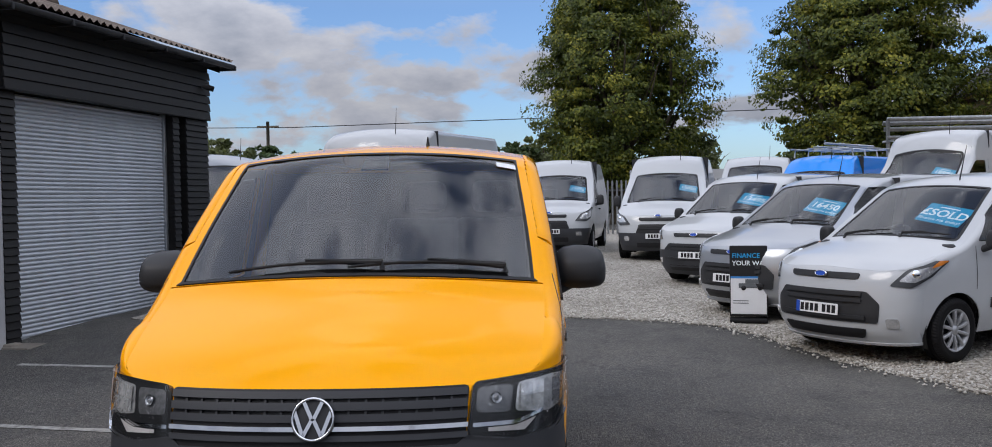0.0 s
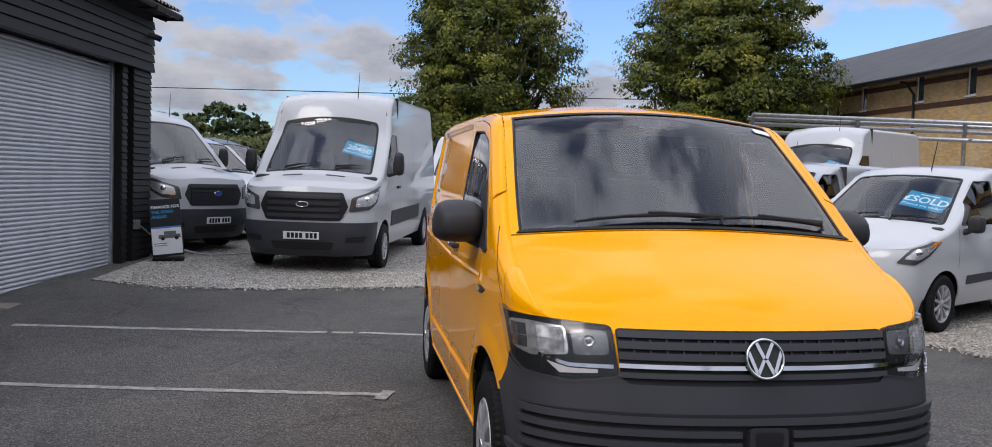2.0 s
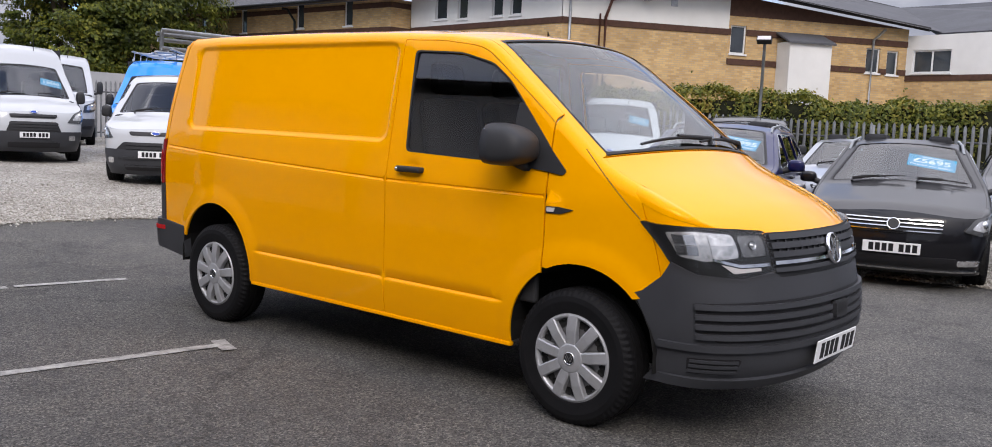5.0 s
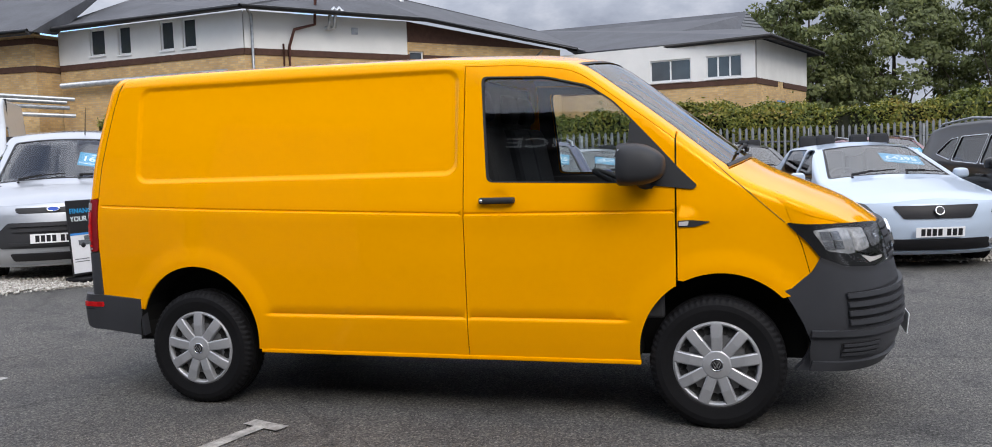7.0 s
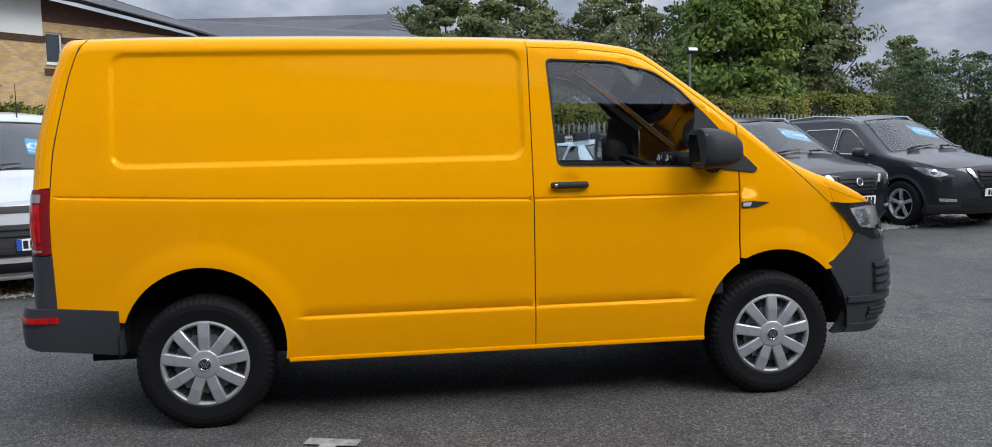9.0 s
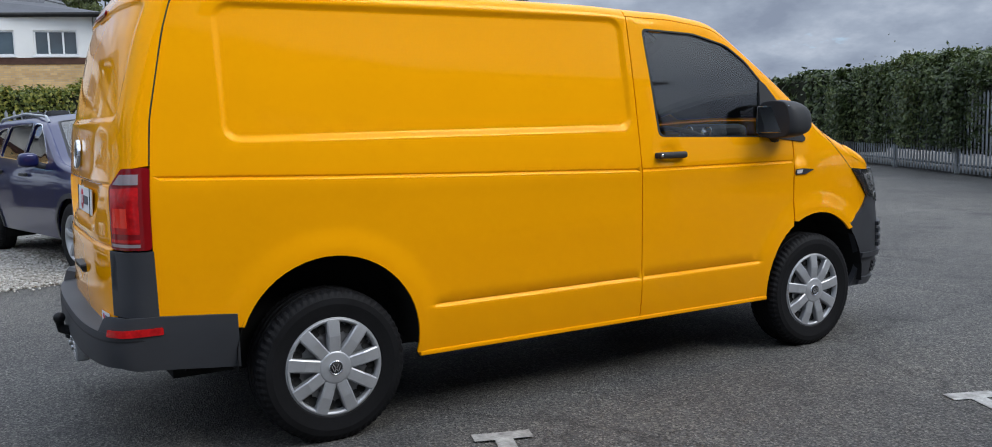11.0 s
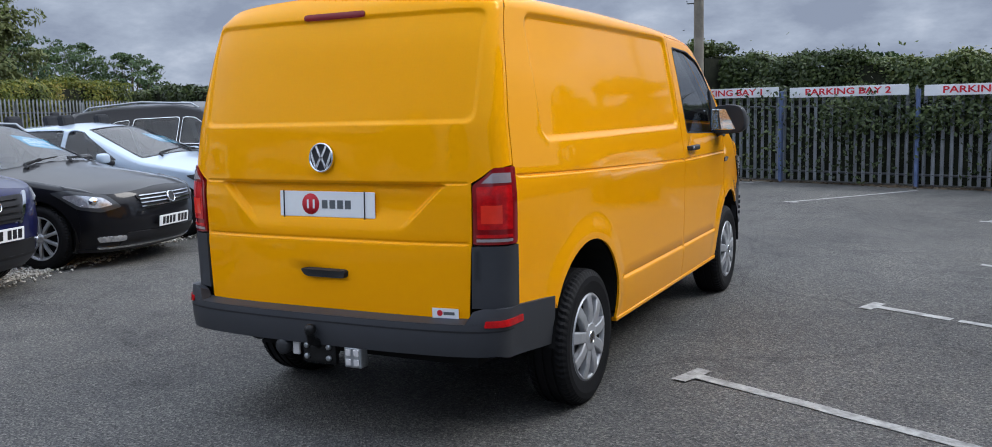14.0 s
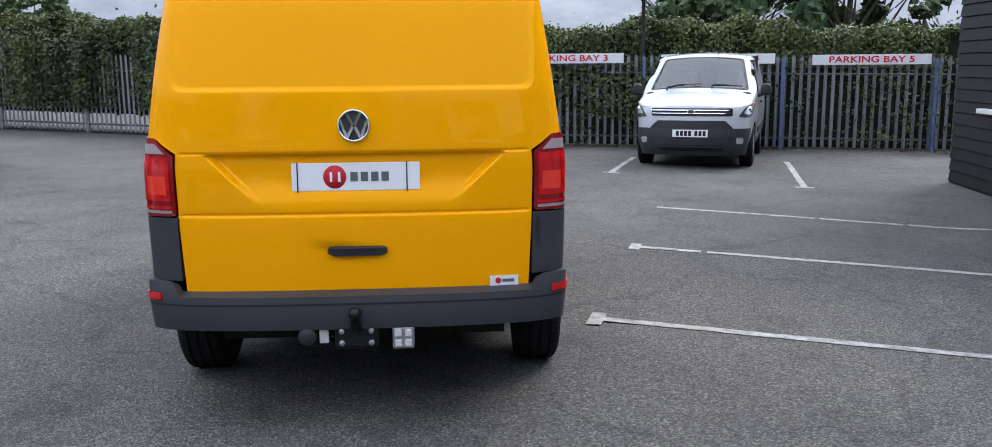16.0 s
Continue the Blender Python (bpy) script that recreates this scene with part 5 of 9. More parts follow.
def spec_low(roof=1.45, length=4.75, w=0.91, wagon=True):
    f = -2.27
    e = f + length
    rear = [(e - 0.5, roof - 0.12), (e - 0.06, 1.0)] if wagon else [(e - 1.2, roof - 0.12), (e - 0.25, 1.0), (e - 0.05, 0.92)]
    return dict(prof=[(f + 0.08, 0.76), (f + 0.28, 0.83), (f + 1.18, 0.98), (f + 1.28, 1.01), (f + 2.12, roof - 0.06), (f + 2.6, roof)] + [(f + 3.3, roof - 0.03)] + rear,
                width=[(0.15, w * 0.92), (0.45, w * 0.985), (0.75, w), (0.95, w * 0.96), (1.35, w * 0.74), (roof, w * 0.68)], plan=[(f, 0.84), (f + 0.6, 0.96), (f + 1.2, 1.0), (e - 0.6, 0.99), (e, 0.88)],
                nose=[(0.16, f + 0.14), (0.26, f + 0.03), (0.45, f), (0.62, f + 0.02), (0.74, f + 0.07), (0.84, f + 0.2)], tail=[(0.3, e - 0.03), (0.7, e), (1.0, e - 0.06), (roof, e - 0.3)], lf=0.46, lr=0.25, pr=2.6, bow=0.16, crown=0.045, roll=0.05,
                axles=(f + 0.90, f + 3.58), r=0.32, rim=0.215, track=0.875, sill=0.22, chin=0.17, bumper_z=0.20, lower="body", belt=0.96, plate_z=0.42,
                screen=[(-0.92, f + 1.28), (0.92, f + 1.28), (0.86, f + 2.18), (-0.86, f + 2.18)],
                windows=[[(f + 1.66, 0.95), (f + 2.45, 0.97), (f + 2.45, 1.33), (f + 2.28, 1.32), (f + 2.0, 1.16)], [(f + 2.51, 0.97), (f + 3.35, 1.0), (f + 3.3, 1.32), (f + 2.51, 1.33)]] + ([[(f + 3.42, 1.0), (f + 4.0, 1.06), (f + 3.75, 1.28), (f + 3.40, 1.31)]] if wagon else []),
                seams=[(f + 1.36, 0.40, f + 1.40, 0.92), (f + 2.48, 0.34, f + 2.48, 0.95)], handles=[(f + 2.35, 0.84), (f + 3.25, 0.86)],
                nose_parts=[("grille", [(-0.36, 0.56), (0.36, 0.56), (0.46, 0.70), (-0.46, 0.70)], INK, 0.010, False), ("lower_grille", [(-0.62, 0.22), (0.62, 0.22), (0.58, 0.34), (-0.58, 0.34)], INK, 0.012, False),
                            ("fog_lamp", [(0.58, 0.27), (0.76, 0.27), (0.78, 0.32), (0.58, 0.32)], LAMPB, 0.016, True)],
                lamps=[("headlamp", [(0.50, 0.60), (0.72, 0.56), (1.0, 0.60), (1.18, 0.76), (0.96, 0.78), (0.60, 0.72)], None, 0.010)], slats=[(0.58, 0.70, 0.40, 4)], slat_mat=CHROME,
                badge_mat=PLASTIC, badge=(0.635, 0.05, 0.05), mirror=(0.86, f + 1.75, 0.92), mirror_size=(0.19, 0.14, 0.13), wheel="alloy10", wipers=[(-0.6, f + 1.32, 0.05, f + 1.36), (0.2, f + 1.32, 0.8, f + 1.42)], seat_rows=[f + 2.3, f + 3.1], card=(0.40, f + 1.78), card_size=(0.50, 0.29))

# ---- the yellow van ----
def smoothstep(x, a, b):
    t = np.clip((x - a) / (b - a), 0, 1)
    return t * t * (3 - 2 * t)


def rect_dist(y, z, y0, y1, z0, z1, r):
    """Signed distance to a rounded rectangle, negative inside."""
    qy, qz = np.abs(y - (y0 + y1) / 2) - (y1 - y0) / 2 + r, np.abs(z - (z0 + z1) / 2) - (z1 - z0) / 2 + r
    return np.hypot(np.maximum(qy, 0), np.maximum(qz, 0)) + np.minimum(np.maximum(qy, qz), 0) - r


ARCH_F, ARCH_R = (-1.500, 0.385, 0.405), (1.485, 0.415, 0.40)
PANEL = (-0.150, 1.900, 1.300, 1.875, 0.075)
LEDGE = 0.545


def swage(y):
    """Height of the crease along the flank, rising to the rear."""
    return np.interp(y, [-1.4, -0.18, 0.5, 1.4, 2.18], [1.098, 1.100, 1.120, 1.147, 1.175])




def flank_relief(y, z):
    d = -0.016 * (1 - smoothstep(rect_dist(y, z, *PANEL), -0.030, 0.004))
    line = smoothstep(y, -1.40, -1.30) * (1 - smoothstep(y, 2.14, 2.18))
    d = d - 0.011 * np.exp(-((z - swage(y)) / 0.0055) ** 2) * line + 0.004 * smoothstep(z - swage(y), 0.012, 0.0) * (1 - smoothstep(swage(y) - z, 0.0, 0.10)) * line
    ra, rb = np.hypot(y - ARCH_F[0], z - ARCH_F[1]) - ARCH_F[2], np.hypot(y - ARCH_R[0], z - ARCH_R[1]) - ARCH_R[2]
    near = np.minimum(ra, rb)
    d = d + 0.009 * (1 - smoothstep(z, LEDGE - 0.018, LEDGE)) * smoothstep(near, 0.05, 0.14)
    d = d - 0.006 * np.exp(-((z - LEDGE - 0.002) / 0.006) ** 2) * smoothstep(near, 0.06, 0.14)
    d = d + 0.013 * (1 - smoothstep(near, 0.015, 0.13)) * smoothstep(z, 0.2, 0.35)
    d = d - 0.010 * np.exp(-(((y + 0.37) ** 2 + (z - 1.165) ** 2) / 0.055 ** 2) ** 2)
    return d


def recess_half(z):
    """Half width of the plate recess, wider above."""
    return 0.385 + 0.23 * np.clip((z - 0.93) / 0.22, 0, 1)


def tail_relief(x, z):
    ax = np.abs(x)
    d = 0.012 * (1 - smoothstep(rect_dist(x, z, -0.735, 0.735, 1.395, 1.875, 0.05), -0.022, 0.004))
    w = recess_half(z)
    d = d + 0.034 * (1 - smoothstep(ax, w - 0.035, w + 0.010)) * smoothstep(z, 0.93, 1.05) * (1 - smoothstep(z, 1.138, 1.150))
    d = d + 0.006 * np.exp(-((z - 1.150) / 0.005) ** 2) * (ax < 0.72) + 0.007 * np.exp(-((z - 0.900) / 0.006) ** 2) * (ax < 0.72)
    d = d - 0.006 * (1 - smoothstep(z, 0.890, 0.900)) * (ax < 0.74)
    d = d + 0.014 * (1 - smoothstep(rect_dist(x, z, -0.125, 0.125, 0.69, 0.765, 0.03), -0.02, 0.004))
    return d


class VanShell(Shell):
    def tail(self, u, z):
        p = super().tail(u, z)
        p[:, 1] -= tail_relief(p[:, 0], z) * (np.abs(u) < 0.97)
        return p


HERO = dict(prof=[(-2.29, 1.005), (-2.18, 1.095), (-1.98, 1.185), (-1.76, 1.275), (-1.67, 1.325), (-0.90, 1.920), (-0.58, 1.972), (-0.1, 1.997), (0.8, 2.010), (1.7, 2.010), (2.06, 2.003), (2.18, 1.968)], psig=0.055,
            width=[(0.25, 0.882), (0.40, 0.909), (0.56, 0.926), (0.85, 0.934), (1.10, 0.936), (1.26, 0.914), (1.55, 0.869), (1.83, 0.817), (1.97, 0.795)], wsig=0.03,
            plan=[(-2.4, 0.882), (-2.1, 0.926), (-1.8, 0.965), (-1.4, 0.992), (-0.9, 1.0), (1.2, 1.0), (1.7, 0.982), (2.15, 0.932), (2.35, 0.910)],
            nose=[(0.24, -2.22), (0.30, -2.33), (0.40, -2.395), (0.52, -2.405), (0.66, -2.395), (0.80, -2.365), (0.95, -2.325), (1.02, -2.288), (1.10, -2.258), (1.30, -2.20)],
            tail=[(0.30, 2.34), (0.60, 2.352), (1.10, 2.350), (1.40, 2.325), (1.75, 2.248), (1.91, 2.195), (1.99, 2.13)], lf=0.45, lr=0.16, pf=2.3, pr=3.2, bow=0.12, crown=[(-2.4, 0.045), (-1.7, 0.04), (-1.2, 0.03), (-0.8, 0.045), (-0.3, 0.062), (2.3, 0.062)], roll=0.065, disp=flank_relief)


def emblem(parent, m, r, field):
    """A round chrome badge: a ring and stacked chevrons on a dark field."""
    b = part("badge", lathe("badge", [(0.0, r), (0.010, r), (0.017, r * 0.95), (0.014, r * 0.87), (0.004, r * 0.86)], 48, "z"), CHROME, parent, "round chrome maker's badge")
    b.matrix_basis = m
    part("badge_field", lathe("badge_field", [(0.003, r * 0.9), (0.006, r * 0.5), (0.007, 0.0001)], 40, "z"), field, b)
    segs = [((-0.42, 0.78), (-0.05, 0.02)), ((0.42, 0.78), (0.05, 0.02)), ((-0.84, 0.36), (-0.42, -0.76)), ((0.84, 0.36), (0.42, -0.76)), ((-0.42, -0.76), (-0.06, -0.05)), ((0.42, -0.76), (0.06, -0.05))]
    for (x0, y0), (x1, y1) in segs:
        d = Vector((x1 - x0, y1 - y0)).normalized()
        nx, ny = -d.y * 0.085, d.x * 0.085
        vs = [((x + s * nx) * r, (y + s * ny) * r, zz) for zz in (0.006, 0.013) for x, y, s in ((x0, y0, 1), (x0, y0, -1), (x1, y1, -1), (x1, y1, 1))]
        part("badge_stroke", raw("badge_stroke", vs, [(0, 1, 2, 3), (4, 7, 6, 5), (0, 4, 5, 1), (1, 5, 6, 2), (2, 6, 7, 3), (3, 7, 4, 0)]), CHROME, b)


def hero_van():
    sh = VanShell(HERO)
    ob = root("panel_van", "bright yellow panel van with dark grey plastic bumpers", "van")
    W = 0.8
    zs = lambda a, b, n: np.linspace(a, b, n)
    fa, fb = ARCH_F, ARCH_R
    sill = 0.335
    dip_r = math.degrees(math.asin((fb[1] - sill) / fb[2]))
    dip_f = math.degrees(math.asin((fa[1] - sill) / fa[2]))
    for sgn in (-1, 1):
        f = sh.side(sgn)
        m = (lambda pts: [(-y, z) for y, z in pts]) if sgn < 0 else (lambda pts: list(pts))
        ztr = float(sh.rimline(np.array([0.999]), True)[0][0])
        ztf = float(sh.rimline(np.array([0.999]))[0][0])
        door_y, wing_y = -0.178, -1.290
        # load-bay side panel
        zr = zs(0.60, ztr, 16)
        rear = [(float(sh.ry(z)) - 0.16 - 0.002, float(z)) for z in zr]
        out = [(door_y, sill)] + arc(*fb, 180 + dip_r, 20, 26) + rear
        ys = zs(rear[-1][0], door_y, 40)[1:]
        out += [(y, float(sh.ze(y))) for y in ys]
        ft = []
        for off in (-0.032, -0.024, -0.014, -0.006, 0.004):
            y0, y1, z0, z1, r = PANEL
            rr = rounded([(y0 - off, z0 - off), (y1 + off, z0 - off), (y1 + off, z1 + off), (y0 - off, z1 + off)], r + 0.02, 8)
            ft.append(rr + rr[:1])
        for off in (-0.013, -0.009, -0.006, -0.003, 0.0, 0.003, 0.006, 0.009, 0.013):
            ft.append([(y, float(swage(y)) + off) for y in np.arange(-0.15, 2.18, 0.045)])
        for off in (-0.024, -0.016, -0.010, -0.005, 0.0, 0.005, 0.011):
            ft.append([(y, LEDGE + off) for y in np.arange(-0.15, 1.12, 0.045)])
        for rr in (0.02, 0.045, 0.075, 0.105, 0.135):
            ft.append([(fb[0] + (fb[2] + rr) * math.cos(t), fb[1] + (fb[2] + rr) * math.sin(t)) for t in zs(0.1, math.pi + 0.1, 36)])
        part("side_panel", region("side_panel", f, m(out), (), 0.05, feats=[m(ln) for ln in ft + sh.brow(-0.17, 2.0, 40)]), YELLOW, ob)
        # front door, with the window opening
        g = 0.006
        dtop = lambda y: float(sh.ze(y)) - 0.045
        darc = [q for q in arc(fa[0], fa[1], fa[2], 90, -dip_f, 26) if q[0] > wing_y + g / 2]
        dout = [(door_y - g, sill)] + [(y, z) for y, z in darc[::-1]]
        dout += [(wing_y + g, darc[0][1] + 0.0)] + [(wing_y + g, z) for z in (1.0, 1.16)]
        dys = zs(wing_y + g, door_y - g, 26)
        dout += [(y, dtop(y)) for y in dys]
        win = [(-0.31, 1.262), (-0.272, 1.822), (-0.62, 1.806), (-0.85, 1.748), (-0.98, 1.660), (-1.10, 1.535), (-1.225, 1.40), (-1.265, 1.235)]
        win = rounded(win[::-1], 0.035, 4)
        dft = []
        for off in (-0.013, -0.009, -0.006, -0.003, 0.0, 0.003, 0.006, 0.009, 0.013):
            dft.append([(y, float(swage(y)) + off) for y in np.arange(-1.27, -0.19, 0.045)])
        for off in (-0.024, -0.016, -0.010, -0.005, 0.0, 0.005, 0.011):
            dft.append([(y, LEDGE + off) for y in np.arange(-1.06, -0.19, 0.045)])
        for rr in (0.02, 0.045, 0.075, 0.105, 0.135):
            dft.append([(fa[0] + (fa[2] + rr) * math.cos(t), fa[1] + (fa[2] + rr) * math.sin(t)) for t in zs(0.05, math.pi - 0.3, 30)])
        for rr in (0.02, 0.035, 0.045, 0.055, 0.068):
            dft.append([(-0.37 + rr * math.cos(t), 1.165 + rr * math.sin(t)) for t in zs(0, 6.0, 14)])
        door = part("front_door", region("front_door", f, m(dout), [m(win)], 0.05, feats=[m(ln) for ln in dft]), YELLOW, ob)
        part("door_lining", region("door_lining", f, m([(y, z) for y, z in dout if z > 0.9][::1] + [(door_y - g, 1.0), (wing_y + g, 1.0)][:1]), [m(win)], 0.08, -0.03, 0.0), TRIM, door)
        inner = [np.array(p) + (np.array((-0.72, 1.5)) - np.array(p)) * 0.028 for p in win]
        part("window_seal", region("window_seal", f, m(win), [m(inner)], 0.06, 0.001, 0.012), PLASTIC, door)
        glz = rounded([(-0.33, 1.270), (-0.285, 1.808), (-0.62, 1.794), (-0.85, 1.734), (-0.985, 1.640), (-1.075, 1.545), (-1.045, 1.250)][::-1], 0.02, 3)
        bulge = lambda v, z, f=f, sgn=sgn: f(v, z) + np.c_[sgn * 0.013 * (1 - ((z - 1.53) / 0.29) ** 2), 0 * z, 0 * z]
        part("door_glass", region("door_glass", bulge, m(glz), (), 0.06, -0.014, 0.0), GLASS, door, shadow=False)
        sail = [(-1.035, 1.240), (-1.062, 1.550), (-1.10, 1.535), (-1.225, 1.40), (-1.30, 1.315), (-1.395, 1.222), (-1.375, 1.203), (-1.26, 1.218)]
        part("mirror_sail", region("mirror_sail", f, m(rounded(sail[::-1], 0.012, 2)), (), 0.06, 0.008, 0.014), PLASTIC, door)
        hx = float(sh.half(np.array([-0.37]), np.array([1.17]), False)[0])
        hd = part("door_handle", box(min(sgn * (hx + 0.006), sgn * (hx + 0.040)), max(sgn * (hx + 0.006), sgn * (hx + 0.040)), -0.465, -0.275, 1.150, 1.184, 0.014, 3), PLASTIC, door)
        for yy in (-0.448, -0.290):
            part("handle_mount", box(min(sgn * (hx - 0.02), sgn * (hx + 0.02)), max(sgn * (hx - 0.02), sgn * (hx + 0.02)), yy - 0.018, yy + 0.018, 1.152, 1.182, 0.008), PLASTIC, hd)
        lk = part("lock", lathe("lock", [(0, 0.009), (0.004, 0.008), (0.004, 0.0)], 16), CHROME, hd)
        lk.matrix_basis = pose(sgn * (hx + 0.039), -0.292, 1.167, 0, 0, 0 if sgn > 0 else 180)
        # front wing
        zf = zs(0.70, ztf, 8)
        wout = [(float(sh.fy(z)) + 0.45 + 0.002, float(z)) for z in zf[::-1]]
        warc = [q for q in arc(fa[0], fa[1], fa[2], 136, 40, 20) if q[0] < wing_y - g / 2]
        wout += warc + [(wing_y - g / 2, warc[-1][1] + 0.004)] + [(wing_y - g / 2, z) for z in zs(0.85, 1.17, 4)]
        wys = zs(wing_y - g / 2, wout[0][0], 20)
        cap = lambda y: min(float(sh.ze(y)), 9)
        wtop = [(y, cap(y)) for y in wys]
        wout += [q for q in wtop][0:-1]
        wft = []
        for rr in (0.02, 0.045, 0.075, 0.105, 0.135):
            wft.append([(fa[0] + (fa[2] + rr) * math.cos(t), fa[1] + (fa[2] + rr) * math.sin(t)) for t in zs(1.0, 2.6, 22)])
        part("front_wing", region("front_wing", f, m(wout), (), 0.045, feats=[m(ln) for ln in wft + sh.brow(-1.85, -1.31, 14)]), YELLOW, ob)
        # pillar and cant rail above the door
        pys = zs(wing_y + 0.004, door_y - 0.0, 30)
        pil = [(y, dtop(y) + 0.004) for y in pys] + [(y, float(sh.ze(y))) for y in pys[::-1]]
        part("cant_rail", region("cant_rail", f, m(pil), (), 0.03, feats=[m(ln) for ln in sh.brow(-1.28, -0.18, 30)[1:]]), YELLOW, ob)
        part("pillar_lining", region("pillar_lining", f, m(pil), (), 0.06, -0.02, 0.0), LINING, ob)
        # indicator blade in the wing
        blade = rounded([(-1.298, 1.018), (-1.298, 1.050), (-1.36, 1.053), (-1.455, 1.044), (-1.385, 1.020)], 0.006, 2)
        bl = part("side_repeater", region("side_repeater", f, m(blade[::-1]), (), 0.03, 0.006, 0.008), PLASTIC, ob)
        part("repeater_lens", region("repeater_lens", f, m(rounded([(-1.304, 1.026), (-1.304, 1.046), (-1.352, 1.048), (-1.345, 1.027)][::-1], 0.004, 2)), (), 0.03, 0.009, 0.003), CLEARLENS, bl)
        # sill shadow strip and wheel wells
        part("sill_seam", box(min(sgn * 0.88, sgn * 0.912), max(sgn * 0.88, sgn * 0.912), -1.10, 1.08, 0.315, 0.338, 0.006), YELLOW, ob)
        for c in (fa, fb):
            part("arch_liner", lathe_arch(c[0], c[1], c[2] + 0.012, sgn, 0.906, 0.36, 0.035), DARK, ob)
        door_mirror(door, sgn, (0.928, -1.085, 1.232), (0.255, 0.33, 0.210), PLASTIC, -0.045, 0.34)
    # roof, screen, bonnet
    us = np.linspace(-0.999, 0.999, 41)
    zt, front = sh.rimline(us)
    zr, rear = sh.rimline(us, True)
    rear = sorted(rear, key=lambda q: -q[0])
    y_s0, y_s1 = -1.60, -0.80
    bonnet_y = -1.655
    yl = zs(front[-1][1], bonnet_y, 14)[1:]
    bon = list(front) + [(1.0, y) for y in yl[:-1]] + [(a, bonnet_y + 0.11 * a * a) for a in zs(1, -1, 15)] + [(-1.0, y) for y in yl[::-1][1:]]
    part("bonnet", region("bonnet", sh.top, bon, (), 0.05, su=W), YELLOW, ob)
    scr = [(a, -1.645 + 0.11 * a * a) for a in zs(-0.955, 0.955, 15)] + [(a, -0.865 + 0.10 * a * a) for a in zs(0.945, -0.945, 15)]
    yl2 = zs(bonnet_y + 0.12, rear[0][1], 50)[1:-1]
    rf = [(a, bonnet_y + 0.008 + 0.11 * a * a) for a in zs(-1, 1, 15)] + [(1.0, y) for y in yl2] + rear + [(-1.0, y) for y in yl2[::-1]]
    part("roof", region("roof", sh.top, rf, [scr], 0.05, su=W), YELLOW, ob)
    cowl = [(a, bonnet_y + 0.012 + 0.11 * a * a) for a in zs(-0.97, 0.97, 15)] + [(a, -1.628 + 0.11 * a * a) for a in zs(0.95, -0.95, 15)]
    part("scuttle", region("scuttle", sh.top, cowl, (), 0.05, 0.006, 0.01, su=W), INK, ob)
    gl = part("windscreen", region("windscreen", sh.top, scr, (), 0.06, -0.004, 0.0, su=W), GLASS, ob, shadow=False)
    sin = [(a * 0.982, y + (0.010 if y < -1.2 else -0.028)) for a, y in scr]
    part("screen_border", region("screen_border", sh.top, scr, [sin], 0.05, 0.0, 0.0, su=W), INK, ob)
    tab = part("paper_sticker", region("paper_sticker", sh.top, [(0.80, -0.895), (0.93, -0.880), (0.93, -0.845), (0.80, -0.860)], (), 0.05, 0.002, 0.0, su=W), PLATEW, ob)
    part("screen_sensor", region("screen_sensor", sh.top, [(-0.09, -1.0), (0.09, -1.0), (0.07, -0.86), (-0.07, -0.86)], (), 0.05, -0.012, 0.01, su=W), INK, ob)
    wipers(ob, sh, [(0.16, -1.592, -0.66, -1.566), (0.80, -1.520, -0.02, -1.612)], 0.018)
    aerial(ob, on_surface(sh.top, 0.28, -0.42, W, 0.0).translation, (-0.02, 0.12, 1), 0.05)
    # bonnet shut lines, from the foot of the pillar over the edge to the lamp
    for sgn in (-1, 1):
        p1 = sh.nose(np.array([1.03]), np.array([1.035]))[0]
        ln = []
        for t in zs(0, 1, 22):
            y, z = -1.47 + (float(p1[1]) + 1.47) * t, 1.335 + (1.035 - 1.335) * t
            if z <= float(sh.ze(y)):
                ln.append((sgn * (float(sh.half(np.array([y]), np.array([z]))[0]) - 0.001), y, z))
            else:
                al = np.linspace(0.5, 1.0, 200)
                zz = sh.prof(y - sh.bow * al * al) - sh.cr(y) * al * al
                aa = float(al[np.argmin(np.abs(zz - z))])
                q = sh.top(np.array([aa]), np.array([y]))[0]
                ln.append((sgn * float(q[0]), y, float(q[2]) - 0.001))
        part("bonnet_seam", tube("bonnet_seam", ln, 0.0024, 6), INK, ob)
        part("tailgate_seal", region("tailgate_seal", sh.tail, [(sgn * u, z) for u, z in ((0.975, 1.225), (1.004, 1.225), (1.004, 1.60), (1.004, 1.90), (0.975, 1.90))][::sgn], (), 0.05, -0.0035, 0.0, su=W), INK, ob)
    # nose skin and lamps
    for sgn in (-1, 1):
        part("shoulder", shoulder(sh, sgn), YELLOW, ob)
    skin = [(u, float(z) - 0.001 - float(d)) for u, z, d in zip(us[::-1], zt[::-1], nose_drop(sh, us)[::-1])] + [(-0.999, 0.70)] + [(u, 0.70) for u in us[1:-1]] + [(0.999, 0.70)]
    part("nose_panel", region("nose_panel", sh.nose, skin[::-1], (), 0.05, -0.002, su=W), YELLOW, ob)
    U = lambda x, z: float(sh.nu(x, z))
    lamp = [(U(0.535, 0.835), 0.823), (U(0.70, 0.815), 0.793), (0.80, 0.810), (0.93, 0.856), (1.03, 1.035), (0.95, 1.025), (U(0.70, 1.0), 1.012), (U(0.555, 1.0), 1.002)]
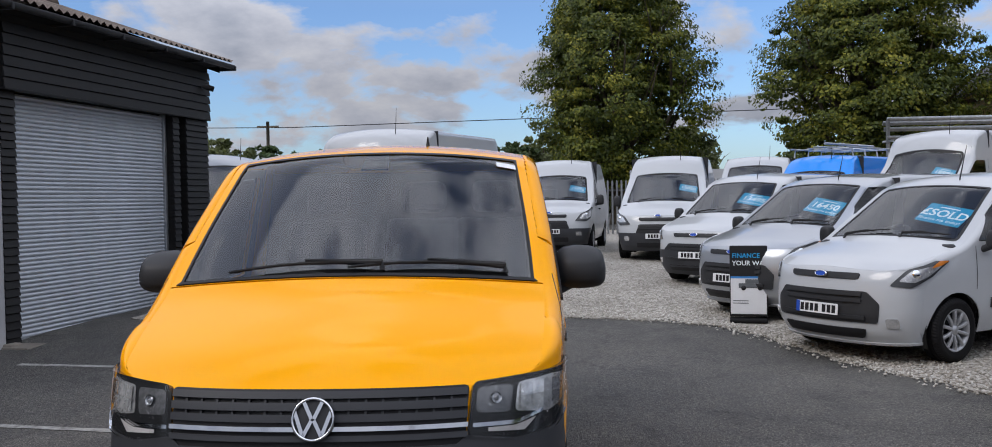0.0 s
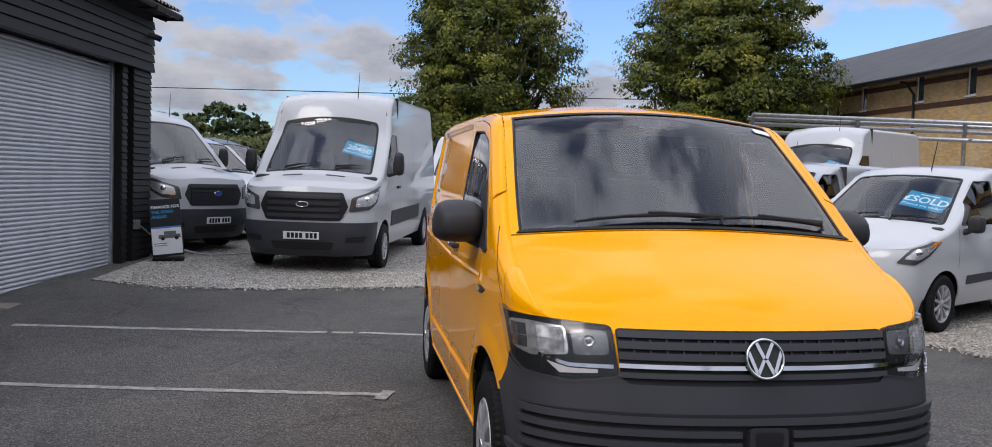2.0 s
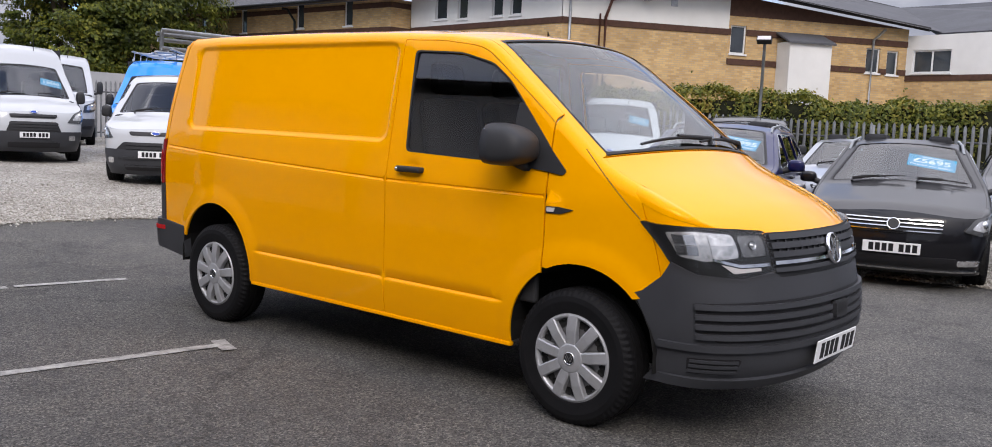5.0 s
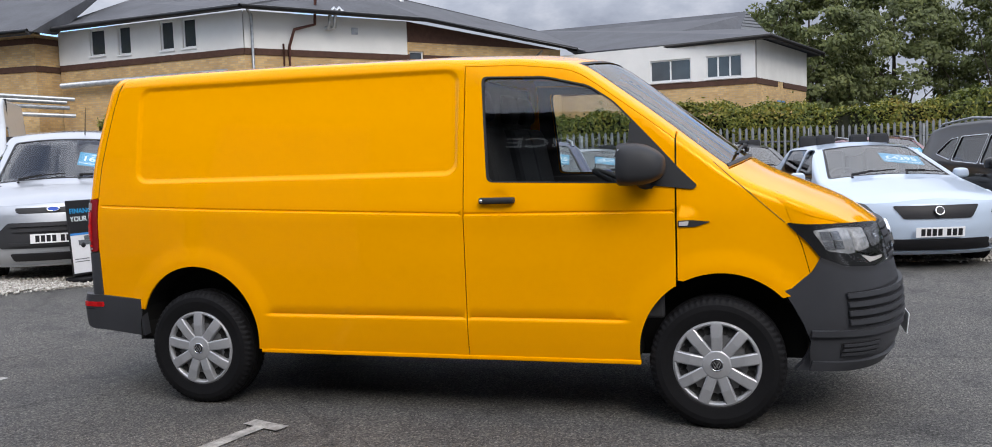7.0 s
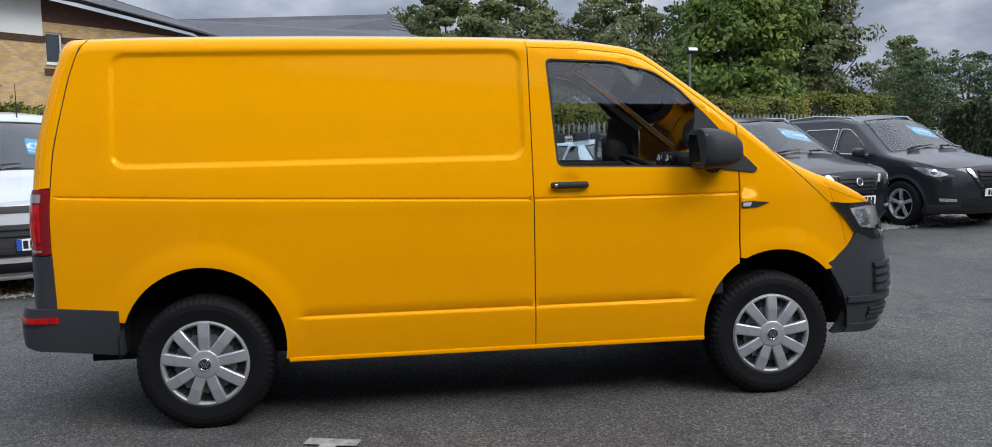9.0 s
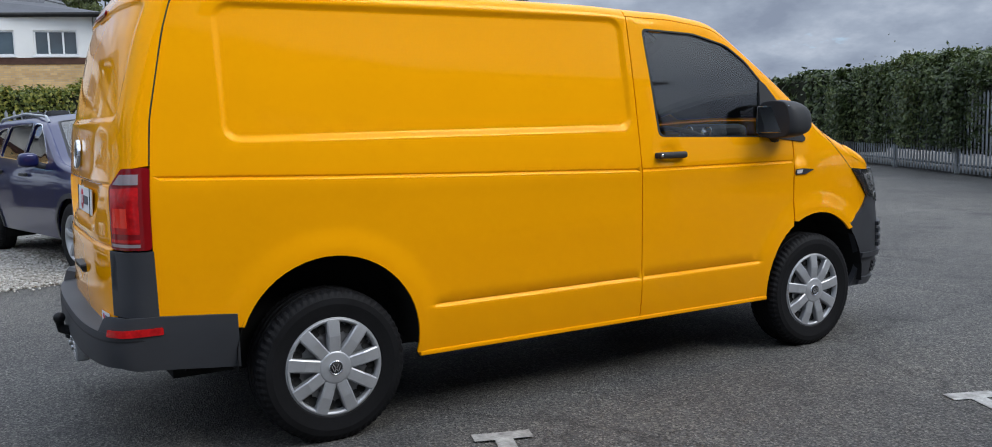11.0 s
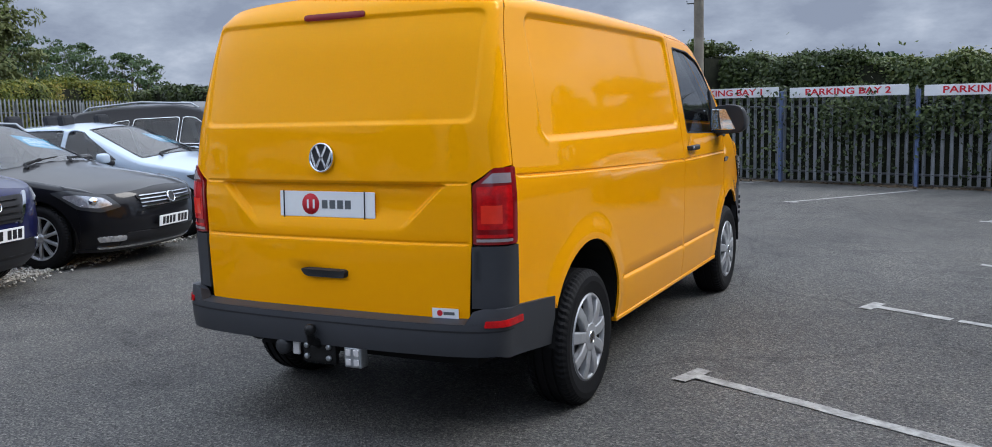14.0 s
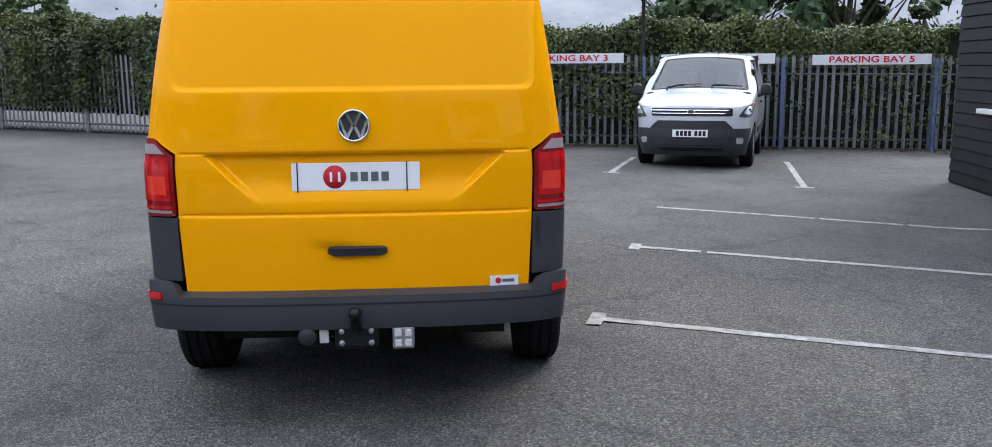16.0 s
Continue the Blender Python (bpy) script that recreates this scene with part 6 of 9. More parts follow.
    for q in (lamp, [(-u, z) for u, z in lamp][::-1]):
        s_ = 1 if q is lamp else -1
        lm = part("headlamp", region("headlamp", sh.nose, rounded(q, 0.02, 3), (), 0.04, 0.006, 0.03, su=W), LAMPK, ob, "clear headlamp with dark bezel")
        bowl = [(s_ * u, z) for u, z in ((0.555, 0.892), (0.74, 0.872), (0.885, 0.892), (0.925, 0.992), (0.76, 1.000), (0.565, 0.990))]
        part("reflector", region("reflector", sh.nose, rounded(bowl[::s_], 0.02, 3), (), 0.04, 0.009, 0.002, su=W), LAMPB, lm)
        # faceted mirror plates inside the bowl
        cols = np.linspace(0.575, 0.895, 6)
        for k in range(5):
            for z0, z1 in ((0.897, 0.938), (0.942, 0.984)):
                lifts = (0.010, 0.015) if k % 2 else (0.015, 0.010)
                ps = [on_surface(sh.nose, s_ * u, z, W, lf).translation for u, z, lf in ((cols[k], z0, lifts[0]), (cols[k + 1] - 0.004, z0, lifts[1]), (cols[k + 1] - 0.004, z1, lifts[1]), (cols[k], z1, lifts[0]))]
                part("mirror_facet", raw("mirror_facet", ps[::s_], [(0, 1, 2, 3)]), LAMPB if k < 3 else LAMPS, lm)
        ind = [(s_ * u, z) for u, z in ((0.405, 0.900), (0.535, 0.892), (0.545, 0.985), (0.410, 0.985))]
        part("indicator_bowl", region("indicator_bowl", sh.nose, rounded(ind[::s_], 0.02, 3), (), 0.04, 0.008, 0.002, su=W), LAMPG, lm)
        for cu, rr in ((0.475, 0.021),):
            bo = part("lamp_bowl", lathe("lamp_bowl", [(0.006, rr), (0.002, rr * 0.86), (0.0012, rr * 0.5), (0.008, rr * 0.30), (0.011, 0.0001)], 24, "z"), LAMPS, lm)
            bo.matrix_basis = on_surface(sh.nose, s_ * cu, 0.945, W, 0.010)
        strip = [(s_ * u, z) for u, z in ((0.395, 0.852), (0.56, 0.848), (0.70, 0.876), (0.70, 0.888), (0.56, 0.862), (0.395, 0.866))]
        part("daylight_strip", region("daylight_strip", sh.nose, strip[::s_], (), 0.04, 0.013, 0.004, su=W), CHROME, lm)
        wedge = [(s_ * u, z) for u, z in ((0.45, 0.833), (0.60, 0.822), (0.66, 0.862), (0.56, 0.844), (0.45, 0.846))]
        part("clear_wedge", region("clear_wedge", sh.nose, wedge[::s_], (), 0.04, 0.011, 0.003, su=W), CLEARLENS, lm)
        part("lamp_cover", region("lamp_cover", sh.nose, rounded(q, 0.02, 3), (), 0.04, 0.022, 0.018, su=W), LENS, lm, shadow=False)
    # grille
    gr = rounded([(U(-0.530, 0.80), 0.800), (U(0.530, 0.80), 0.800), (U(0.545, 1.0), 0.998), (U(-0.545, 1.0), 0.998)], 0.015, 2)
    part("grille", region("grille", sh.nose, gr, (), 0.06, 0.004, 0.01, su=W), INK, ob)
    for zc, hh in ((0.975, 0.012), (0.938, 0.013), (0.900, 0.013), (0.832, 0.010)):
        part("grille_slat", region("grille_slat", sh.nose, [(U(-0.535, zc), zc - hh), (U(0.535, zc), zc - hh), (U(0.535, zc), zc + hh), (U(-0.535, zc), zc + hh)], (), 0.06, 0.022, 0.018, su=W), BUMPER, ob)
    part("chrome_strip", region("chrome_strip", sh.nose, [(U(-0.535, 0.865), 0.856), (U(0.535, 0.865), 0.856), (U(0.535, 0.865), 0.872), (U(-0.535, 0.865), 0.872)], (), 0.06, 0.026, 0.02, su=W), CHROME, ob)
    for k in range(17):
        x = -0.48 + 0.06 * k
        part("grille_web", region("grille_web", sh.nose, [(U(x - 0.004, 0.94), 0.89), (U(x + 0.004, 0.94), 0.89), (U(x + 0.004, 0.94), 0.985), (U(x - 0.004, 0.94), 0.985)], (), 0.06, 0.014, 0.01, su=W), BUMPER, ob)
    emblem(ob, on_surface(sh.nose, 0.0, 0.897, W, 0.026), 0.078, PLASTIC)
    # front bumper, in bands
    edge = lambda z: 1.03 if z < 0.45 else 1.03 + (z - 0.45) * 0.45
    up = [(-edge(0.70), 0.70), (edge(0.70), 0.70), (1.10, 0.715), (0.995, 0.79), (0.93, 0.862), (0.80, 0.815), (U(0.70, 0.80), 0.800), (U(0.535, 0.82), 0.828), (U(0.50, 0.80), 0.800), (U(-0.50, 0.80), 0.800), (U(-0.535, 0.82), 0.828), (U(-0.70, 0.80), 0.800), (-0.80, 0.815), (-0.93, 0.862), (-0.995, 0.79), (-1.10, 0.715)]
    bump = part("front_bumper", region("front_bumper", sh.nose, [(-edge(0.30), 0.305), (edge(0.30), 0.305), (edge(0.45), 0.45), (edge(0.60), 0.60)] + up[1:] + [up[0], (-edge(0.60), 0.60), (-edge(0.45), 0.45)], (), 0.045, 0.012, 0.035, su=W), BUMPER, ob, "dark grey textured plastic bumper")
    band = [(U(-0.80, 0.60), 0.520), (U(0.80, 0.60), 0.520), (0.84, 0.565), (0.83, 0.690), (U(0.60, 0.69), 0.700), (U(-0.60, 0.69), 0.700), (-0.83, 0.690), (-0.84, 0.565)]
    part("bumper_intake", region("bumper_intake", sh.nose, band, (), 0.06, 0.014, 0.004, su=W), INK, bump)
    for k in range(4):
        zc = 0.545 + 0.043 * k
        e, i = 0.836, U(0.10, zc)
        for a, b in ((-e, -i), (i, e)) if k == 1 or k == 2 else ((-e, e),):
            part("intake_slat", region("intake_slat", sh.nose, [(a, zc - 0.011), (b, zc - 0.011), (b, zc + 0.013), (a, zc + 0.013)], (), 0.06, 0.032, 0.02, su=W), BUMPER, bump)
    part("radar_cover", region("radar_cover", sh.nose, rounded([(U(-0.075, 0.61), 0.575), (U(0.075, 0.61), 0.575), (U(0.075, 0.61), 0.655), (U(-0.075, 0.61), 0.655)], 0.012, 2), (), 0.04, 0.040, 0.03, su=W), PLASTIC, bump)
    part("radar_lens", region("radar_lens", sh.nose, rounded([(U(-0.055, 0.61), 0.588), (U(0.055, 0.61), 0.588), (U(0.055, 0.61), 0.642), (U(-0.055, 0.61), 0.642)], 0.01, 2), (), 0.04, 0.0405, 0.0, su=W), INK, bump)
    part("bumper_lip", region("bumper_lip", sh.nose, [(-edge(0.40), 0.478), (edge(0.40), 0.478), (edge(0.40), 0.508), (-edge(0.40), 0.508)], (), 0.06, 0.030, 0.02, su=W), BUMPER, bump)
    part("bumper_skirt", region("bumper_skirt", sh.nose, [(-0.97, 0.312), (0.97, 0.312), (0.99, 0.355), (-0.99, 0.355)], (), 0.06, 0.028, 0.02, su=W), BUMPER, bump)
    for s_ in (-1, 1):
        vent = [(s_ * 0.60, 0.375), (s_ * 0.86, 0.375), (s_ * 0.88, 0.445), (s_ * 0.58, 0.445)][::s_]
        part("corner_vent", region("corner_vent", sh.nose, rounded(vent, 0.015, 2), (), 0.05, 0.015, 0.003, su=W), INK, bump)
        for zc in (0.388, 0.410, 0.432):
            part("vent_slat", region("vent_slat", sh.nose, [(s_ * 0.60, zc - 0.006), (s_ * 0.86, zc - 0.006), (s_ * 0.86, zc + 0.006), (s_ * 0.60, zc + 0.006)][::s_], (), 0.05, 0.022, 0.008, su=W), BUMPER, bump)
    part("towing_loop", lathe("towing_loop", [(0, 0.012), (0.01, 0.012), (0.014, 0.006)], 14, "y"), STEEL, bump).matrix_basis = Matrix.Translation((0.33, -2.395, 0.545))
    number_plate(ob, on_surface(sh.nose, -0.02, 0.445, W, 0.034) @ Matrix.Translation((0, 0, 0.0)))
    # tailgate
    tz = zs(0.565, 1.0, 4)
    T = lambda x, z: float(sh.nu(x, z, True))
    zro = [(u, float(z) - 0.001) for u, z in zip(us, zr)]
    gate = [(T(0.705, 0.56), 0.560), (T(-0.705, 0.56), 0.560), (T(-0.722, 0.9), 0.90), (T(-0.722, 1.15), 1.150), (T(-0.80, 1.20), 1.205), (0.998, 1.222)]
    gate += [(0.998, z) for z in zs(1.4, zro[-1][1], 4)] + zro[::-1][1:-1] + [(-0.998, z) for z in zs(zro[0][1], 1.222, 4)] + [(T(0.80, 1.20), 1.205), (T(0.722, 1.15), 1.150), (T(0.722, 0.9), 0.90)]
    tft = []
    for off in (-0.024, -0.015, -0.007, 0.005):
        rr = rounded([(-0.735 - off, 1.395 - off), (0.735 + off, 1.395 - off), (0.735 + off, 1.875 + off), (-0.735 - off, 1.875 + off)], 0.05, 5)
        tft.append([(T(p[0], p[1]), p[1]) for p in rr + rr[:1]])
    for off in (-0.040, -0.028, -0.016, -0.004, 0.012):
        for s_ in (-1, 1):
            tft.append([(T(s_ * (float(recess_half(zz)) + off), zz), zz) for zz in np.linspace(0.936, 1.128, 8)])
    for zz in (1.131, 1.138, 1.145, 1.150, 1.155, 1.161, 0.888, 0.894, 0.900, 0.906, 0.912, ):
        tft.append([(T(x, zz), zz) for x in np.arange(-0.70, 0.71, 0.04)])
    for zz in (0.95, 0.97, 0.99, 1.01, 1.03):
        tft.append([(T(x, zz), zz) for x in np.arange(-0.36, 0.37, 0.04)])
    part("tailgate", region("tailgate", sh.tail, gate, (), 0.045, 0.0, feats=tft, su=W), YELLOW, ob)
    emblem(ob, on_surface(sh.tail, 0.0, 1.258, W, 0.004), 0.066, PLASTIC)
    ex = part("gate_handle", region("gate_handle", sh.tail, rounded([(T(-0.122, 0.745), 0.727), (T(-0.122, 0.745), 0.767), (T(0.122, 0.745), 0.767), (T(0.122, 0.745), 0.727)][::-1], 0.01, 2), (), 0.04, 0.024, 0.03, su=W), PLASTIC, ob)
    hb = part("high_brake_lamp", region("high_brake_lamp", sh.tail, rounded([(T(-0.165, 1.88), 1.868), (T(0.165, 1.88), 1.868), (T(0.165, 1.88), 1.892), (T(-0.165, 1.88), 1.892)], 0.008, 2), (), 0.04, 0.008, 0.012, su=W), REDDARK, ob)
    # dealer's plate with two straps
    pl = part("dealer_plate", box(-0.26, 0.26, -0.057, 0.057, 0, 0.006, 0.002, 1), PLATEW, ob, "white dealer plate with red roundel")
    pl.matrix_basis = on_surface(sh.tail, 0.0, 1.05, W, 0.010)
    part("red_roundel", lathe("red_roundel", [(0.0075, 0.0001), (0.0075, 0.047), (0.005, 0.047)], 32, "z"), REDINK, pl).matrix_basis = Matrix.Translation((-0.085, 0, 0))
    for dx, w in ((-0.105, 0.010), (-0.072, 0.010)):
        part("roundel_bar", box(dx, dx + w, -0.020, 0.020, 0.007, 0.009), PLATEW, pl)
    for k in range(4):
        part("grey_bar", box(-0.022 + k * 0.042, 0.008 + k * 0.042, -0.019, 0.019, 0.006, 0.008), GREYINK, pl)
    for x in (-0.238, 0.205):
        part("plate_strap", box(x, x + 0.005, -0.063, 0.060, 0.006, 0.009), INK, pl)
    st = part("dealer_sticker", box(-0.060, 0.060, -0.033, 0.033, 0, 0.002), PLATEW, ob, "small white dealer sticker")
    st.matrix_basis = on_surface(sh.tail, T(-0.602, 0.592), 0.594, W, 0.004)
    part("red_roundel", lathe("red_roundel", [(0.003, 0.0001), (0.003, 0.013)], 20, "z"), REDINK, st).matrix_basis = Matrix.Translation((-0.025, 0.012, 0))
    part("grey_bar", box(-0.008, 0.042, 0.005, 0.018, 0.002, 0.003), GREYINK, st)
    part("blue_bar", box(-0.045, 0.045, -0.022, -0.009, 0.002, 0.003), PLATEB, st)
    # tail lamps and corner panels
    for s_ in (-1, 1):
        o = lambda pts: [(s_ * u, z) for u, z in pts][::s_]
        ti = lambda x, z: abs(T(x, z))
        lampp = o([(ti(0.730, 0.90), 0.897), (1.0, 0.897), (1.0, 1.215), (ti(0.81, 1.2), 1.212), (ti(0.73, 1.14), 1.140)])
        tl = part("tail_lamp", region("tail_lamp", sh.tail, rounded(lampp, 0.012, 2), (), 0.03, 0.008, 0.02, su=W), REDDARK, ob, "red tail lamp cluster")
        part("reversing_lens", region("reversing_lens", sh.tail, o([(ti(0.765, 1.15), 1.150), (0.93, 1.150), (0.93, 1.190), (ti(0.805, 1.19), 1.190)]), (), 0.03, 0.0105, 0.003, su=W), SMOKE, tl)
        part("red_lens", region("red_lens", sh.tail, rounded(o([(ti(0.75, 1.0), 0.960), (0.93, 0.960), (0.93, 1.140), (ti(0.75, 1.0), 1.135)]), 0.008, 2), (), 0.03, 0.0105, 0.003, su=W), REDLENS, tl)
        part("bright_segment", region("bright_segment", sh.tail, o([(ti(0.765, 1.05), 0.985), (0.80, 0.985), (0.80, 1.060), (ti(0.765, 1.05), 1.060)]), (), 0.03, 0.012, 0.002, su=W), REDHOT, tl)
        for zc in (0.915, 0.933):
            part("clear_strip", region("clear_strip", sh.tail, o([(ti(0.745, 0.92), zc - 0.006), (0.93, zc - 0.006), (0.93, zc + 0.006), (ti(0.745, 0.92), zc + 0.006)]), (), 0.03, 0.0105, 0.003, su=W), SMOKE if zc < 0.92 else REDLENS, tl)
        cp = o([(ti(0.722, 0.7), 0.63), (1.012, 0.63), (1.005, 0.890), (ti(0.726, 0.89), 0.890)])
        part("corner_panel", region("corner_panel", sh.tail, cp, (), 0.04, 0.008, 0.02, su=W), BUMPER, ob)

    def rb(u, z):
        p = Shell.tail(sh, u, z)
        k = np.clip(1 - np.abs(u), 0, 1) ** 0.2
        belly = 1 - ((z - 0.49) / 0.16) ** 2 * 0.35
        p[:, 1] += 0.095 * k * belly
        p[:, 0] *= 1.014 + 0.006 * belly
        return p

    def shelf(u, v):
        t = np.clip((v - 0.60) / 0.1, 0, 1)[:, None]
        return rb(u, np.full_like(u, 0.575)) * (1 - t) + Shell.tail(sh, u, np.full_like(u, 0.585)) * t

    wrap = 1.305
    back = part("rear_bumper", region("rear_bumper", rb, [(-wrap, 0.390), (-1.0, 0.415), (-0.8, 0.438), (0.8, 0.438), (1.0, 0.415), (wrap, 0.390), (wrap, 0.612), (1.0, 0.632), (T(-0.775, 0.62), 0.640), (T(-0.735, 0.60), 0.628), (T(-0.705, 0.57), 0.575), (T(0.705, 0.57), 0.575), (T(0.735, 0.60), 0.628), (T(0.775, 0.62), 0.640), (-1.0, 0.632), (-wrap, 0.612)], (), 0.045, 0.0, 0.05, su=W), BUMPER, ob, "dark grey textured plastic bumper")
    part("bumper_tread", region("bumper_tread", shelf, [(-0.95, 0.60), (0.95, 0.60), (0.95, 0.70), (-0.95, 0.70)], (), 0.05, 0.001, 0.0, su=W), BUMPER, back)
    part("bumper_groove", region("bumper_groove", rb, [(-1.0, 0.541), (1.0, 0.541), (1.0, 0.548), (-1.0, 0.548)], (), 0.05, 0.0015, 0.0, su=W), INK, back)
    for s_ in (-1, 1):
        part("reflector", region("reflector", rb, rounded([(s_ * u, z) for u, z in ((0.66, 0.563), (1.02, 0.560), (1.02, 0.590), (0.665, 0.590))][::s_], 0.006, 2), (), 0.04, 0.006, 0.008, su=W), REDLENS, back)
    # tow bar and lamp below
    tow = new("tow_bar")
    tow.parent = ob
    tow.matrix_basis = Matrix.Translation((0, 0, 0.042))
    part("cross_tube", box(-0.55, 0.55, 2.18, 2.24, 0.40, 0.46, 0.01), DARK, tow)
    part("tow_plate", box(-0.085, 0.105, 2.40, 2.425, 0.300, 0.455, 0.02), DARKSTEEL, tow)
    part("tow_neck", tube("tow_neck", [(0.01, 2.24, 0.41), (0.01, 2.42, 0.40), (0.01, 2.47, 0.42), (0.01, 2.475, 0.45)], [0.028, 0.026, 0.022, 0.018], 12), DARKSTEEL, tow)
    bm = bmesh.new(); bmesh.ops.create_uvsphere(bm, u_segments=20, v_segments=12, radius=0.027)
    part("tow_ball", smooth(bm), DARKSTEEL, tow).matrix_basis = Matrix.Translation((0.01, 2.475, 0.47))
    for x, z in ((-0.05, 0.335), (0.07, 0.335), (-0.05, 0.385), (0.07, 0.385)):
        part("bolt", lathe("bolt", [(0, 0.013), (0.012, 0.013), (0.014, 0.009), (0.014, 0.0)], 6, "y"), STEEL, tow).matrix_basis = Matrix.Translation((x, 2.425, z))
    sk = part("trailer_socket", lathe("trailer_socket", [(0, 0.0), (0, 0.035), (0.05, 0.038), (0.06, 0.03), (0.06, 0.0)], 20, "y"), PLASTIC, tow)
    sk.matrix_basis = Matrix.Translation((0.21, 2.38, 0.365))
    part("reflector", box(0.125, 0.165, 2.40, 2.415, 0.33, 0.39, 0.006), CLEARLENS, tow)
    wl_ = part("work_lamp", box(-0.225, -0.135, 2.38, 2.435, 0.305, 0.400, 0.008), STEEL, tow)
    for x in (-0.201, -0.159):
        for z in (0.331, 0.374):
            part("lamp_cell", box(x - 0.014, x + 0.014, 2.434, 2.439, z - 0.015, z + 0.015, 0.003), CLEARLENS, wl_)
    part("tow_eye", tube("tow_eye", [(0.45 + 0.04 * math.cos(t), 2.33 + 0.02 * math.sin(t), 0.385 + 0.03 * math.sin(t)) for t in zs(0, 6.283, 14)], 0.008, 6), DARKSTEEL, tow)
    # underside and running gear
    part("underbody", box(-0.62, 0.62, -2.1, 2.10, 0.31, 0.44), DARK, ob)
    part("silencer", box(0.30, 0.62, 0.2, 1.0, 0.22, 0.34, 0.05), DARKSTEEL, ob)
    for y in (-1.475, 1.488):
        part("axle", tube("axle", [(-0.72, y, 0.33), (0.72, y, 0.33)], 0.05, 10), DARK, ob)
        for s_ in (-1, 1):
            wheel(ob, s_, y, 0.912, 0.335, 0.214, 0.215, "cap")
    for s_ in (-1, 1):
        part("inner_side", box(min(s_ * 0.62, s_ * 0.64), max(s_ * 0.62, s_ * 0.64), -2.0, 2.05, 0.34, 0.85), DARK, ob)
    # cabin
    part("bulkhead", raw("bulkhead", [(s_ * w, y, z) for y in (-0.13, -0.10) for w, z, s_ in ((0.83, 0.45, -1), (0.83, 0.45, 1), (0.84, 1.10, 1), (0.755, 1.84, 1), (0.755, 1.84, -1), (0.84, 1.10, -1))], [(0, 1, 2, 3, 4, 5), (11, 10, 9, 8, 7, 6)] + [(i, i + 6, (i + 1) % 6 + 6, (i + 1) % 6) for i in range(6)]), CABIN, ob)
    for s_ in (-1, 1):
        part("screen_pillar_trim", region("screen_pillar_trim", sh.top, [(s_ * a, y) for a, y in ((0.93, -1.52), (0.988, -1.47), (0.988, -0.74), (0.93, -0.84))][::s_], (), 0.08, -0.022, 0.0, su=W), CABIN, ob)
    part("headlining", region("headlining", sh.top, [(-0.94, -0.72), (0.94, -0.72), (0.94, -0.12), (-0.94, -0.12)], (), 0.1, -0.025, 0.0, su=W), LINING, ob)
    part("dashboard", box(-0.84, 0.84, -1.56, -1.08, 0.85, 1.235, 0.07, 3), TRIM, ob)
    part("instrument_binnacle", box(-0.58, -0.20, -1.30, -1.05, 1.20, 1.315, 0.05, 3), TRIM, ob)
    for x in (-0.47, -0.31):
        part("dial", lathe("dial", [(0, 0.05), (0.006, 0.05), (0.004, 0.0)], 20, "y"), CHROME, ob).matrix_basis = Matrix.Translation((x, -1.055, 1.255))
    part("centre_console", box(-0.12, 0.16, -1.16, -1.02, 0.80, 1.24, 0.04, 3), TRIM, ob)
    part("radio", box(-0.09, 0.13, -1.03, -1.012, 1.08, 1.20, 0.006), INK, ob)
    for x in (-0.80, 0.80, -0.16, 0.20):
        part("air_vent", box(x - 0.05, x + 0.05, -1.07, -1.055, 1.13, 1.20, 0.01), STEEL, ob)
    seats(ob, [-0.55], (-0.42, 0.15, 0.56), 1.02, 0.60)
    steering_wheel(ob, -0.40, -0.97, 1.22, 0.19, -66)
    for s_ in (-1, 1):
        part("door_card", box(min(s_ * 0.84, s_ * 0.88), max(s_ * 0.84, s_ * 0.88), -1.22, -0.22, 0.55, 1.24, 0.015), TRIM, ob)
    # road wheels stand on the ground
    ob.matrix_world = Matrix.Identity(4)
    return ob


LAMPK = surface("black_lamp_bezel", (0.022, 0.023, 0.025), 0.25, vary=0.1)
LAMPG = surface("grey_lamp_bowl", (0.20, 0.205, 0.215), 0.25, metal=0.5, vary=0.25, scale=30)
LAMPS = surface("satin_lamp_bowl", (0.42, 0.43, 0.45), 0.22, metal=0.9, vary=0.2, scale=20)
REDDARK = surface("dark_red_lens", (0.22, 0.005, 0.008), 0.12, vary=0.1, coat=0.35)
REDHOT = surface("bright_red_lens", (0.80, 0.04, 0.02), 0.12, vary=0.1, coat=0.3)
SMOKE = surface("smoked_clear_lens", (0.33, 0.27, 0.28), 0.10, vary=0.1, coat=1.0)
DARKSTEEL = surface("oily_black_steel", (0.025, 0.025, 0.026), 0.4, metal=0.6, vary=0.25)
hero_van()

# ---- ground ----
def quick_mesh(name, V, F, smoothed=False):
    """A mesh from arrays; F is (n, 3) or (n, 4)."""
    me = bpy.data.meshes.new(name)
    k = F.shape[1]
    me.vertices.add(len(V)); me.vertices.foreach_set("co", np.ascontiguousarray(V, np.float32).ravel())
    me.loops.add(F.size); me.loops.foreach_set("vertex_index", F.ravel().astype(np.int32))
    me.polygons.add(len(F)); me.polygons.foreach_set("loop_start", np.arange(0, F.size, k, dtype=np.int32))
    if smoothed:
        me.polygons.foreach_set("use_smooth", [True] * len(F))
    me.update(calc_edges=True)
    return me


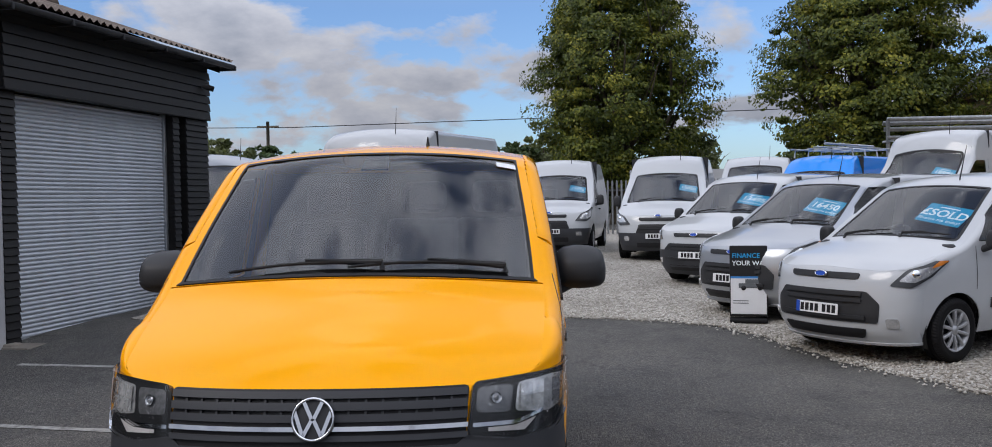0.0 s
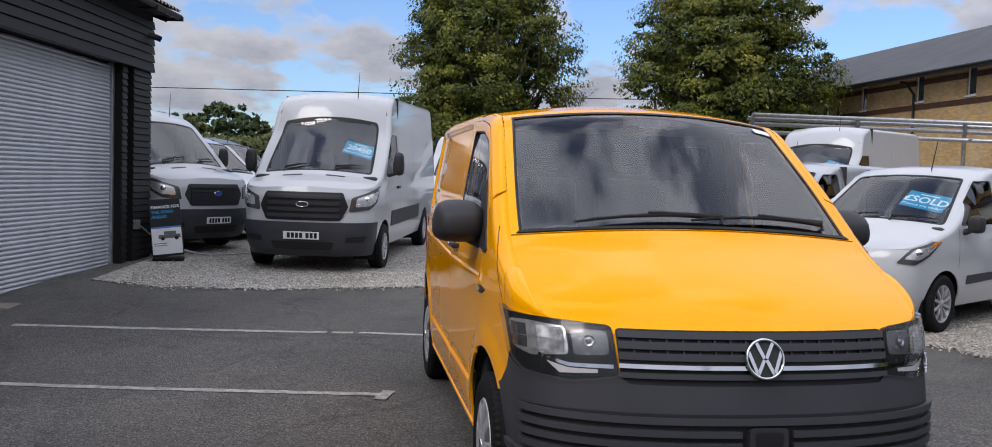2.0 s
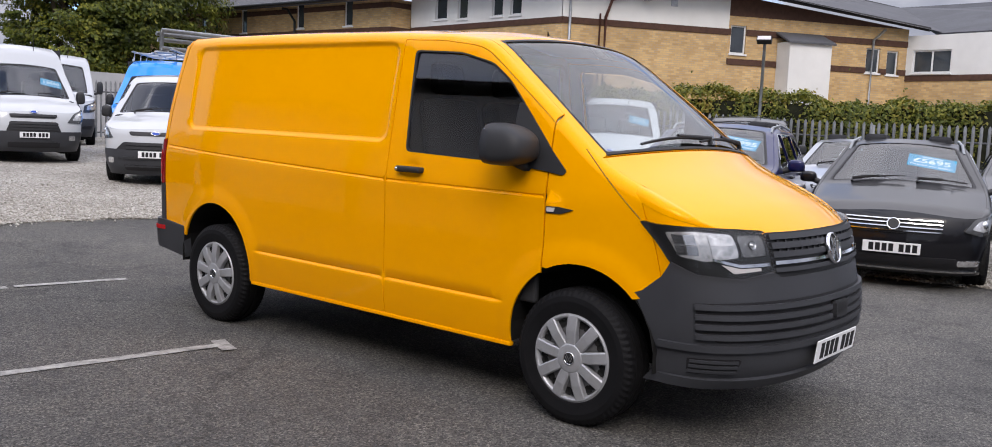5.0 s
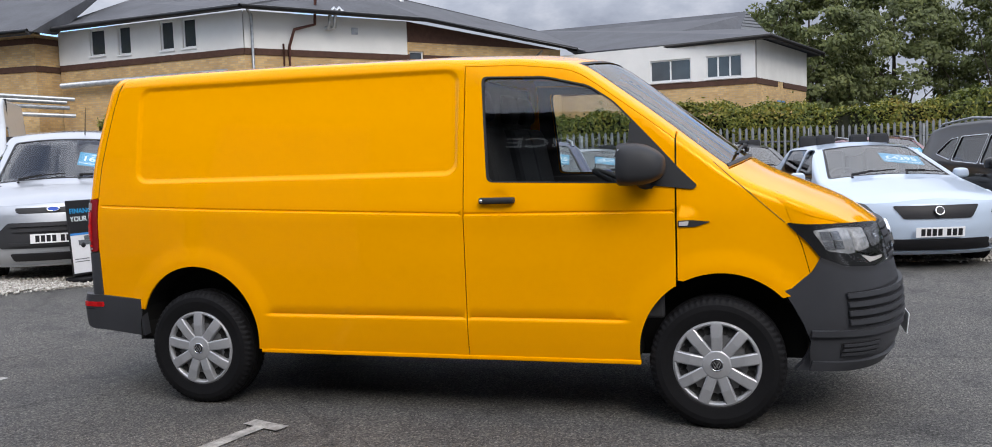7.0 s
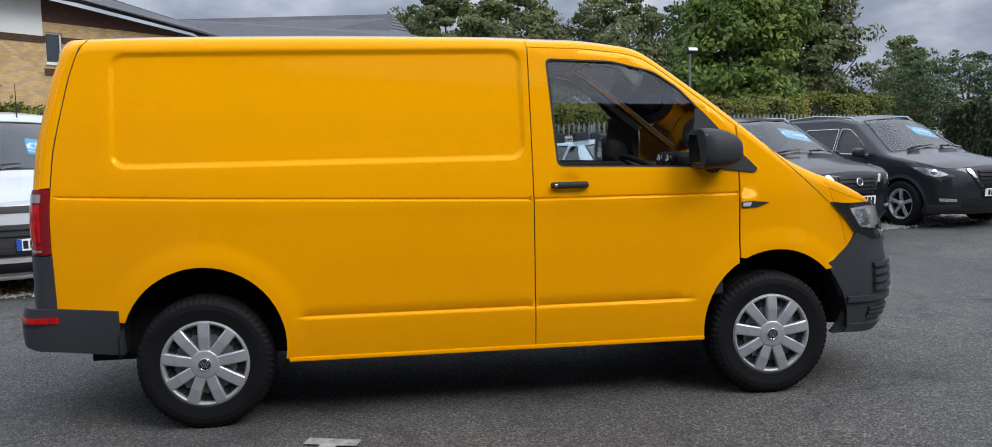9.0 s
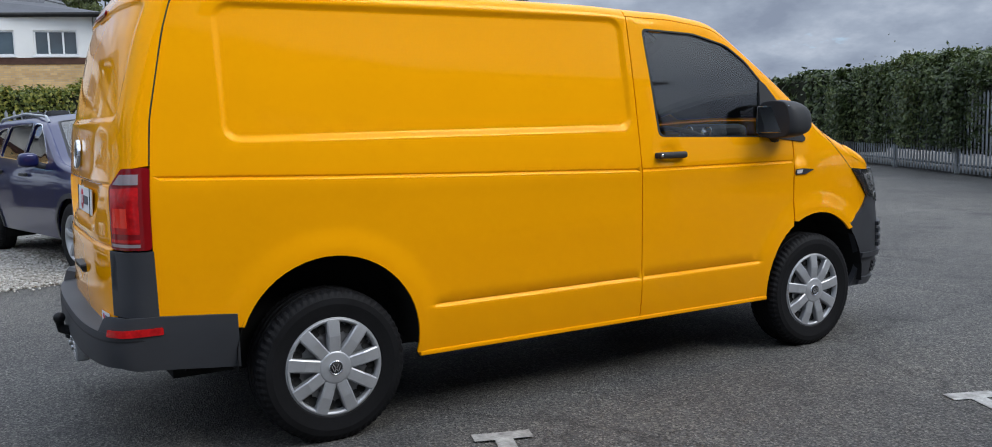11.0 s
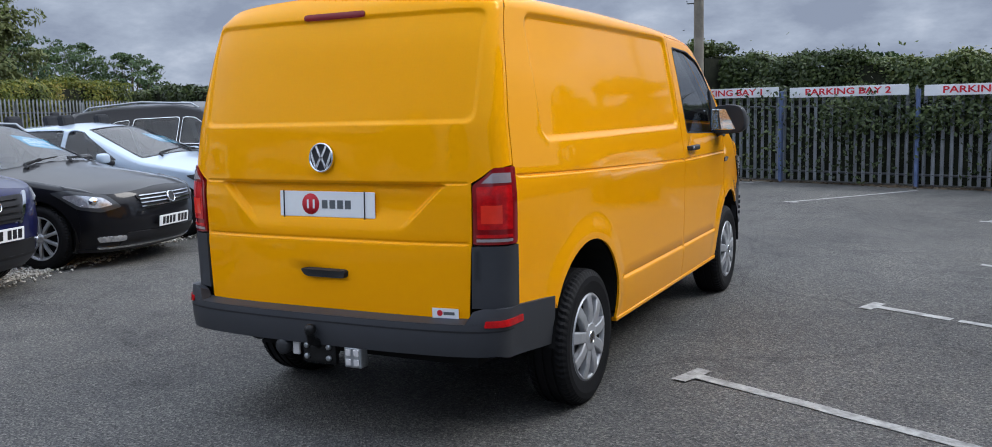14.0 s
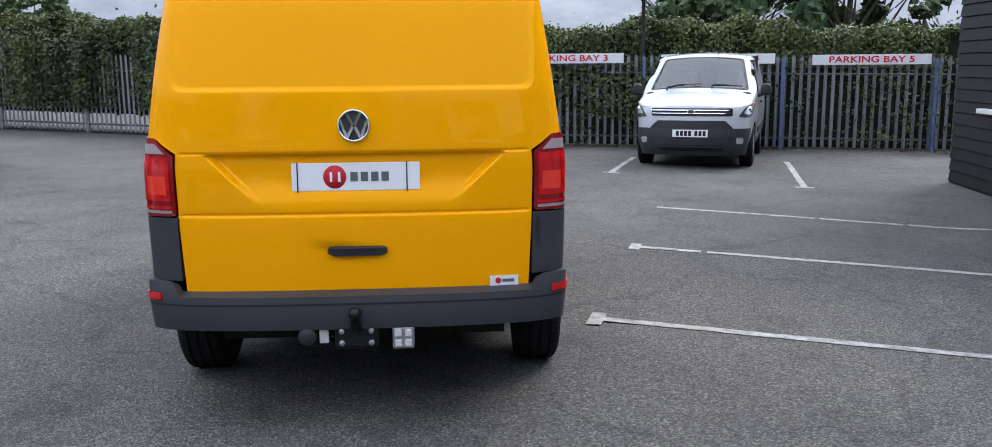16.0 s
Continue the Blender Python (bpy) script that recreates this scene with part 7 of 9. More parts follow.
def grid_sheet(name, xs, ys, zoff):
    X, Y = np.meshgrid(xs, ys)
    Z = ground_z(X, Y) + zoff
    nx = len(xs)
    i, j = np.meshgrid(np.arange(nx - 1), np.arange(len(ys) - 1))
    a = (j * nx + i).ravel()
    return quick_mesh(name, np.c_[X.ravel(), Y.ravel(), Z.ravel()], np.c_[a, a + 1, a + 1 + nx, a + nx], True)


def spread(a, b, n, far):
    return np.concatenate([[-far, -400, -150, -70], np.linspace(a, b, n), [70, 150, 400, far]])


tagged(part("ground", grid_sheet("ground", spread(-36, 36, 145, 1500), spread(-36, 36, 145, 1500), 0.0), ASPHALT), "worn dark asphalt yard", "ground", "", "structure")

# the gravel apron north and east of the yard
GEDGE = [(-4.75, 6.95), (-3.9, 6.35), (-2.5, 6.22), (-1.1, 6.45), (0.3, 6.75), (1.4, 6.60), (2.7, 6.15), (3.35, 5.4), (3.75, 4.0), (4.25, 2.7), (4.75, 1.6), (5.15, 0.4), (5.5, -1.0), (5.95, -2.9), (6.4, -5.3), (7.0, -7.4), (7.8, -9.6), (8.8, -12.0), (10.2, -14.5)]
rg = random.Random(4)
edge = resample(GEDGE, 0.22, False)
edge = [(float(x) + rg.uniform(-0.07, 0.07), float(y) + rg.uniform(-0.07, 0.07)) for x, y in edge]
GPOLY = edge + [(30, -14.5), (30, 34), (-16, 34), (-16, 10.6), (-4.4, 10.6)]
tagged(part("gravel", region("gravel", lambda u, v: np.c_[u, v, ground_z(u, v)], GPOLY, (), 0.8, 0.016, 0.02), GRAVEL), "pale limestone gravel apron", "gravel", "", "structure")


def pebbles(n):
    r = np.random.RandomState(3)
    P = []
    lines = np.array(resample(GEDGE, 0.05, False))
    pick = lines[r.randint(0, len(lines), n)]
    out = np.abs(r.exponential(1.6, n))
    ang = np.where(pick[:, 0] > 3.3, 0.25, 1.45)
    xy = pick + np.c_[np.cos(ang), np.sin(ang)] * (out - 0.10)[:, None] + r.normal(0, 0.10, (n, 2))
    xy = xy[(xy[:, 1] < 17) & (xy[:, 0] > -4.4)]
    n = len(xy)
    s = r.uniform(0.010, 0.024, n)
    octa = np.array([(1, 0, 0), (-1, 0, 0), (0, 1, 0), (0, -1, 0), (0, 0, 1), (0, 0, -1)], float)
    fc = np.array([(0, 2, 4), (2, 1, 4), (1, 3, 4), (3, 0, 4), (2, 0, 5), (1, 2, 5), (3, 1, 5), (0, 3, 5)])
    t = r.uniform(0, 6.28, n)
    V = octa[None] * (s[:, None] * r.uniform(0.6, 1.3, (n, 3)))[:, None, :]
    x = V[..., 0] * np.cos(t)[:, None] - V[..., 1] * np.sin(t)[:, None]
    y = V[..., 0] * np.sin(t)[:, None] + V[..., 1] * np.cos(t)[:, None]
    z = V[..., 2] * 0.7 + (ground_z(xy[:, 0], xy[:, 1]) + 0.016)[:, None] + s[:, None] * 0.3
    V = np.stack([x + xy[:, :1], y + xy[:, 1:], z], -1).reshape(-1, 3)
    F = (fc[None] + (np.arange(n) * 6)[:, None, None]).reshape(-1, 3)
    tagged(part("pebbles", quick_mesh("pebbles", V, F), PEBBLE), "loose pale limestone chippings", "pebbles", "", "stuff")


pebbles(26000)


def marking(name, a, b, w, cap=None, seed=0):
    """A worn painted line on the asphalt from a to b, with a cross bar at b."""
    r = random.Random(seed)
    a, b = Vector(a), Vector(b)
    d = (b - a).normalized()
    nrm = Vector((-d.y, d.x))
    ob = root(name, "worn white painted bay line on the asphalt", "road marking", None, "bay lines", "structure")

    def strip(p, q, wd, nm):
        k = max(2, int((q - p).length / 0.12))
        n2 = Vector((-(q - p).normalized().y, (q - p).normalized().x))
        L = [p + (q - p) * i / k + n2 * (wd / 2 + r.uniform(-0.006, 0.006)) for i in range(k + 1)]
        R = [p + (q - p) * i / k - n2 * (wd / 2 + r.uniform(-0.006, 0.006)) for i in range(k + 1)]
        vs = [(v.x, v.y, float(ground_z(v.x, v.y)) + 0.005) for v in L + R]
        part(nm, raw(nm, vs, [(i + k + 1, i + k + 2, i + 1, i) for i in range(k)]), LINE, ob)

    gaps = [0] + sorted(r.uniform(0.2, 0.9) for _ in range(2 if cap is None else 1)) + [1]
    for i in range(len(gaps) - 1):
        g0 = 0.012 if i else 0
        strip(a + (b - a) * (gaps[i] + g0), a + (b - a) * gaps[i + 1], w, "line_stroke")
    if cap:
        strip(b - nrm * cap / 2 + d * 0.045, b + nrm * cap / 2 + d * 0.045, 0.09, "line_end")


# bays beside the shed: lines run out from the wall to a cross bar
for k, (tx, ty) in enumerate([(-0.58, 3.27), (-1.30, 0.88), (-2.02, -1.36), (-2.71, -3.63)]):
    L = (4.3, 4.3, 4.2, 4.0)[k]
    dy = (0.20, 0.31, 0.31, 0.33)[k]
    marking("bay_line", (tx - math.sqrt(1 - dy * dy) * L, ty + dy * L), (tx, ty), 0.085, 0.26 if k not in (0, 3) else None, k)
# numbered bays along the south fence
for k, (ax, ay, bx, by) in enumerate([(-1.85, -11.7, -0.24, -8.85), (-3.75, -9.6, -2.88, -7.1), (-6.05, -8.55, -5.12, -5.5), (0.95, -12.75, 2.80, -9.88)]):
    marking("bay_line", (ax, ay), (bx, by), 0.085, 0.24, 20 + k)

# ---- black shed ----
SHED = Matrix.Translation((-5.41, 5.28, 0)) @ Matrix.Rotation(radians(-9.6), 4, "Z")   # y runs along the front wall, -x goes into the shed


def boards(parent, y0, y1, z0, z1, x, h=0.155):
    """Shiplap boards, each tilted out at its foot, on one shared mesh."""
    n = int(round((z1 - z0) / h))
    h = (z1 - z0) / n
    vs = [(x, y0, 0), (x + 0.028, y0, 0), (x + 0.008, y0, h - 0.012), (x, y0, h - 0.004), (x, y1, 0), (x + 0.028, y1, 0), (x + 0.008, y1, h - 0.012), (x, y1, h - 0.004)]
    me = raw("board", vs, [(0, 1, 2, 3), (7, 6, 5, 4), (1, 5, 6, 2), (2, 6, 7, 3), (0, 4, 5, 1), (0, 3, 7, 4)])
    for k in range(n):
        part("board", me, CLAD, parent).matrix_basis = Matrix.Translation((0, 0, z0 + k * h))


def shed():
    ob = root("shed", "black timber-clad shed with a grey roller shutter", "building", SHED)
    top = 4.02
    # structure behind the cladding
    part("front_wall", box(-0.22, -0.005, -11.3, -2.6, -0.4, top - 0.1), DARK, ob)
    part("painted_wall", box(-0.22, 0.0, -2.6, -0.27, -0.3, 3.72), GREYWALL, ob, "pale grey painted wall")
    part("back_wall", box(-6.2, -6.0, -11.3, 4.45, -0.4, top - 0.1), DARK, ob)
    part("gable_wall", box(-6.0, -0.22, 4.25, 4.45, -0.4, top - 0.1), DARK, ob)
    part("gable_wall", box(-6.0, -0.22, -11.3, -11.1, -0.4, top - 0.1), DARK, ob)
    boards(ob, -11.3, -2.6, -0.275, 3.76, 0.0)
    # fascia over the shutter
    part("fascia_core", box(-0.22, 0.055, -0.27, 4.46, 3.08, 3.96), DARK, ob)
    boards(ob, -0.27, 4.48, 3.08, 3.86, 0.06, 0.13)
    part("lead_flashing", box(0.0, 0.09, -0.27, 4.48, 3.055, 3.085, 0.006), DARKSTEEL, ob)
    # shutter posts
    for y0, y1 in ((-0.27, -0.02), (3.44, 3.62), (3.78, 4.46)):
        part("door_post", box(-0.30, -0.01 if y0 < 3.7 else 0.02, y0, y1, -0.1, 3.08), DARK, ob)
        boards(ob, y0, y1, 0.0, 3.06, -0.008 if y0 < 3.7 else 0.022, 0.10)
    part("door_post", box(-0.34, -0.14, 3.62, 3.78, -0.1, 3.08), DARK, ob)
    sh_ = new("roller_shutter")
    sh_.parent = ob
    sh_["label"] = "closed grey steel roller shutter"
    prof = [(-0.16 + 0.014 * math.sin(math.pi * t), 0.048 * t) for t in np.linspace(0, 1, 7)] + [(-0.165, 0.052), (-0.165, 0.056)]
    vs = [(x, y, z) for x, z in prof for y in (0.02, 3.40)]
    me = raw("slat", vs, [(2 * i, 2 * i + 1, 2 * i + 3, 2 * i + 2) for i in range(len(prof) - 1)], True)
    for k in range(54):
        part("slat", me, SHUTTER, sh_).matrix_basis = Matrix.Translation((0, 0, 0.03 + 0.056 * k))
    for y in (0.0, 3.40):
        part("guide_rail", box(-0.19, -0.11, y - 0.02, y + 0.045, 0.0, 3.08, 0.008), STEEL, sh_)
    part("bottom_bar", box(-0.18, -0.13, 0.02, 3.40, -0.02, 0.035, 0.006), STEEL, sh_)
    part("threshold", box(-0.6, 0.35, -0.35, 4.5, -0.25, -0.005 + 0.02, 0.02), CONCRETE, ob)
    part("foot_stone", box(-0.05, 0.12, -0.33, -0.12, -0.1, 0.045, 0.03), CONCRETE, ob)
    part("foot_stone", box(-0.08, 0.22, 3.70, 4.2, -0.05, 0.10, 0.05), CONCRETE, ob)
    # roof: two corrugated slopes
    pitch, run = radians(19), 3.4
    n = int(16.0 / 0.0365)
    ys = np.linspace(-11.45, 4.68, n)
    wave = 0.026 * np.cos(ys * 2 * math.pi / 0.146)
    for sgn in (1, -1):
        V, F = [], []
        for t in np.linspace(0, 1, 4):
            x = -2.98 + sgn * (run * (1 - t))
            z = top + 0.04 + math.tan(pitch) * run * t
            V += [(x, y, z + w) for y, w in zip(ys, wave)]
        for r in range(3):
            for i in range(n - 1):
                F.append((r * n + i, r * n + i + 1, (r + 1) * n + i + 1, (r + 1) * n + i))
        part("roof_slope", raw("roof_slope", V, F, True), ROOFSHEET, ob, "weathered brown corrugated cement roof")
    part("ridge_capping", tube("ridge_capping", [(-2.98, -11.45, top + 0.05 + math.tan(pitch) * run), (-2.98, 4.68, top + 0.05 + math.tan(pitch) * run)], 0.09, 8), ROOFSHEET, ob)
    part("roof_end_board", raw("roof_end_board", [(x, y, z + d) for y in (4.46, 4.52) for x, z in ((0.25, top), (-2.98, top + math.tan(pitch) * run), (-6.2, top)) for d in (-0.16, -0.01)], [(0, 2, 3, 1), (2, 4, 5, 3), (6, 7, 9, 8), (8, 9, 11, 10), (1, 3, 9, 7), (3, 5, 11, 9), (0, 6, 8, 2), (2, 8, 10, 4)]), DARK, ob)
    gut = [(0.36 + 0.06 * math.cos(t), top - 0.02 + 0.06 * math.sin(t)) for t in np.linspace(math.pi, 2 * math.pi, 9)]
    gv = [(x, y, z) for x, z in gut for y in (-11.4, 4.74)] + [(x * 0.99 + 0.0, y, z + 0.012) for x, z in gut[::-1] for y in (-11.4, 4.74)]
    part("gutter", raw("gutter", gv, [(2 * i, 2 * i + 1, 2 * i + 3, 2 * i + 2) for i in range(len(gut) * 2 - 1)], True), PLASTIC, ob)
    for y in np.arange(-11.0, 4.8, 1.05):
        part("gutter_bracket", box(0.10, 0.43, y - 0.02, y + 0.02, top - 0.10, top - 0.02, 0.01), PLASTIC, ob)
    part("soffit", box(-0.02, 0.30, -11.4, 4.6, top - 0.07, top - 0.04), DARK, ob)
    # security light, cable bracket, office window and sign
    part("flood_light", tube("flood_light", [(0.05, 4.25, 3.62), (0.14, 4.30, 3.60), (0.22, 4.36, 3.57)], [0.035, 0.05, 0.045], 12), PLASTIC, ob)
    part("cable_bracket", box(0.03, 0.10, 3.80, 3.93, 0.62, 0.76, 0.01), STEEL, ob)
    wn_ = part("office_window", box(0.0, 0.05, -10.05, -9.0, 0.90, 2.0, 0.01), WINWHITE, ob)
    part("window_pane", box(0.048, 0.056, -9.97, -9.08, 0.98, 1.92), DARKPANE, wn_)
    part("window_sill", box(0.0, 0.12, -10.34, -8.8, 0.84, 0.90, 0.01), WINWHITE, wn_)
    sg = part("office_sign", box(0.02, 0.05, -7.6, -3.4, 2.70, 3.22, 0.004), INK, ob, "black board reading SALES OFFICE")
    me = text_mesh("sign_words", "SALES OFFICE", 0.42, 0.004, bold=0.006)
    me.transform(Matrix.Translation((0.054, -5.5, 2.96)) @ Matrix.Rotation(radians(90), 4, "Z") @ Matrix.Rotation(radians(90), 4, "X"))
    part("sign_words", me, WHITEINK, sg)
    return ob


DARKPANE = surface("dark_window_pane", (0.02, 0.024, 0.028), 0.05, vary=0.05, coat=1.0)
shed()
# a sagging cable from the shed post to the parked vans
cp = SHED @ Vector((0.08, 3.87, 0.70))
cab = [Vector(cp).lerp(Vector((-2.2, 10.6, 0.45)), t) + Vector((0, 0, -0.42 * math.sin(math.pi * t ** 0.8))) for t in np.linspace(0, 1, 16)]
for p in cab:
    p.z = max(p.z, float(ground_z(p.x, p.y)) + 0.035)
tagged(part("barrier_cable", tube("barrier_cable", cab, 0.014, 6), STEEL), "steel barrier cable sagging from the shed post", "cable")


# ---- advertising boards ----
def ad_board(P, turn, lean, lines, split, label, tip=0):
    """A board on a rubber foot: black above with words, a picture strip and pale below."""
    w, h = 0.46, 0.92
    ob = root("advertising_board", label, "sign", pose(P[0], P[1], float(ground_z(*P)) + 0.016, 0, 0, turn), "advertising boards")
    part("foot", box(-w * 0.5, w * 0.5, -0.16, 0.16, 0, 0.05, 0.02), RUBBER, ob)
    pn = part("panel", box(-w / 2, w / 2, -0.012, 0.012, 0.03, h, 0.01), INK, ob)
    pn.matrix_basis = pose(0, 0, 0.04, lean, tip)
    part("pale_field", box(-w / 2 + 0.012, w / 2 - 0.012, -0.016, -0.012, 0.06, h * split), SIGNW, pn)
    part("blue_stripe", box(-w / 2 + 0.012, w / 2 - 0.012, -0.017, -0.012, h * split, h * split + 0.025), SKYBLUE, pn)
    z = h - 0.13
    for tx, mt, sz in lines:
        me = text_mesh("words", tx, sz, 0.001, "LEFT", bold=0.001)
        me.transform(Matrix.Translation((-w / 2 + 0.03, -0.0165, z)) @ Matrix.Rotation(radians(90), 4, "X"))
        part("words", me, mt, pn)
        z -= sz * 1.15
    # a small pictured car, as plain shapes
    zc = h * split - 0.06 if split > 0.5 else h * split - 0.10
    part("picture_body", box(-0.12, 0.20, -0.019, -0.012, zc - 0.06, zc + 0.0, 0.006), GREYINK, pn)
    part("picture_cab", box(-0.04, 0.14, -0.019, -0.012, zc + 0.0, zc + 0.05, 0.006), GREYINK, pn)
    for x in (-0.06, 0.14):
        part("picture_wheel", lathe("picture_wheel", [(-0.02, 0.0001), (-0.02, 0.03), (-0.012, 0.03)], 16, "y"), INK, pn).matrix_basis = Matrix.Translation((x, 0, zc - 0.06))
    for k in range(2):
        part("small_print", box(-w / 2 + 0.04, 0.0, -0.018, -0.012, 0.22 - k * 0.03, 0.23 - k * 0.03), GREYINK, pn)
    return ob


BLUEINK = surface("bright_blue_print", (0.02, 0.32, 0.65), 0.5, vary=0.03)
ad_board((-4.22, 9.05), 8, -12, [("FINANCE FOR", WHITEINK, 0.066), ("THE ROAD", BLUEINK, 0.066), ("AHEAD.", BLUEINK, 0.066)], 0.50, "black and white advertising board leaning on a rubber foot", -6)
ad_board((3.50, 6.02), -12, -4, [("FINANCE", BLUEINK, 0.082), ("YOUR WAY", WHITEINK, 0.082)], 0.55, "black and white advertising board on a rubber foot")


# ---- fences ----
def palisade(name, a, b, h, posts, label, spacing=0.150, post_mat=None, back=-1):
    a, b = Vector(a), Vector(b)
    d = (b - a).normalized()
    nrm = Vector((-d.y, d.x))
    ob = root(name, label, "fence", None, "", "structure")
    L = (b - a).length
    vs = []
    for z, w in ((0.0, 0.033), (h - 0.06, 0.033), (h, 0.004)):
        vs += [(-w, -0.004, z), (-w * 0.35, 0.014, z), (w * 0.35, 0.014, z), (w, -0.004, z)]
    me = raw("pale", vs, [(r * 4 + i, r * 4 + i + 1, r * 4 + i + 5, r * 4 + i + 4) for r in range(2) for i in range(3)])
    turn = math.atan2(d.y, d.x)
    for k in range(int(L / spacing)):
        p = a + d * (k + 0.5) * spacing
        part("pale", me, PALING, ob).matrix_basis = Matrix.Translation((p.x, p.y, float(ground_z(p.x, p.y)) + 0.05)) @ Matrix.Rotation(turn, 4, "Z")
    for z in (0.22, h - 0.32):
        k = int(L / 2) + 1
        pts = [a + d * L * i / k for i in range(k + 1)]
        part("rail", tube("rail", [(p.x + nrm.x * 0.03 * back, p.y + nrm.y * 0.03 * back, float(ground_z(p.x, p.y)) + z) for p in pts], 0.024, 4), RAILM, ob)
    for q in posts:
        p = a + d * q
        z = float(ground_z(p.x, p.y))
        o = part("post", box(-0.03, 0.03, -0.05, 0.05, -0.2, h - 0.02, 0.006), post_mat or STEEL, ob)
        o.matrix_basis = Matrix.Translation((p.x - nrm.x * 0.06, p.y - nrm.y * 0.06, z)) @ Matrix.Rotation(turn, 4, "Z")
    return ob


SF0, SF1 = Vector((2.7, -13.40)), Vector((-12.5, -10.30))
sd = (SF1 - SF0).normalized()
palisade("palisade_fence", SF0, SF1, 1.78, [2.12, 4.62, 7.28, 9.92, 12.72, 15.2], "galvanised steel palisade fence with blue posts", post_mat=BLUEPOST, back=1)
palisade("palisade_fence", (2.7, -13.40), (14.0, -19.6), 1.78, [0.3, 3.2, 6.0, 9.0, 12.0], "galvanised steel palisade fence under ivy")
NE0, NE1 = Vector((13.3, 14.2)), Vector((21.6, -16.0))
palisade("palisade_fence", NE1, NE0, 1.80, [k * 2.75 for k in range(12)], "galvanised steel palisade fence in front of a hedge", spacing=0.155)
palisade("palisade_fence", (13.3, 14.2), (16.0, 24.5), 1.9, [0, 2.7, 5.4, 8.1], "galvanised steel palisade fence", spacing=0.16)
palisade("palisade_fence", (16.0, 25.5), (-2.0, 27.5), 1.9, [k * 2.75 for k in range(7)], "galvanised steel palisade fence at the back of the yard", spacing=0.16)
bw = root("board_wall", "pale grey concrete wall behind the back fence", "wall", None, "", "structure")
part("wall_panel", box(4.5, 15.5, 28.6, 28.8, 0, 2.65), GREYWALL, bw)


def bay_sign(s0, text):
    """A white board with red words on the fence; s0: metres along the south fence."""
    p = SF0 + sd * (s0 + 1.08)
    turn = math.atan2(-sd.y, -sd.x)
    # the face looks north, at the yard
    ob = root("bay_sign", "white board with red letters reading " + text, "sign", Matrix.Translation((p.x, p.y, float(ground_z(p.x, p.y)) + 1.74)) @ Matrix.Rotation(turn + math.pi, 4, "Z") @ Matrix.Translation((0, -0.09, 0)), "bay signs")
    part("board", box(-1.08, 1.08, -0.006, 0.006, -0.095, 0.095, 0.003), SIGNW, ob)
    me = text_mesh("sign_words", text, 0.165, 0.002, bold=0.003, stretch=1.34)
    me.transform(Matrix.Translation((0, -0.009, 0)) @ Matrix.Rotation(radians(90), 4, "X"))
    part("sign_words", me, REDINK, ob)


for k, s0 in enumerate((-0.08, 2.30, 4.72, 7.60, 10.45)):
    bay_sign(s0, "PARKING BAY %d" % (k + 1))

# ---- poles and lamps ----
tp = root("telegraph_pole", "weathered wooden telegraph pole", "pole", Matrix.Translation((2.25, -12.9, -0.15)))
part("mast", tube("mast", [(0, 0, -0.3), (0.0, 0, 4), (0.05, 0, 8.5)], [0.105, 0.095, 0.08], 14), TIMBER, tp)
for k in range(4):
    part("step_iron", tube("step_iron", [(0, 0, 3.6 + 0.4 * k), ((-1) ** k * 0.24, 0, 3.6 + 0.4 * k), ((-1) ** k * 0.24, 0, 3.66 + 0.4 * k)], 0.012, 6), DARKSTEEL, tp)
part("notice_plate", box(-0.05, 0.05, 0.098, 0.105, 1.9, 2.2, 0.003), SIGNW, tp)


def lamp_post(P, h, turn, label):
    ob = root("lamp_post", label, "lamp post", pose(P[0], P[1], float(ground_z(*P)), 0, 0, turn), "lamp posts")
    part("mast", tube("mast", [(0, 0, -0.2), (0, 0, h)], [0.045, 0.035], 10), STEEL, ob)
    hd = part("lamp_head", box(-0.17, 0.17, -0.10, 0.06, -0.07, 0.07, 0.02), PLASTIC, ob)
    hd.matrix_basis = pose(0, -0.08, h, -35)
    part("lamp_glass", box(-0.15, 0.15, -0.108, -0.10, -0.055, 0.055, 0.004), CLEARLENS, hd)


lamp_post((16.2, 5.1), 3.6, -75, "slim steel post with a floodlight behind the hedge")
lamp_post((19.9, -8.6), 3.7, -75, "slim steel post with a floodlight behind the hedge")
lp = root("slim_post", "slim dark steel post beside the fence", "post", Matrix.Translation((-4.45, -12.15, -0.3)))
part("mast", tube("mast", [(0, 0, 0), (0, 0, 5.5)], [0.04, 0.035], 8), DARKSTEEL, lp)

# ---- overhead wires and distant line ----
wr = root("overhead_wire", "thin overhead wire across the sky", "wire")
part("strand", tube("strand", [(-60, 78, 9.0), (-20, 74, 8.2), (20, 70, 8.6), (60, 66, 9.4)], 0.035, 4), INK, wr)
dp = root("telegraph_pole", "distant wooden pole with a cross arm", "pole", Matrix.Translation((-21.0, 70, 0)))
part("mast", tube("mast", [(0, 0, 0), (0, 0, 8.4)], 0.14, 8), TIMBER, dp)
part("cross_arm", box(-0.9, 0.9, -0.06, 0.06, 7.9, 8.05), TIMBER, dp)


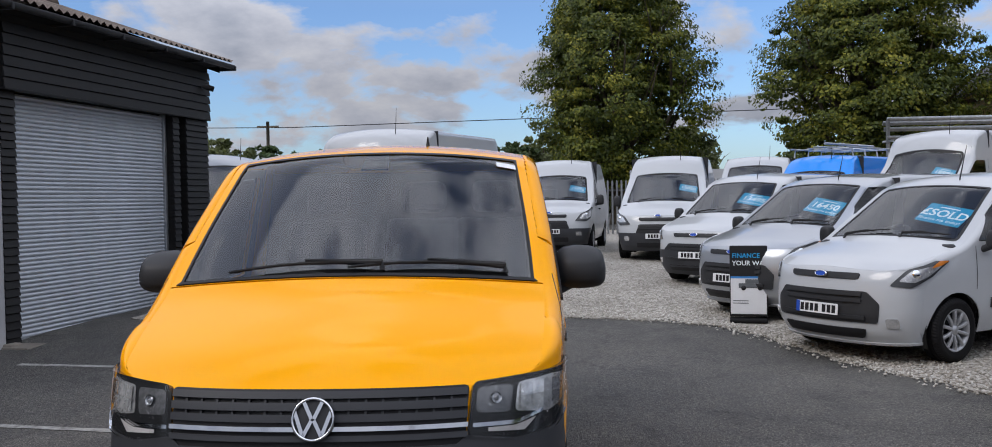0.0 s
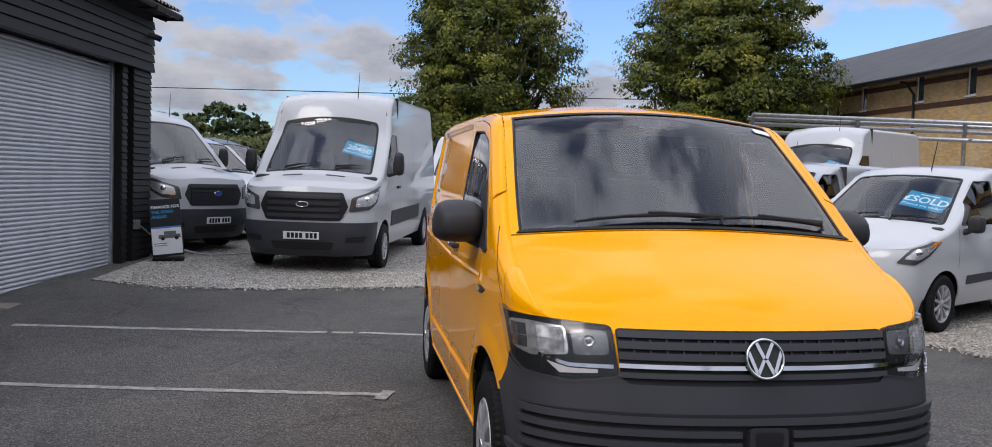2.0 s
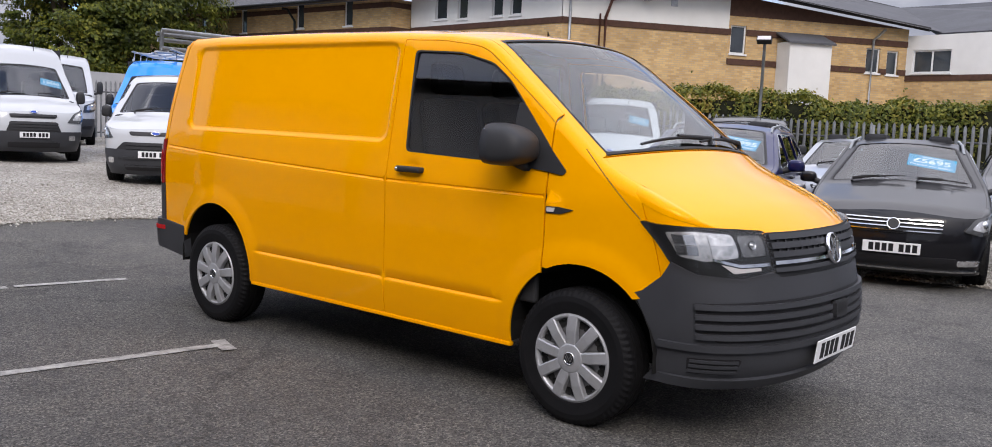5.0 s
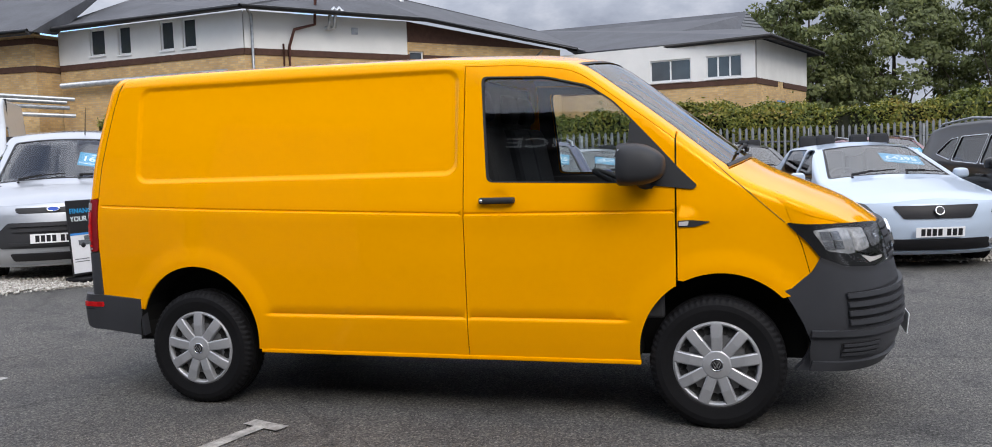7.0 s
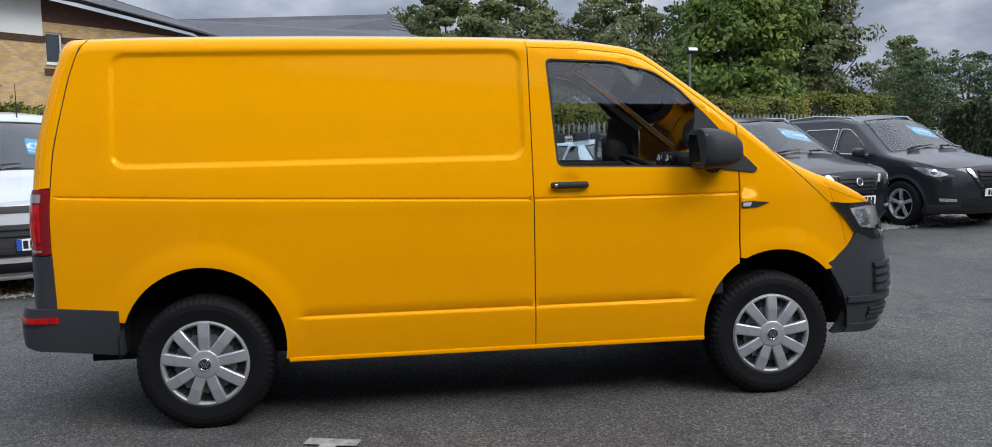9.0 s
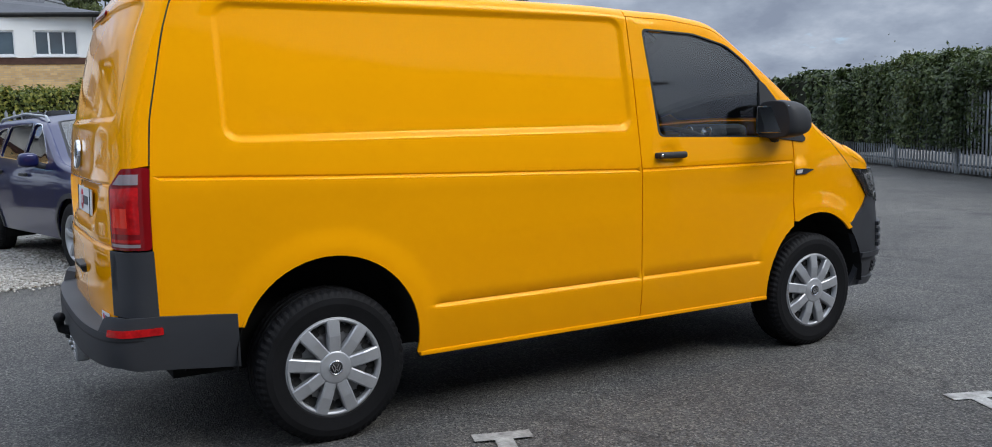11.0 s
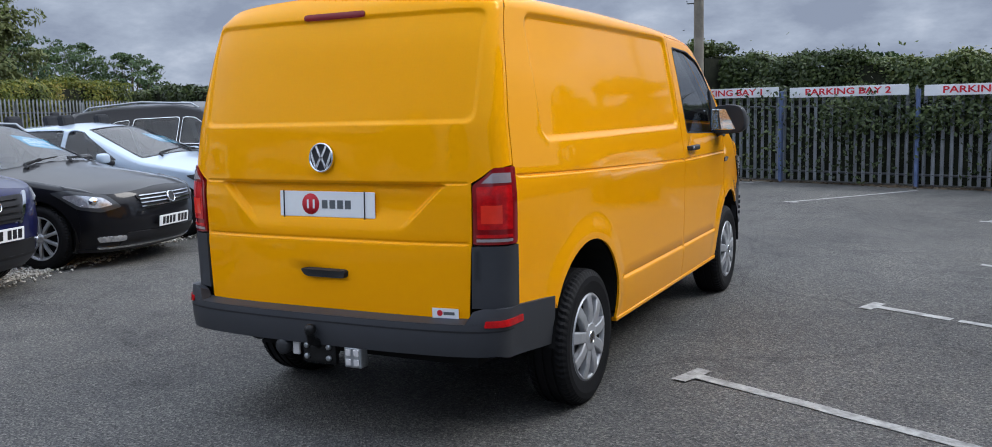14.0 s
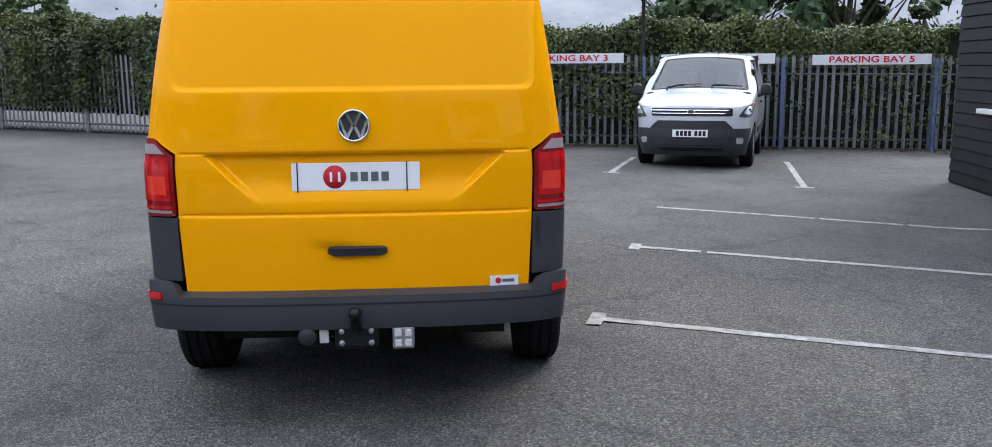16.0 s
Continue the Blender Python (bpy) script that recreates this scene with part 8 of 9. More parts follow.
# ---- brick building beyond the hedge ----
def wall_mesh(name, L, z0, z1, openings, depth=0.3):
    """An upright wall along x from 0 to L, facing -y, with openings (x0, x1, z0, z1) cut through; brick courses follow its uv."""
    xs = sorted({0.0, L, *[o[0] for o in openings], *[o[1] for o in openings]})
    zs_ = sorted({z0, z1, *[o[2] for o in openings], *[o[3] for o in openings]})
    bm = bmesh.new()
    uv = bm.loops.layers.uv.new("uv")

    def quad(ps, uvs):
        f = bm.faces.new([bm.verts.new(p) for p in ps])
        for l, c in zip(f.loops, uvs):
            l[uv].uv = c
    for i in range(len(xs) - 1):
        for j in range(len(zs_) - 1):
            a, b, c, d = xs[i], xs[i + 1], zs_[j], zs_[j + 1]
            if any(o[0] - 1e-4 <= a and b <= o[1] + 1e-4 and o[2] - 1e-4 <= c and d <= o[3] + 1e-4 for o in openings):
                continue
            q = [(a, c), (b, c), (b, d), (a, d)]
            quad([(x, 0, z) for x, z in q], q)
            quad([(x, depth, z) for x, z in q[::-1]], q)
    for o in openings:
        a, b, c, d = o
        for p, q in (((a, c), (b, c)), ((b, c), (b, d)), ((b, d), (a, d)), ((a, d), (a, c))):
            quad([(p[0], 0, p[1]), (p[0], depth, p[1]), (q[0], depth, q[1]), (q[0], 0, q[1])], [(0, p[1]), (depth, p[1]), (depth, q[1]), (0, q[1])])
    return bm


def window(parent, m, w, h, lights=1, blue=False):
    ob = new("window")
    ob.parent = parent
    ob.matrix_basis = m
    f = 0.055
    fm = SKYBLUE if blue else WINWHITE
    for nm, bx in (("frame_side", (0, f, 0, h)), ("frame_side", (w - f, w, 0, h)), ("frame_head", (f, w - f, h - f, h)), ("frame_foot", (f, w - f, 0, f))):
        part(nm, box(bx[0], bx[1], 0.06, 0.13, bx[2], bx[3], 0.006, 1), fm, ob)
    for k in range(1, lights):
        part("mullion", box(w * k / lights - 0.03, w * k / lights + 0.03, 0.06, 0.13, f, h - f, 0.006, 1), fm, ob)
    for k in range(lights):
        part("pane", box(w * k / lights + 0.03, w * (k + 1) / lights - 0.03, 0.09, 0.10, f, h - f), PANE, ob)
    part("window_sill", box(-0.05, w + 0.05, -0.06, 0.10, -0.06, 0.0, 0.01), fm, ob)
    part("room_dark", box(0.02, w - 0.02, 0.28, 0.29, 0, h), TRIM, ob)


PANE = surface("office_window_glass", (0.05, 0.06, 0.07), 0.04, vary=0.2, scale=1.5, coat=1.0)


def facade(parent, a, b, z0, z1, zb, wins, upper=None, name="wall", bands=True):
    """A wall from a to b (plan), brick with two brown bands; upper: the height from which it is white render."""
    a, b = Vector(a), Vector(b)
    L = (b - a).length
    m = Matrix.Translation((a.x, a.y, 0)) @ Matrix.Rotation(math.atan2((b - a).y, (b - a).x), 4, "Z")
    ops = [(w[0], w[0] + w[1], w[2], w[2] + w[3]) for w in wins]
    if upper:
        o = part(name, wall_mesh(name, L, z0, upper, [q for q in ops if q[3] <= upper]), BRICK, parent)
        o.matrix_basis = m
        o = part("white_wall", wall_mesh("white_wall", L, upper, z1, [q for q in ops if q[2] >= upper]), RENDER, parent)
        o.matrix_basis = m @ Matrix.Translation((0, -0.03, 0))
    else:
        o = part(name, wall_mesh(name, L, z0, z1, ops), BRICK, parent)
        o.matrix_basis = m
    for zz in (zb if bands else ()):
        segs, x = [], 0.0
        for q in sorted(ops):
            if q[2] < zz + 0.2 and q[3] > zz:
                segs.append((x, q[0])); x = q[1]
        segs.append((x, L))
        for s0, s1 in segs:
            part("brick_band", box(s0, s1, -0.035, 0.05, zz, zz + 0.22, 0.004, 1), BROWNBRICK, parent).matrix_basis = m
    for w in wins:
        window(parent, m @ Matrix.Translation((w[0], -0.03 if upper and w[2] >= upper else 0, w[2])), w[1], w[3], w[4] if len(w) > 4 else 1, len(w) > 5)
    return m


def slope(parent, pts, th=0.14):
    """A roof plane from its corners, with thickness."""
    vs = [Vector(p) for p in pts]
    n = (vs[1] - vs[0]).cross(vs[2] - vs[0]).normalized()
    if n.z < 0:
        n = -n
    k = len(vs)
    allv = vs + [v - n * th for v in vs]
    part("roof", raw("roof", allv, [tuple(range(k)), tuple(range(k, 2 * k))[::-1]] + [(i, i + k, (i + 1) % k + k, (i + 1) % k) for i in range(k)]), SLATE, parent, "grey slate roof")


def brick_building():
    ob = root("brick_building", "yellow brick building with white upper walls and slate roofs", "building")
    C0, C1, IN, E0, E1 = (21.65, 14.86), (26.7, 11.08), (32.7, 6.55), (30.6, -1.4), (38.2, -3.5)
    Wb = (22.9, 23.4)
    zt = 6.45
    # west face, white above brick, with four narrow windows
    L = math.dist(Wb, C0)
    facade(ob, Wb, C0, -0.5, zt, (5.0,), [(1.6, 0.75, 5.45, 0.95), (3.0, 0.6, 5.4, 1.0), (5.0, 0.6, 5.4, 1.0), (6.0, 0.6, 5.4, 1.0)][:4], 5.22)
    # far wing to the north, plain brick with narrow windows
    N0 = (22.3, 44.0)
    facade(ob, N0, (21.9, 23.6), -0.5, 6.3, (4.95, 5.95), [(20.4 - 2.9, 0.55, 5.28, 1.15), (20.4 - 6.2, 0.55, 5.28, 1.15), (20.4 - 10.5, 0.5, 5.2, 1.1), (20.4 - 14.0, 0.5, 5.2, 1.1)])
    facade(ob, (21.9, 23.6), (23.2, 23.45), -0.5, 6.3, (4.95, 5.95), [])
    # south-west face: white oriel part, then brick
    facade(ob, C0, C1, -0.5, zt, (5.0,), [], 5.22)
    facade(ob, C1, IN, -0.5, 5.7, (3.95, 5.02), [(0.10, 0.62, 4.35, 1.02), (2.5, 0.5, 4.10, 0.95), (5.75, 0.6, 3.98, 0.93), (6.65, 0.5, 3.95, 0.90)])
    facade(ob, IN, E0, -0.5, 5.45, (3.75,), [(0.25, 1.5, 4.05, 0.85, 2), (4.0, 1.7, 4.05, 0.85, 2), (6.3, 1.4, 4.05, 0.85, 3)], 3.97)
    facade(ob, E0, E1, -0.5, 5.45, (3.75,), [(3.0, 0.9, 3.2, 1.9, 2, True)], 3.97)
    hd_ = part("wall", raw("wall", [(x, y, z) for y in (0.0, 0.3) for x, z in ((0.0, 5.69), (math.dist(C1, IN), 5.69), (0.0, 6.46))], [(0, 1, 2), (5, 4, 3), (0, 3, 4, 1), (1, 4, 5, 2), (2, 5, 3, 0)]), BROWNBRICK, ob)
    hd_.matrix_basis = Matrix.Translation((*C1, 0)) @ Matrix.Rotation(math.atan2(IN[1] - C1[1], IN[0] - C1[0]), 4, "Z")
    # white porch on the brick part, a vent, pipes
    m = Matrix.Translation((*C1, 0)) @ Matrix.Rotation(math.atan2(IN[1] - C1[1], IN[0] - C1[0]), 4, "Z")
    po = part("porch", box(2.0, 3.7, -0.9, 0.0, 2.6, 4.85, 0.02), RENDER, ob)
    po.matrix_basis = m
    part("porch_roof", raw("porch_roof", [(1.9, -1.0, 4.85), (3.8, -1.0, 4.85), (3.8, 0, 5.25), (1.9, 0, 5.25), (1.9, -1.0, 4.78), (3.8, -1.0, 4.78), (3.8, 0, 5.18), (1.9, 0, 5.18)], [(0, 1, 2, 3), (7, 6, 5, 4), (0, 4, 5, 1), (1, 5, 6, 2), (3, 7, 4, 0)]), SLATE, po)
    mA = Matrix.Translation((*C0, 0)) @ Matrix.Rotation(math.atan2(C1[1] - C0[1], C1[0] - C0[0]), 4, "Z")
    for pth, rad, mt in (([(1.55, -0.12, 2.0), (1.55, -0.12, 5.3), (1.75, -0.15, 5.9), (2.5, -0.2, 6.1), (2.6, -0.2, 7.6)], 0.055, BROWNPIPE), ([(0.25, -0.1, 2.0), (0.25, -0.1, 6.3), (0.0, -0.2, 6.6)], 0.05, STEEL),
                         ([(1.35, -0.1, 2.0), (1.35, -0.1, 5.4)], 0.035, BROWNPIPE), ([(3.1, -0.15, 6.0), (3.1, -0.5, 6.0), (3.1, -0.6, 6.5), (3.25, -0.6, 6.65), (3.4, -0.6, 6.5)], 0.07, STEEL), ([(2.95, -0.15, 6.0), (2.95, -0.4, 6.0), (2.95, -0.5, 6.5), (3.1, -0.5, 6.65), (3.25, -0.5, 6.5)], 0.07, STEEL)):
        part("pipe", tube("pipe", pth, rad, 8), mt, ob).matrix_basis = mA
    part("vent_grille", box(4.0, 4.25, -0.06, 0.02, 5.85, 6.1, 0.01), STEEL, ob).matrix_basis = mA
    part("downpipe", tube("downpipe", [(5.95, -0.1, 2.0), (5.95, -0.1, 5.2), (6.3, -0.3, 5.6)], 0.05, 8), STEEL, ob).matrix_basis = m
    mW = Matrix.Translation((*Wb, 0)) @ Matrix.Rotation(math.atan2(C0[1] - Wb[1], C0[0] - Wb[0]), 4, "Z")
    part("pipe", tube("pipe", [(0.3, -0.25, 4.45), (L - 0.6, -0.25, 4.45), (L - 0.5, -0.25, 4.4), (L - 0.5, -0.25, 2.6)], 0.11, 10), STEEL, ob).matrix_basis = mW
    mN = Matrix.Translation((*N0, 0)) @ Matrix.Rotation(math.atan2(23.6 - 44.0, 21.9 - 22.3), 4, "Z")
    for x in (8.0, 14.2):
        part("downpipe", tube("downpipe", [(x, -0.1, 2.0), (x, -0.1, 5.6), (x - 0.2, -0.35, 6.1), (x - 0.5, -0.4, 6.15)], 0.055, 8), DARKSTEEL, ob).matrix_basis = mN
    # roofs
    slope(ob, [(21.2, 44.5, 6.25), (21.0, 23.0, 6.25), (26.5, 23.5, 9.0), (26.5, 44.5, 9.0)])
    slope(ob, [(21.0, 23.0, 6.25), (22.4, 23.2, 6.3), (26.5, 23.5, 9.0)])
    part("gutter", tube("gutter", [(21.15, 44.5, 6.25), (20.95, 23.0, 6.25)], 0.09, 8), DARKSTEEL, ob)
    slope(ob, [(22.3, 23.6, 6.5), (20.9, 14.5, 6.5), (27.0, 13.4, 7.95), (27.5, 23.6, 8.4)])
    slope(ob, [(20.9, 14.5, 6.5), (26.6, 10.3, 6.5), (33.2, 5.6, 5.65), (43.0, 10.0, 7.95), (27.0, 13.4, 7.95)])
    slope(ob, [(33.2, 5.6, 5.6), (30.0, -1.9, 5.45), (39.9, -0.65, 6.95), (41.46, -0.87, 7.96), (43.0, 10.0, 7.95)])
    slope(ob, [(30.0, -1.9, 5.45), (38.4, -4.2, 5.45), (41.6, -1.8, 6.95), (39.9, -0.65, 6.95)])
    slope(ob, [(38.4, -4.2, 5.45), (48.0, 6.0, 5.45), (43.0, 10.0, 7.95), (41.46, -0.87, 7.96), (41.6, -1.8, 6.95)])
    gb = part("gablet", raw("gablet", [(39.9, -0.65, 6.95), (41.6, -1.8, 6.95), (41.46, -0.87, 7.96)], [(0, 1, 2)]), GREYINK, ob)
    for k in range(1, 6):
        u = k / 6
        a, b = Vector((39.9, -0.65, 6.95)).lerp(Vector((41.46, -0.87, 7.96)), u), Vector((41.6, -1.8, 6.95)).lerp(Vector((41.46, -0.87, 7.96)), u)
        part("louvre", tube("louvre", [a, b], 0.03, 4), SLATE, gb)
    for pts in ([(20.85, 14.45, 6.45), (26.6, 10.25, 6.45), (33.0, 5.9, 5.72)], [(33.2, 6.2, 5.42), (29.95, -1.95, 5.42), (38.4, -4.25, 5.42)], [(22.2, 23.7, 6.45), (20.85, 14.45, 6.45)]):
        part("gutter", tube("gutter", pts, 0.085, 8), DARKSTEEL, ob)
    part("flue", tube("flue", [(29.5, 12.4, 7.0), (29.5, 12.4, 8.9)], 0.16, 10), STEEL, ob)


BROWNPIPE = surface("brown_painted_pipe", (0.09, 0.035, 0.025), 0.5, vary=0.15)
brick_building()
# pipe bridge in front of the building
pb = root("pipe_bridge", "galvanised pipes on steel stands", "pipework")
for dy, z in ((0.0, 4.05), (0.25, 3.75), (0.0, 3.45), (0.35, 3.95)):
    part("pipe", tube("pipe", [(12.4, 24.7 + dy, z), (22.2, 22.3 + dy, z - 0.15)], 0.075, 10), STEEL, pb)
for x in (12.5, 16.0, 19.5):
    y = 24.7 - (x - 12.4) * 0.245
    part("stand", tube("stand", [(x, y + 0.2, 0.0), (x, y + 0.2, 4.05)], 0.07, 8), STEEL, pb)
    part("cross_bar", tube("cross_bar", [(x, y - 0.2, 3.35), (x, y + 0.6, 3.35)], 0.04, 6), STEEL, pb)


# ---- leaves, hedges and trees ----
def leaf_mesh(name, P, N, size, r, long=1.5):
    """Folded four-cornered leaves at P, facing N."""
    n = len(P)
    N = N / (np.linalg.norm(N, axis=1, keepdims=True) + 1e-9)
    a = np.cross(N, r.normal(size=(n, 3)))
    a /= np.linalg.norm(a, axis=1, keepdims=True) + 1e-9
    b = np.cross(N, a)
    s = size * r.uniform(0.6, 1.35, (n, 1))
    tip, foot = P + a * s * 0.5 * long, P - a * s * 0.5 * long
    l, q = P + b * s * 0.42 - N * s * 0.14, P - b * s * 0.42 - N * s * 0.14
    V = np.stack([foot, q, tip, l], 1).reshape(-1, 3)
    i = np.arange(n)[:, None] * 4
    F = np.concatenate([i + [0, 1, 2], i + [0, 2, 3]], 1).reshape(-1, 3)
    return quick_mesh(name, V, F)


def hedge(name, a, b, z0, z1, depth, n, mat, size, label, seed, front=1, wild=0.25, dense=True):
    """A clipped hedge from a to b; front: the side (of the left normal) that faces the yard."""
    r = np.random.RandomState(seed)
    a, b = np.array(a, float), np.array(b, float)
    d = (b - a) / np.linalg.norm(b - a)
    nn = np.array((-d[1], d[0])) * front
    L = np.linalg.norm(b - a)
    kind = r.uniform(size=n)
    s = r.uniform(0, L, n)
    bulge = 0.16 * np.sin(s * 1.3 + seed) + 0.12 * np.sin(s * 3.1 + 2 * seed) + 0.08 * np.sin(s * 7.7)
    top = z1 + 0.10 * np.sin(s * 0.9) + 0.07 * np.sin(s * 2.7 + seed) + 0.05 * np.sin(s * 6.1)
    face = kind < 0.62
    t = np.where(face, bulge + r.normal(0, 0.10, n), -r.uniform(0, depth, n))
    z = np.where(face, z0 + (top - z0) * r.beta(1.3, 1.0, n), top + r.normal(0, 0.06, n))
    stray = r.uniform(size=n) < 0.0008
    z = np.where(stray, top + np.abs(r.normal(0, wild, n)), z)
    P = np.c_[a[0] + d[0] * s + nn[0] * t, a[1] + d[1] * s + nn[1] * t, z]
    P[:, 2] += ground_z(P[:, 0], P[:, 1])
    N = np.where(face[:, None], np.c_[nn[0] * np.ones(n), nn[1] * np.ones(n), 0.35 * np.ones(n)], np.array((0, 0, 1.0))) + r.normal(0, 0.55, (n, 3))
    ob = root(name, label, "hedge")
    part("foliage", leaf_mesh("foliage", P, N, size, r), mat, ob)
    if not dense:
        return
    # near-black blocks behind the leaves: the hedge's inner shade as plain colour
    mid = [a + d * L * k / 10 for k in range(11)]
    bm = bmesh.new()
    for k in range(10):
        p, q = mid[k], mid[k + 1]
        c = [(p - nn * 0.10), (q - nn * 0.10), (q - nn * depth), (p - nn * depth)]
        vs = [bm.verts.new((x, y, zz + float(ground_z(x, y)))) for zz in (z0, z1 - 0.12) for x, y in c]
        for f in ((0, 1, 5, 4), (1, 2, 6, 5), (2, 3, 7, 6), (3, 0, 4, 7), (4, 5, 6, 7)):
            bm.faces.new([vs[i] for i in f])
    part("core", bm, HEDGESHADE, ob)


HEDGESHADE = surface("dark_hedge_inside", (0.018, 0.020, 0.010), 0.95, vary=0.5, scale=6, fine=30, bump=0.8)
d_ = (NE1 - NE0).normalized()
nb = Vector((-d_.y, d_.x)) * 0.45
hedge("hedge", (NE0.x + nb.x, NE0.y + nb.y), (NE1.x + nb.x, NE1.y + nb.y), 0.15, 2.30, 1.0, 88000, HEDGE1, 0.064, "clipped hornbeam hedge with yellowing leaves", 5, -1)
hedge("hedge", (SF0.x - sd.y * -0.42, SF0.y - sd.x * -0.42 - 0.84), (SF1.x, SF1.y - 0.55), 0.9, 2.38, 1.2, 75000, IVYLIT, 0.062, "tall ivy-covered hedge behind the fence", 6, -1)
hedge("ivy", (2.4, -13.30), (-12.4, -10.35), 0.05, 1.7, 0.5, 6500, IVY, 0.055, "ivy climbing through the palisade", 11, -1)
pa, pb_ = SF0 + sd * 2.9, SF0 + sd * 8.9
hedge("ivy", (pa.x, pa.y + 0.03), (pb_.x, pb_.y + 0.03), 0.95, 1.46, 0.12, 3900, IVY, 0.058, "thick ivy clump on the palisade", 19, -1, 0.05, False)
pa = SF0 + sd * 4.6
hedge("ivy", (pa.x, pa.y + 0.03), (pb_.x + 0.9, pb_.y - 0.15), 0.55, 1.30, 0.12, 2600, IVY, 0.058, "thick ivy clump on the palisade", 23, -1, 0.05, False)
hedge("hedge", (2.4, -13.7), (14.5, -20.3), 0.45, 2.62, 1.2, 55000, IVYLIT, 0.07, "tall ivy-covered hedge over the fence", 7, 1)
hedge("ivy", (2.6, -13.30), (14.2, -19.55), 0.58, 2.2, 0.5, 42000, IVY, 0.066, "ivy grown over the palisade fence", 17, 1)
hedge("hedge", (14.0, -20.0), (34.0, -26.0), 0.2, 2.5, 1.5, 12000, IVY, 0.13, "tall dark hedge at the far end of the yard", 8, 1)
hedge("hedge", (-2.0, 28.0), (-30.0, 31.0), 0.2, 2.4, 1.5, 12000, LEAF2, 0.13, "overgrown hedge behind the parked vans", 9, 1, 0.6)


def litter(n):
    """Dead leaves and chippings swept against the foot of the south fence."""
    r = np.random.RandomState(15)
    s = r.uniform(0.2, 15.2, n)
    t = 0.02 + np.abs(r.normal(0, 0.10, n)) * (1 + 0.6 * np.sin(s * 1.7))
    x, y = SF0.x + sd.x * s - sd.y * -t, SF0.y + sd.y * s + sd.x * -t
    P = np.c_[x, y, ground_z(x, y) + 0.008 + r.uniform(0, 0.012, n)]
    tagged(part("leaf_litter", leaf_mesh("leaf_litter", P, np.c_[r.normal(0, 0.35, (n, 2)), np.ones(n)], 0.045, r), LITTER), "dead brown leaves along the foot of the fence", "leaf litter", "", "stuff")


LITTER = island_mat("dead_leaf", [(0.0, (0.035, 0.025, 0.016)), (0.5, (0.12, 0.085, 0.05)), (1.0, (0.30, 0.25, 0.18))], 0.8)
litter(5000)


def tree(name, P, h, w, shape, n, size, mat, label, seed, trunk=0.22, base=0.12, limbs=9, spray=False):
    """A tree with a tapered trunk, limbs and a crown of leaf clumps. shape(t): the crown's half width at height t from 0 to 1."""
    r = np.random.RandomState(seed)
    ob = root(name, label, "tree", Matrix.Translation((P[0], P[1], float(ground_z(np.clip(P[0], -30, 30), np.clip(P[1], -30, 30))))))
    V, F = [], []

    def add(path, rad, sides):
        vs, fs = tube_data(path, rad, sides, False)
        b = len(V)
        V.extend(vs)
        F.extend(tuple(i + b for i in f) for f in fs)

    lean = r.normal(0, 0.02, 2) * h
    add([(0, 0, -0.3), (0, 0, 0.5), (lean[0] * 0.4, lean[1] * 0.4, h * 0.45), (lean[0], lean[1], h * 0.85)], [trunk * 1.4, trunk, trunk * 0.6, 0.03], 10)
    tips = []
    for k in range(limbs):
        t0 = r.uniform(0.06, 0.40)
        ang = 2 * math.pi * k / limbs + r.uniform(-0.4, 0.4)
        t1 = min(0.95, t0 + r.uniform(0.25, 0.55))
        rr = w * shape(t1) * r.uniform(0.55, 0.95)
        s0 = Vector((0, 0, h * t0))
        e = Vector((math.cos(ang) * rr, math.sin(ang) * rr, h * t1))
        mid = s0.lerp(e, 0.5) + Vector((math.cos(ang) * rr * 0.15, math.sin(ang) * rr * 0.15, -0.03 * h))
        add([s0, mid, e], [trunk * 0.45, trunk * 0.28, 0.02], 6)
        for q in range(3):
            m0 = s0.lerp(e, r.uniform(0.3, 0.8))
            a2 = ang + r.uniform(-1.2, 1.2)
            add([m0, m0 + Vector((math.cos(a2) * rr * 0.4, math.sin(a2) * rr * 0.4, h * 0.12))], [trunk * 0.14, 0.012], 5)
    part("trunk", raw("trunk", V, F, True), BARK, ob)
    m = max(150, n // (150 if spray else 110))
    t = np.clip(base + (1 - base) * r.beta(1.15, 1.1, m), 0, 1)
    ang = r.uniform(0, 2 * math.pi, m)
    k = np.sqrt(r.uniform(0.30 if spray else 0.12, 1.0, m))
    sh_ = np.array([shape(x) for x in t]) * (1 + 0.16 * np.sin(3 * ang + seed) + 0.12 * np.sin(5 * ang + 9 * t))
    C = np.c_[np.cos(ang) * w * sh_ * k * 0.88, np.sin(ang) * w * sh_ * k * 0.88, t * h * 0.97]
    cr = r.uniform(0.05, 0.095, m) * h * (0.5 + 0.6 * sh_)
    if spray:
        gap = np.sin(2.3 * C[:, 0] + seed) * np.sin(1.9 * C[:, 1] - seed) + np.sin(1.35 * C[:, 2] + 1.7 * C[:, 0] + seed)
        cr = cr * np.where(gap > 0.75, 0.25, 0.62) * r.uniform(0.6, 1.35, m)
    idx = r.randint(0, m, n)
    off = r.normal(size=(n, 3))
    off /= np.linalg.norm(off, axis=1, keepdims=True)
    off *= (r.uniform(0.25, 1.0, (n, 1)) ** 0.5) * cr[idx][:, None]
    off[:, 2] = off[:, 2] * 0.5 + (0.35 * (np.hypot(off[:, 0], off[:, 1]) - 0.3 * cr[idx]) if spray else 0)
    P_ = C[idx] + off
    N = off * 0.8 + np.c_[C[idx][:, :2] * 0.25, 0.5 * np.ones(n)] + r.normal(0, 0.5, (n, 3))
    part("crown", leaf_mesh("crown", P_, N, size, r), mat, ob)
    return ob


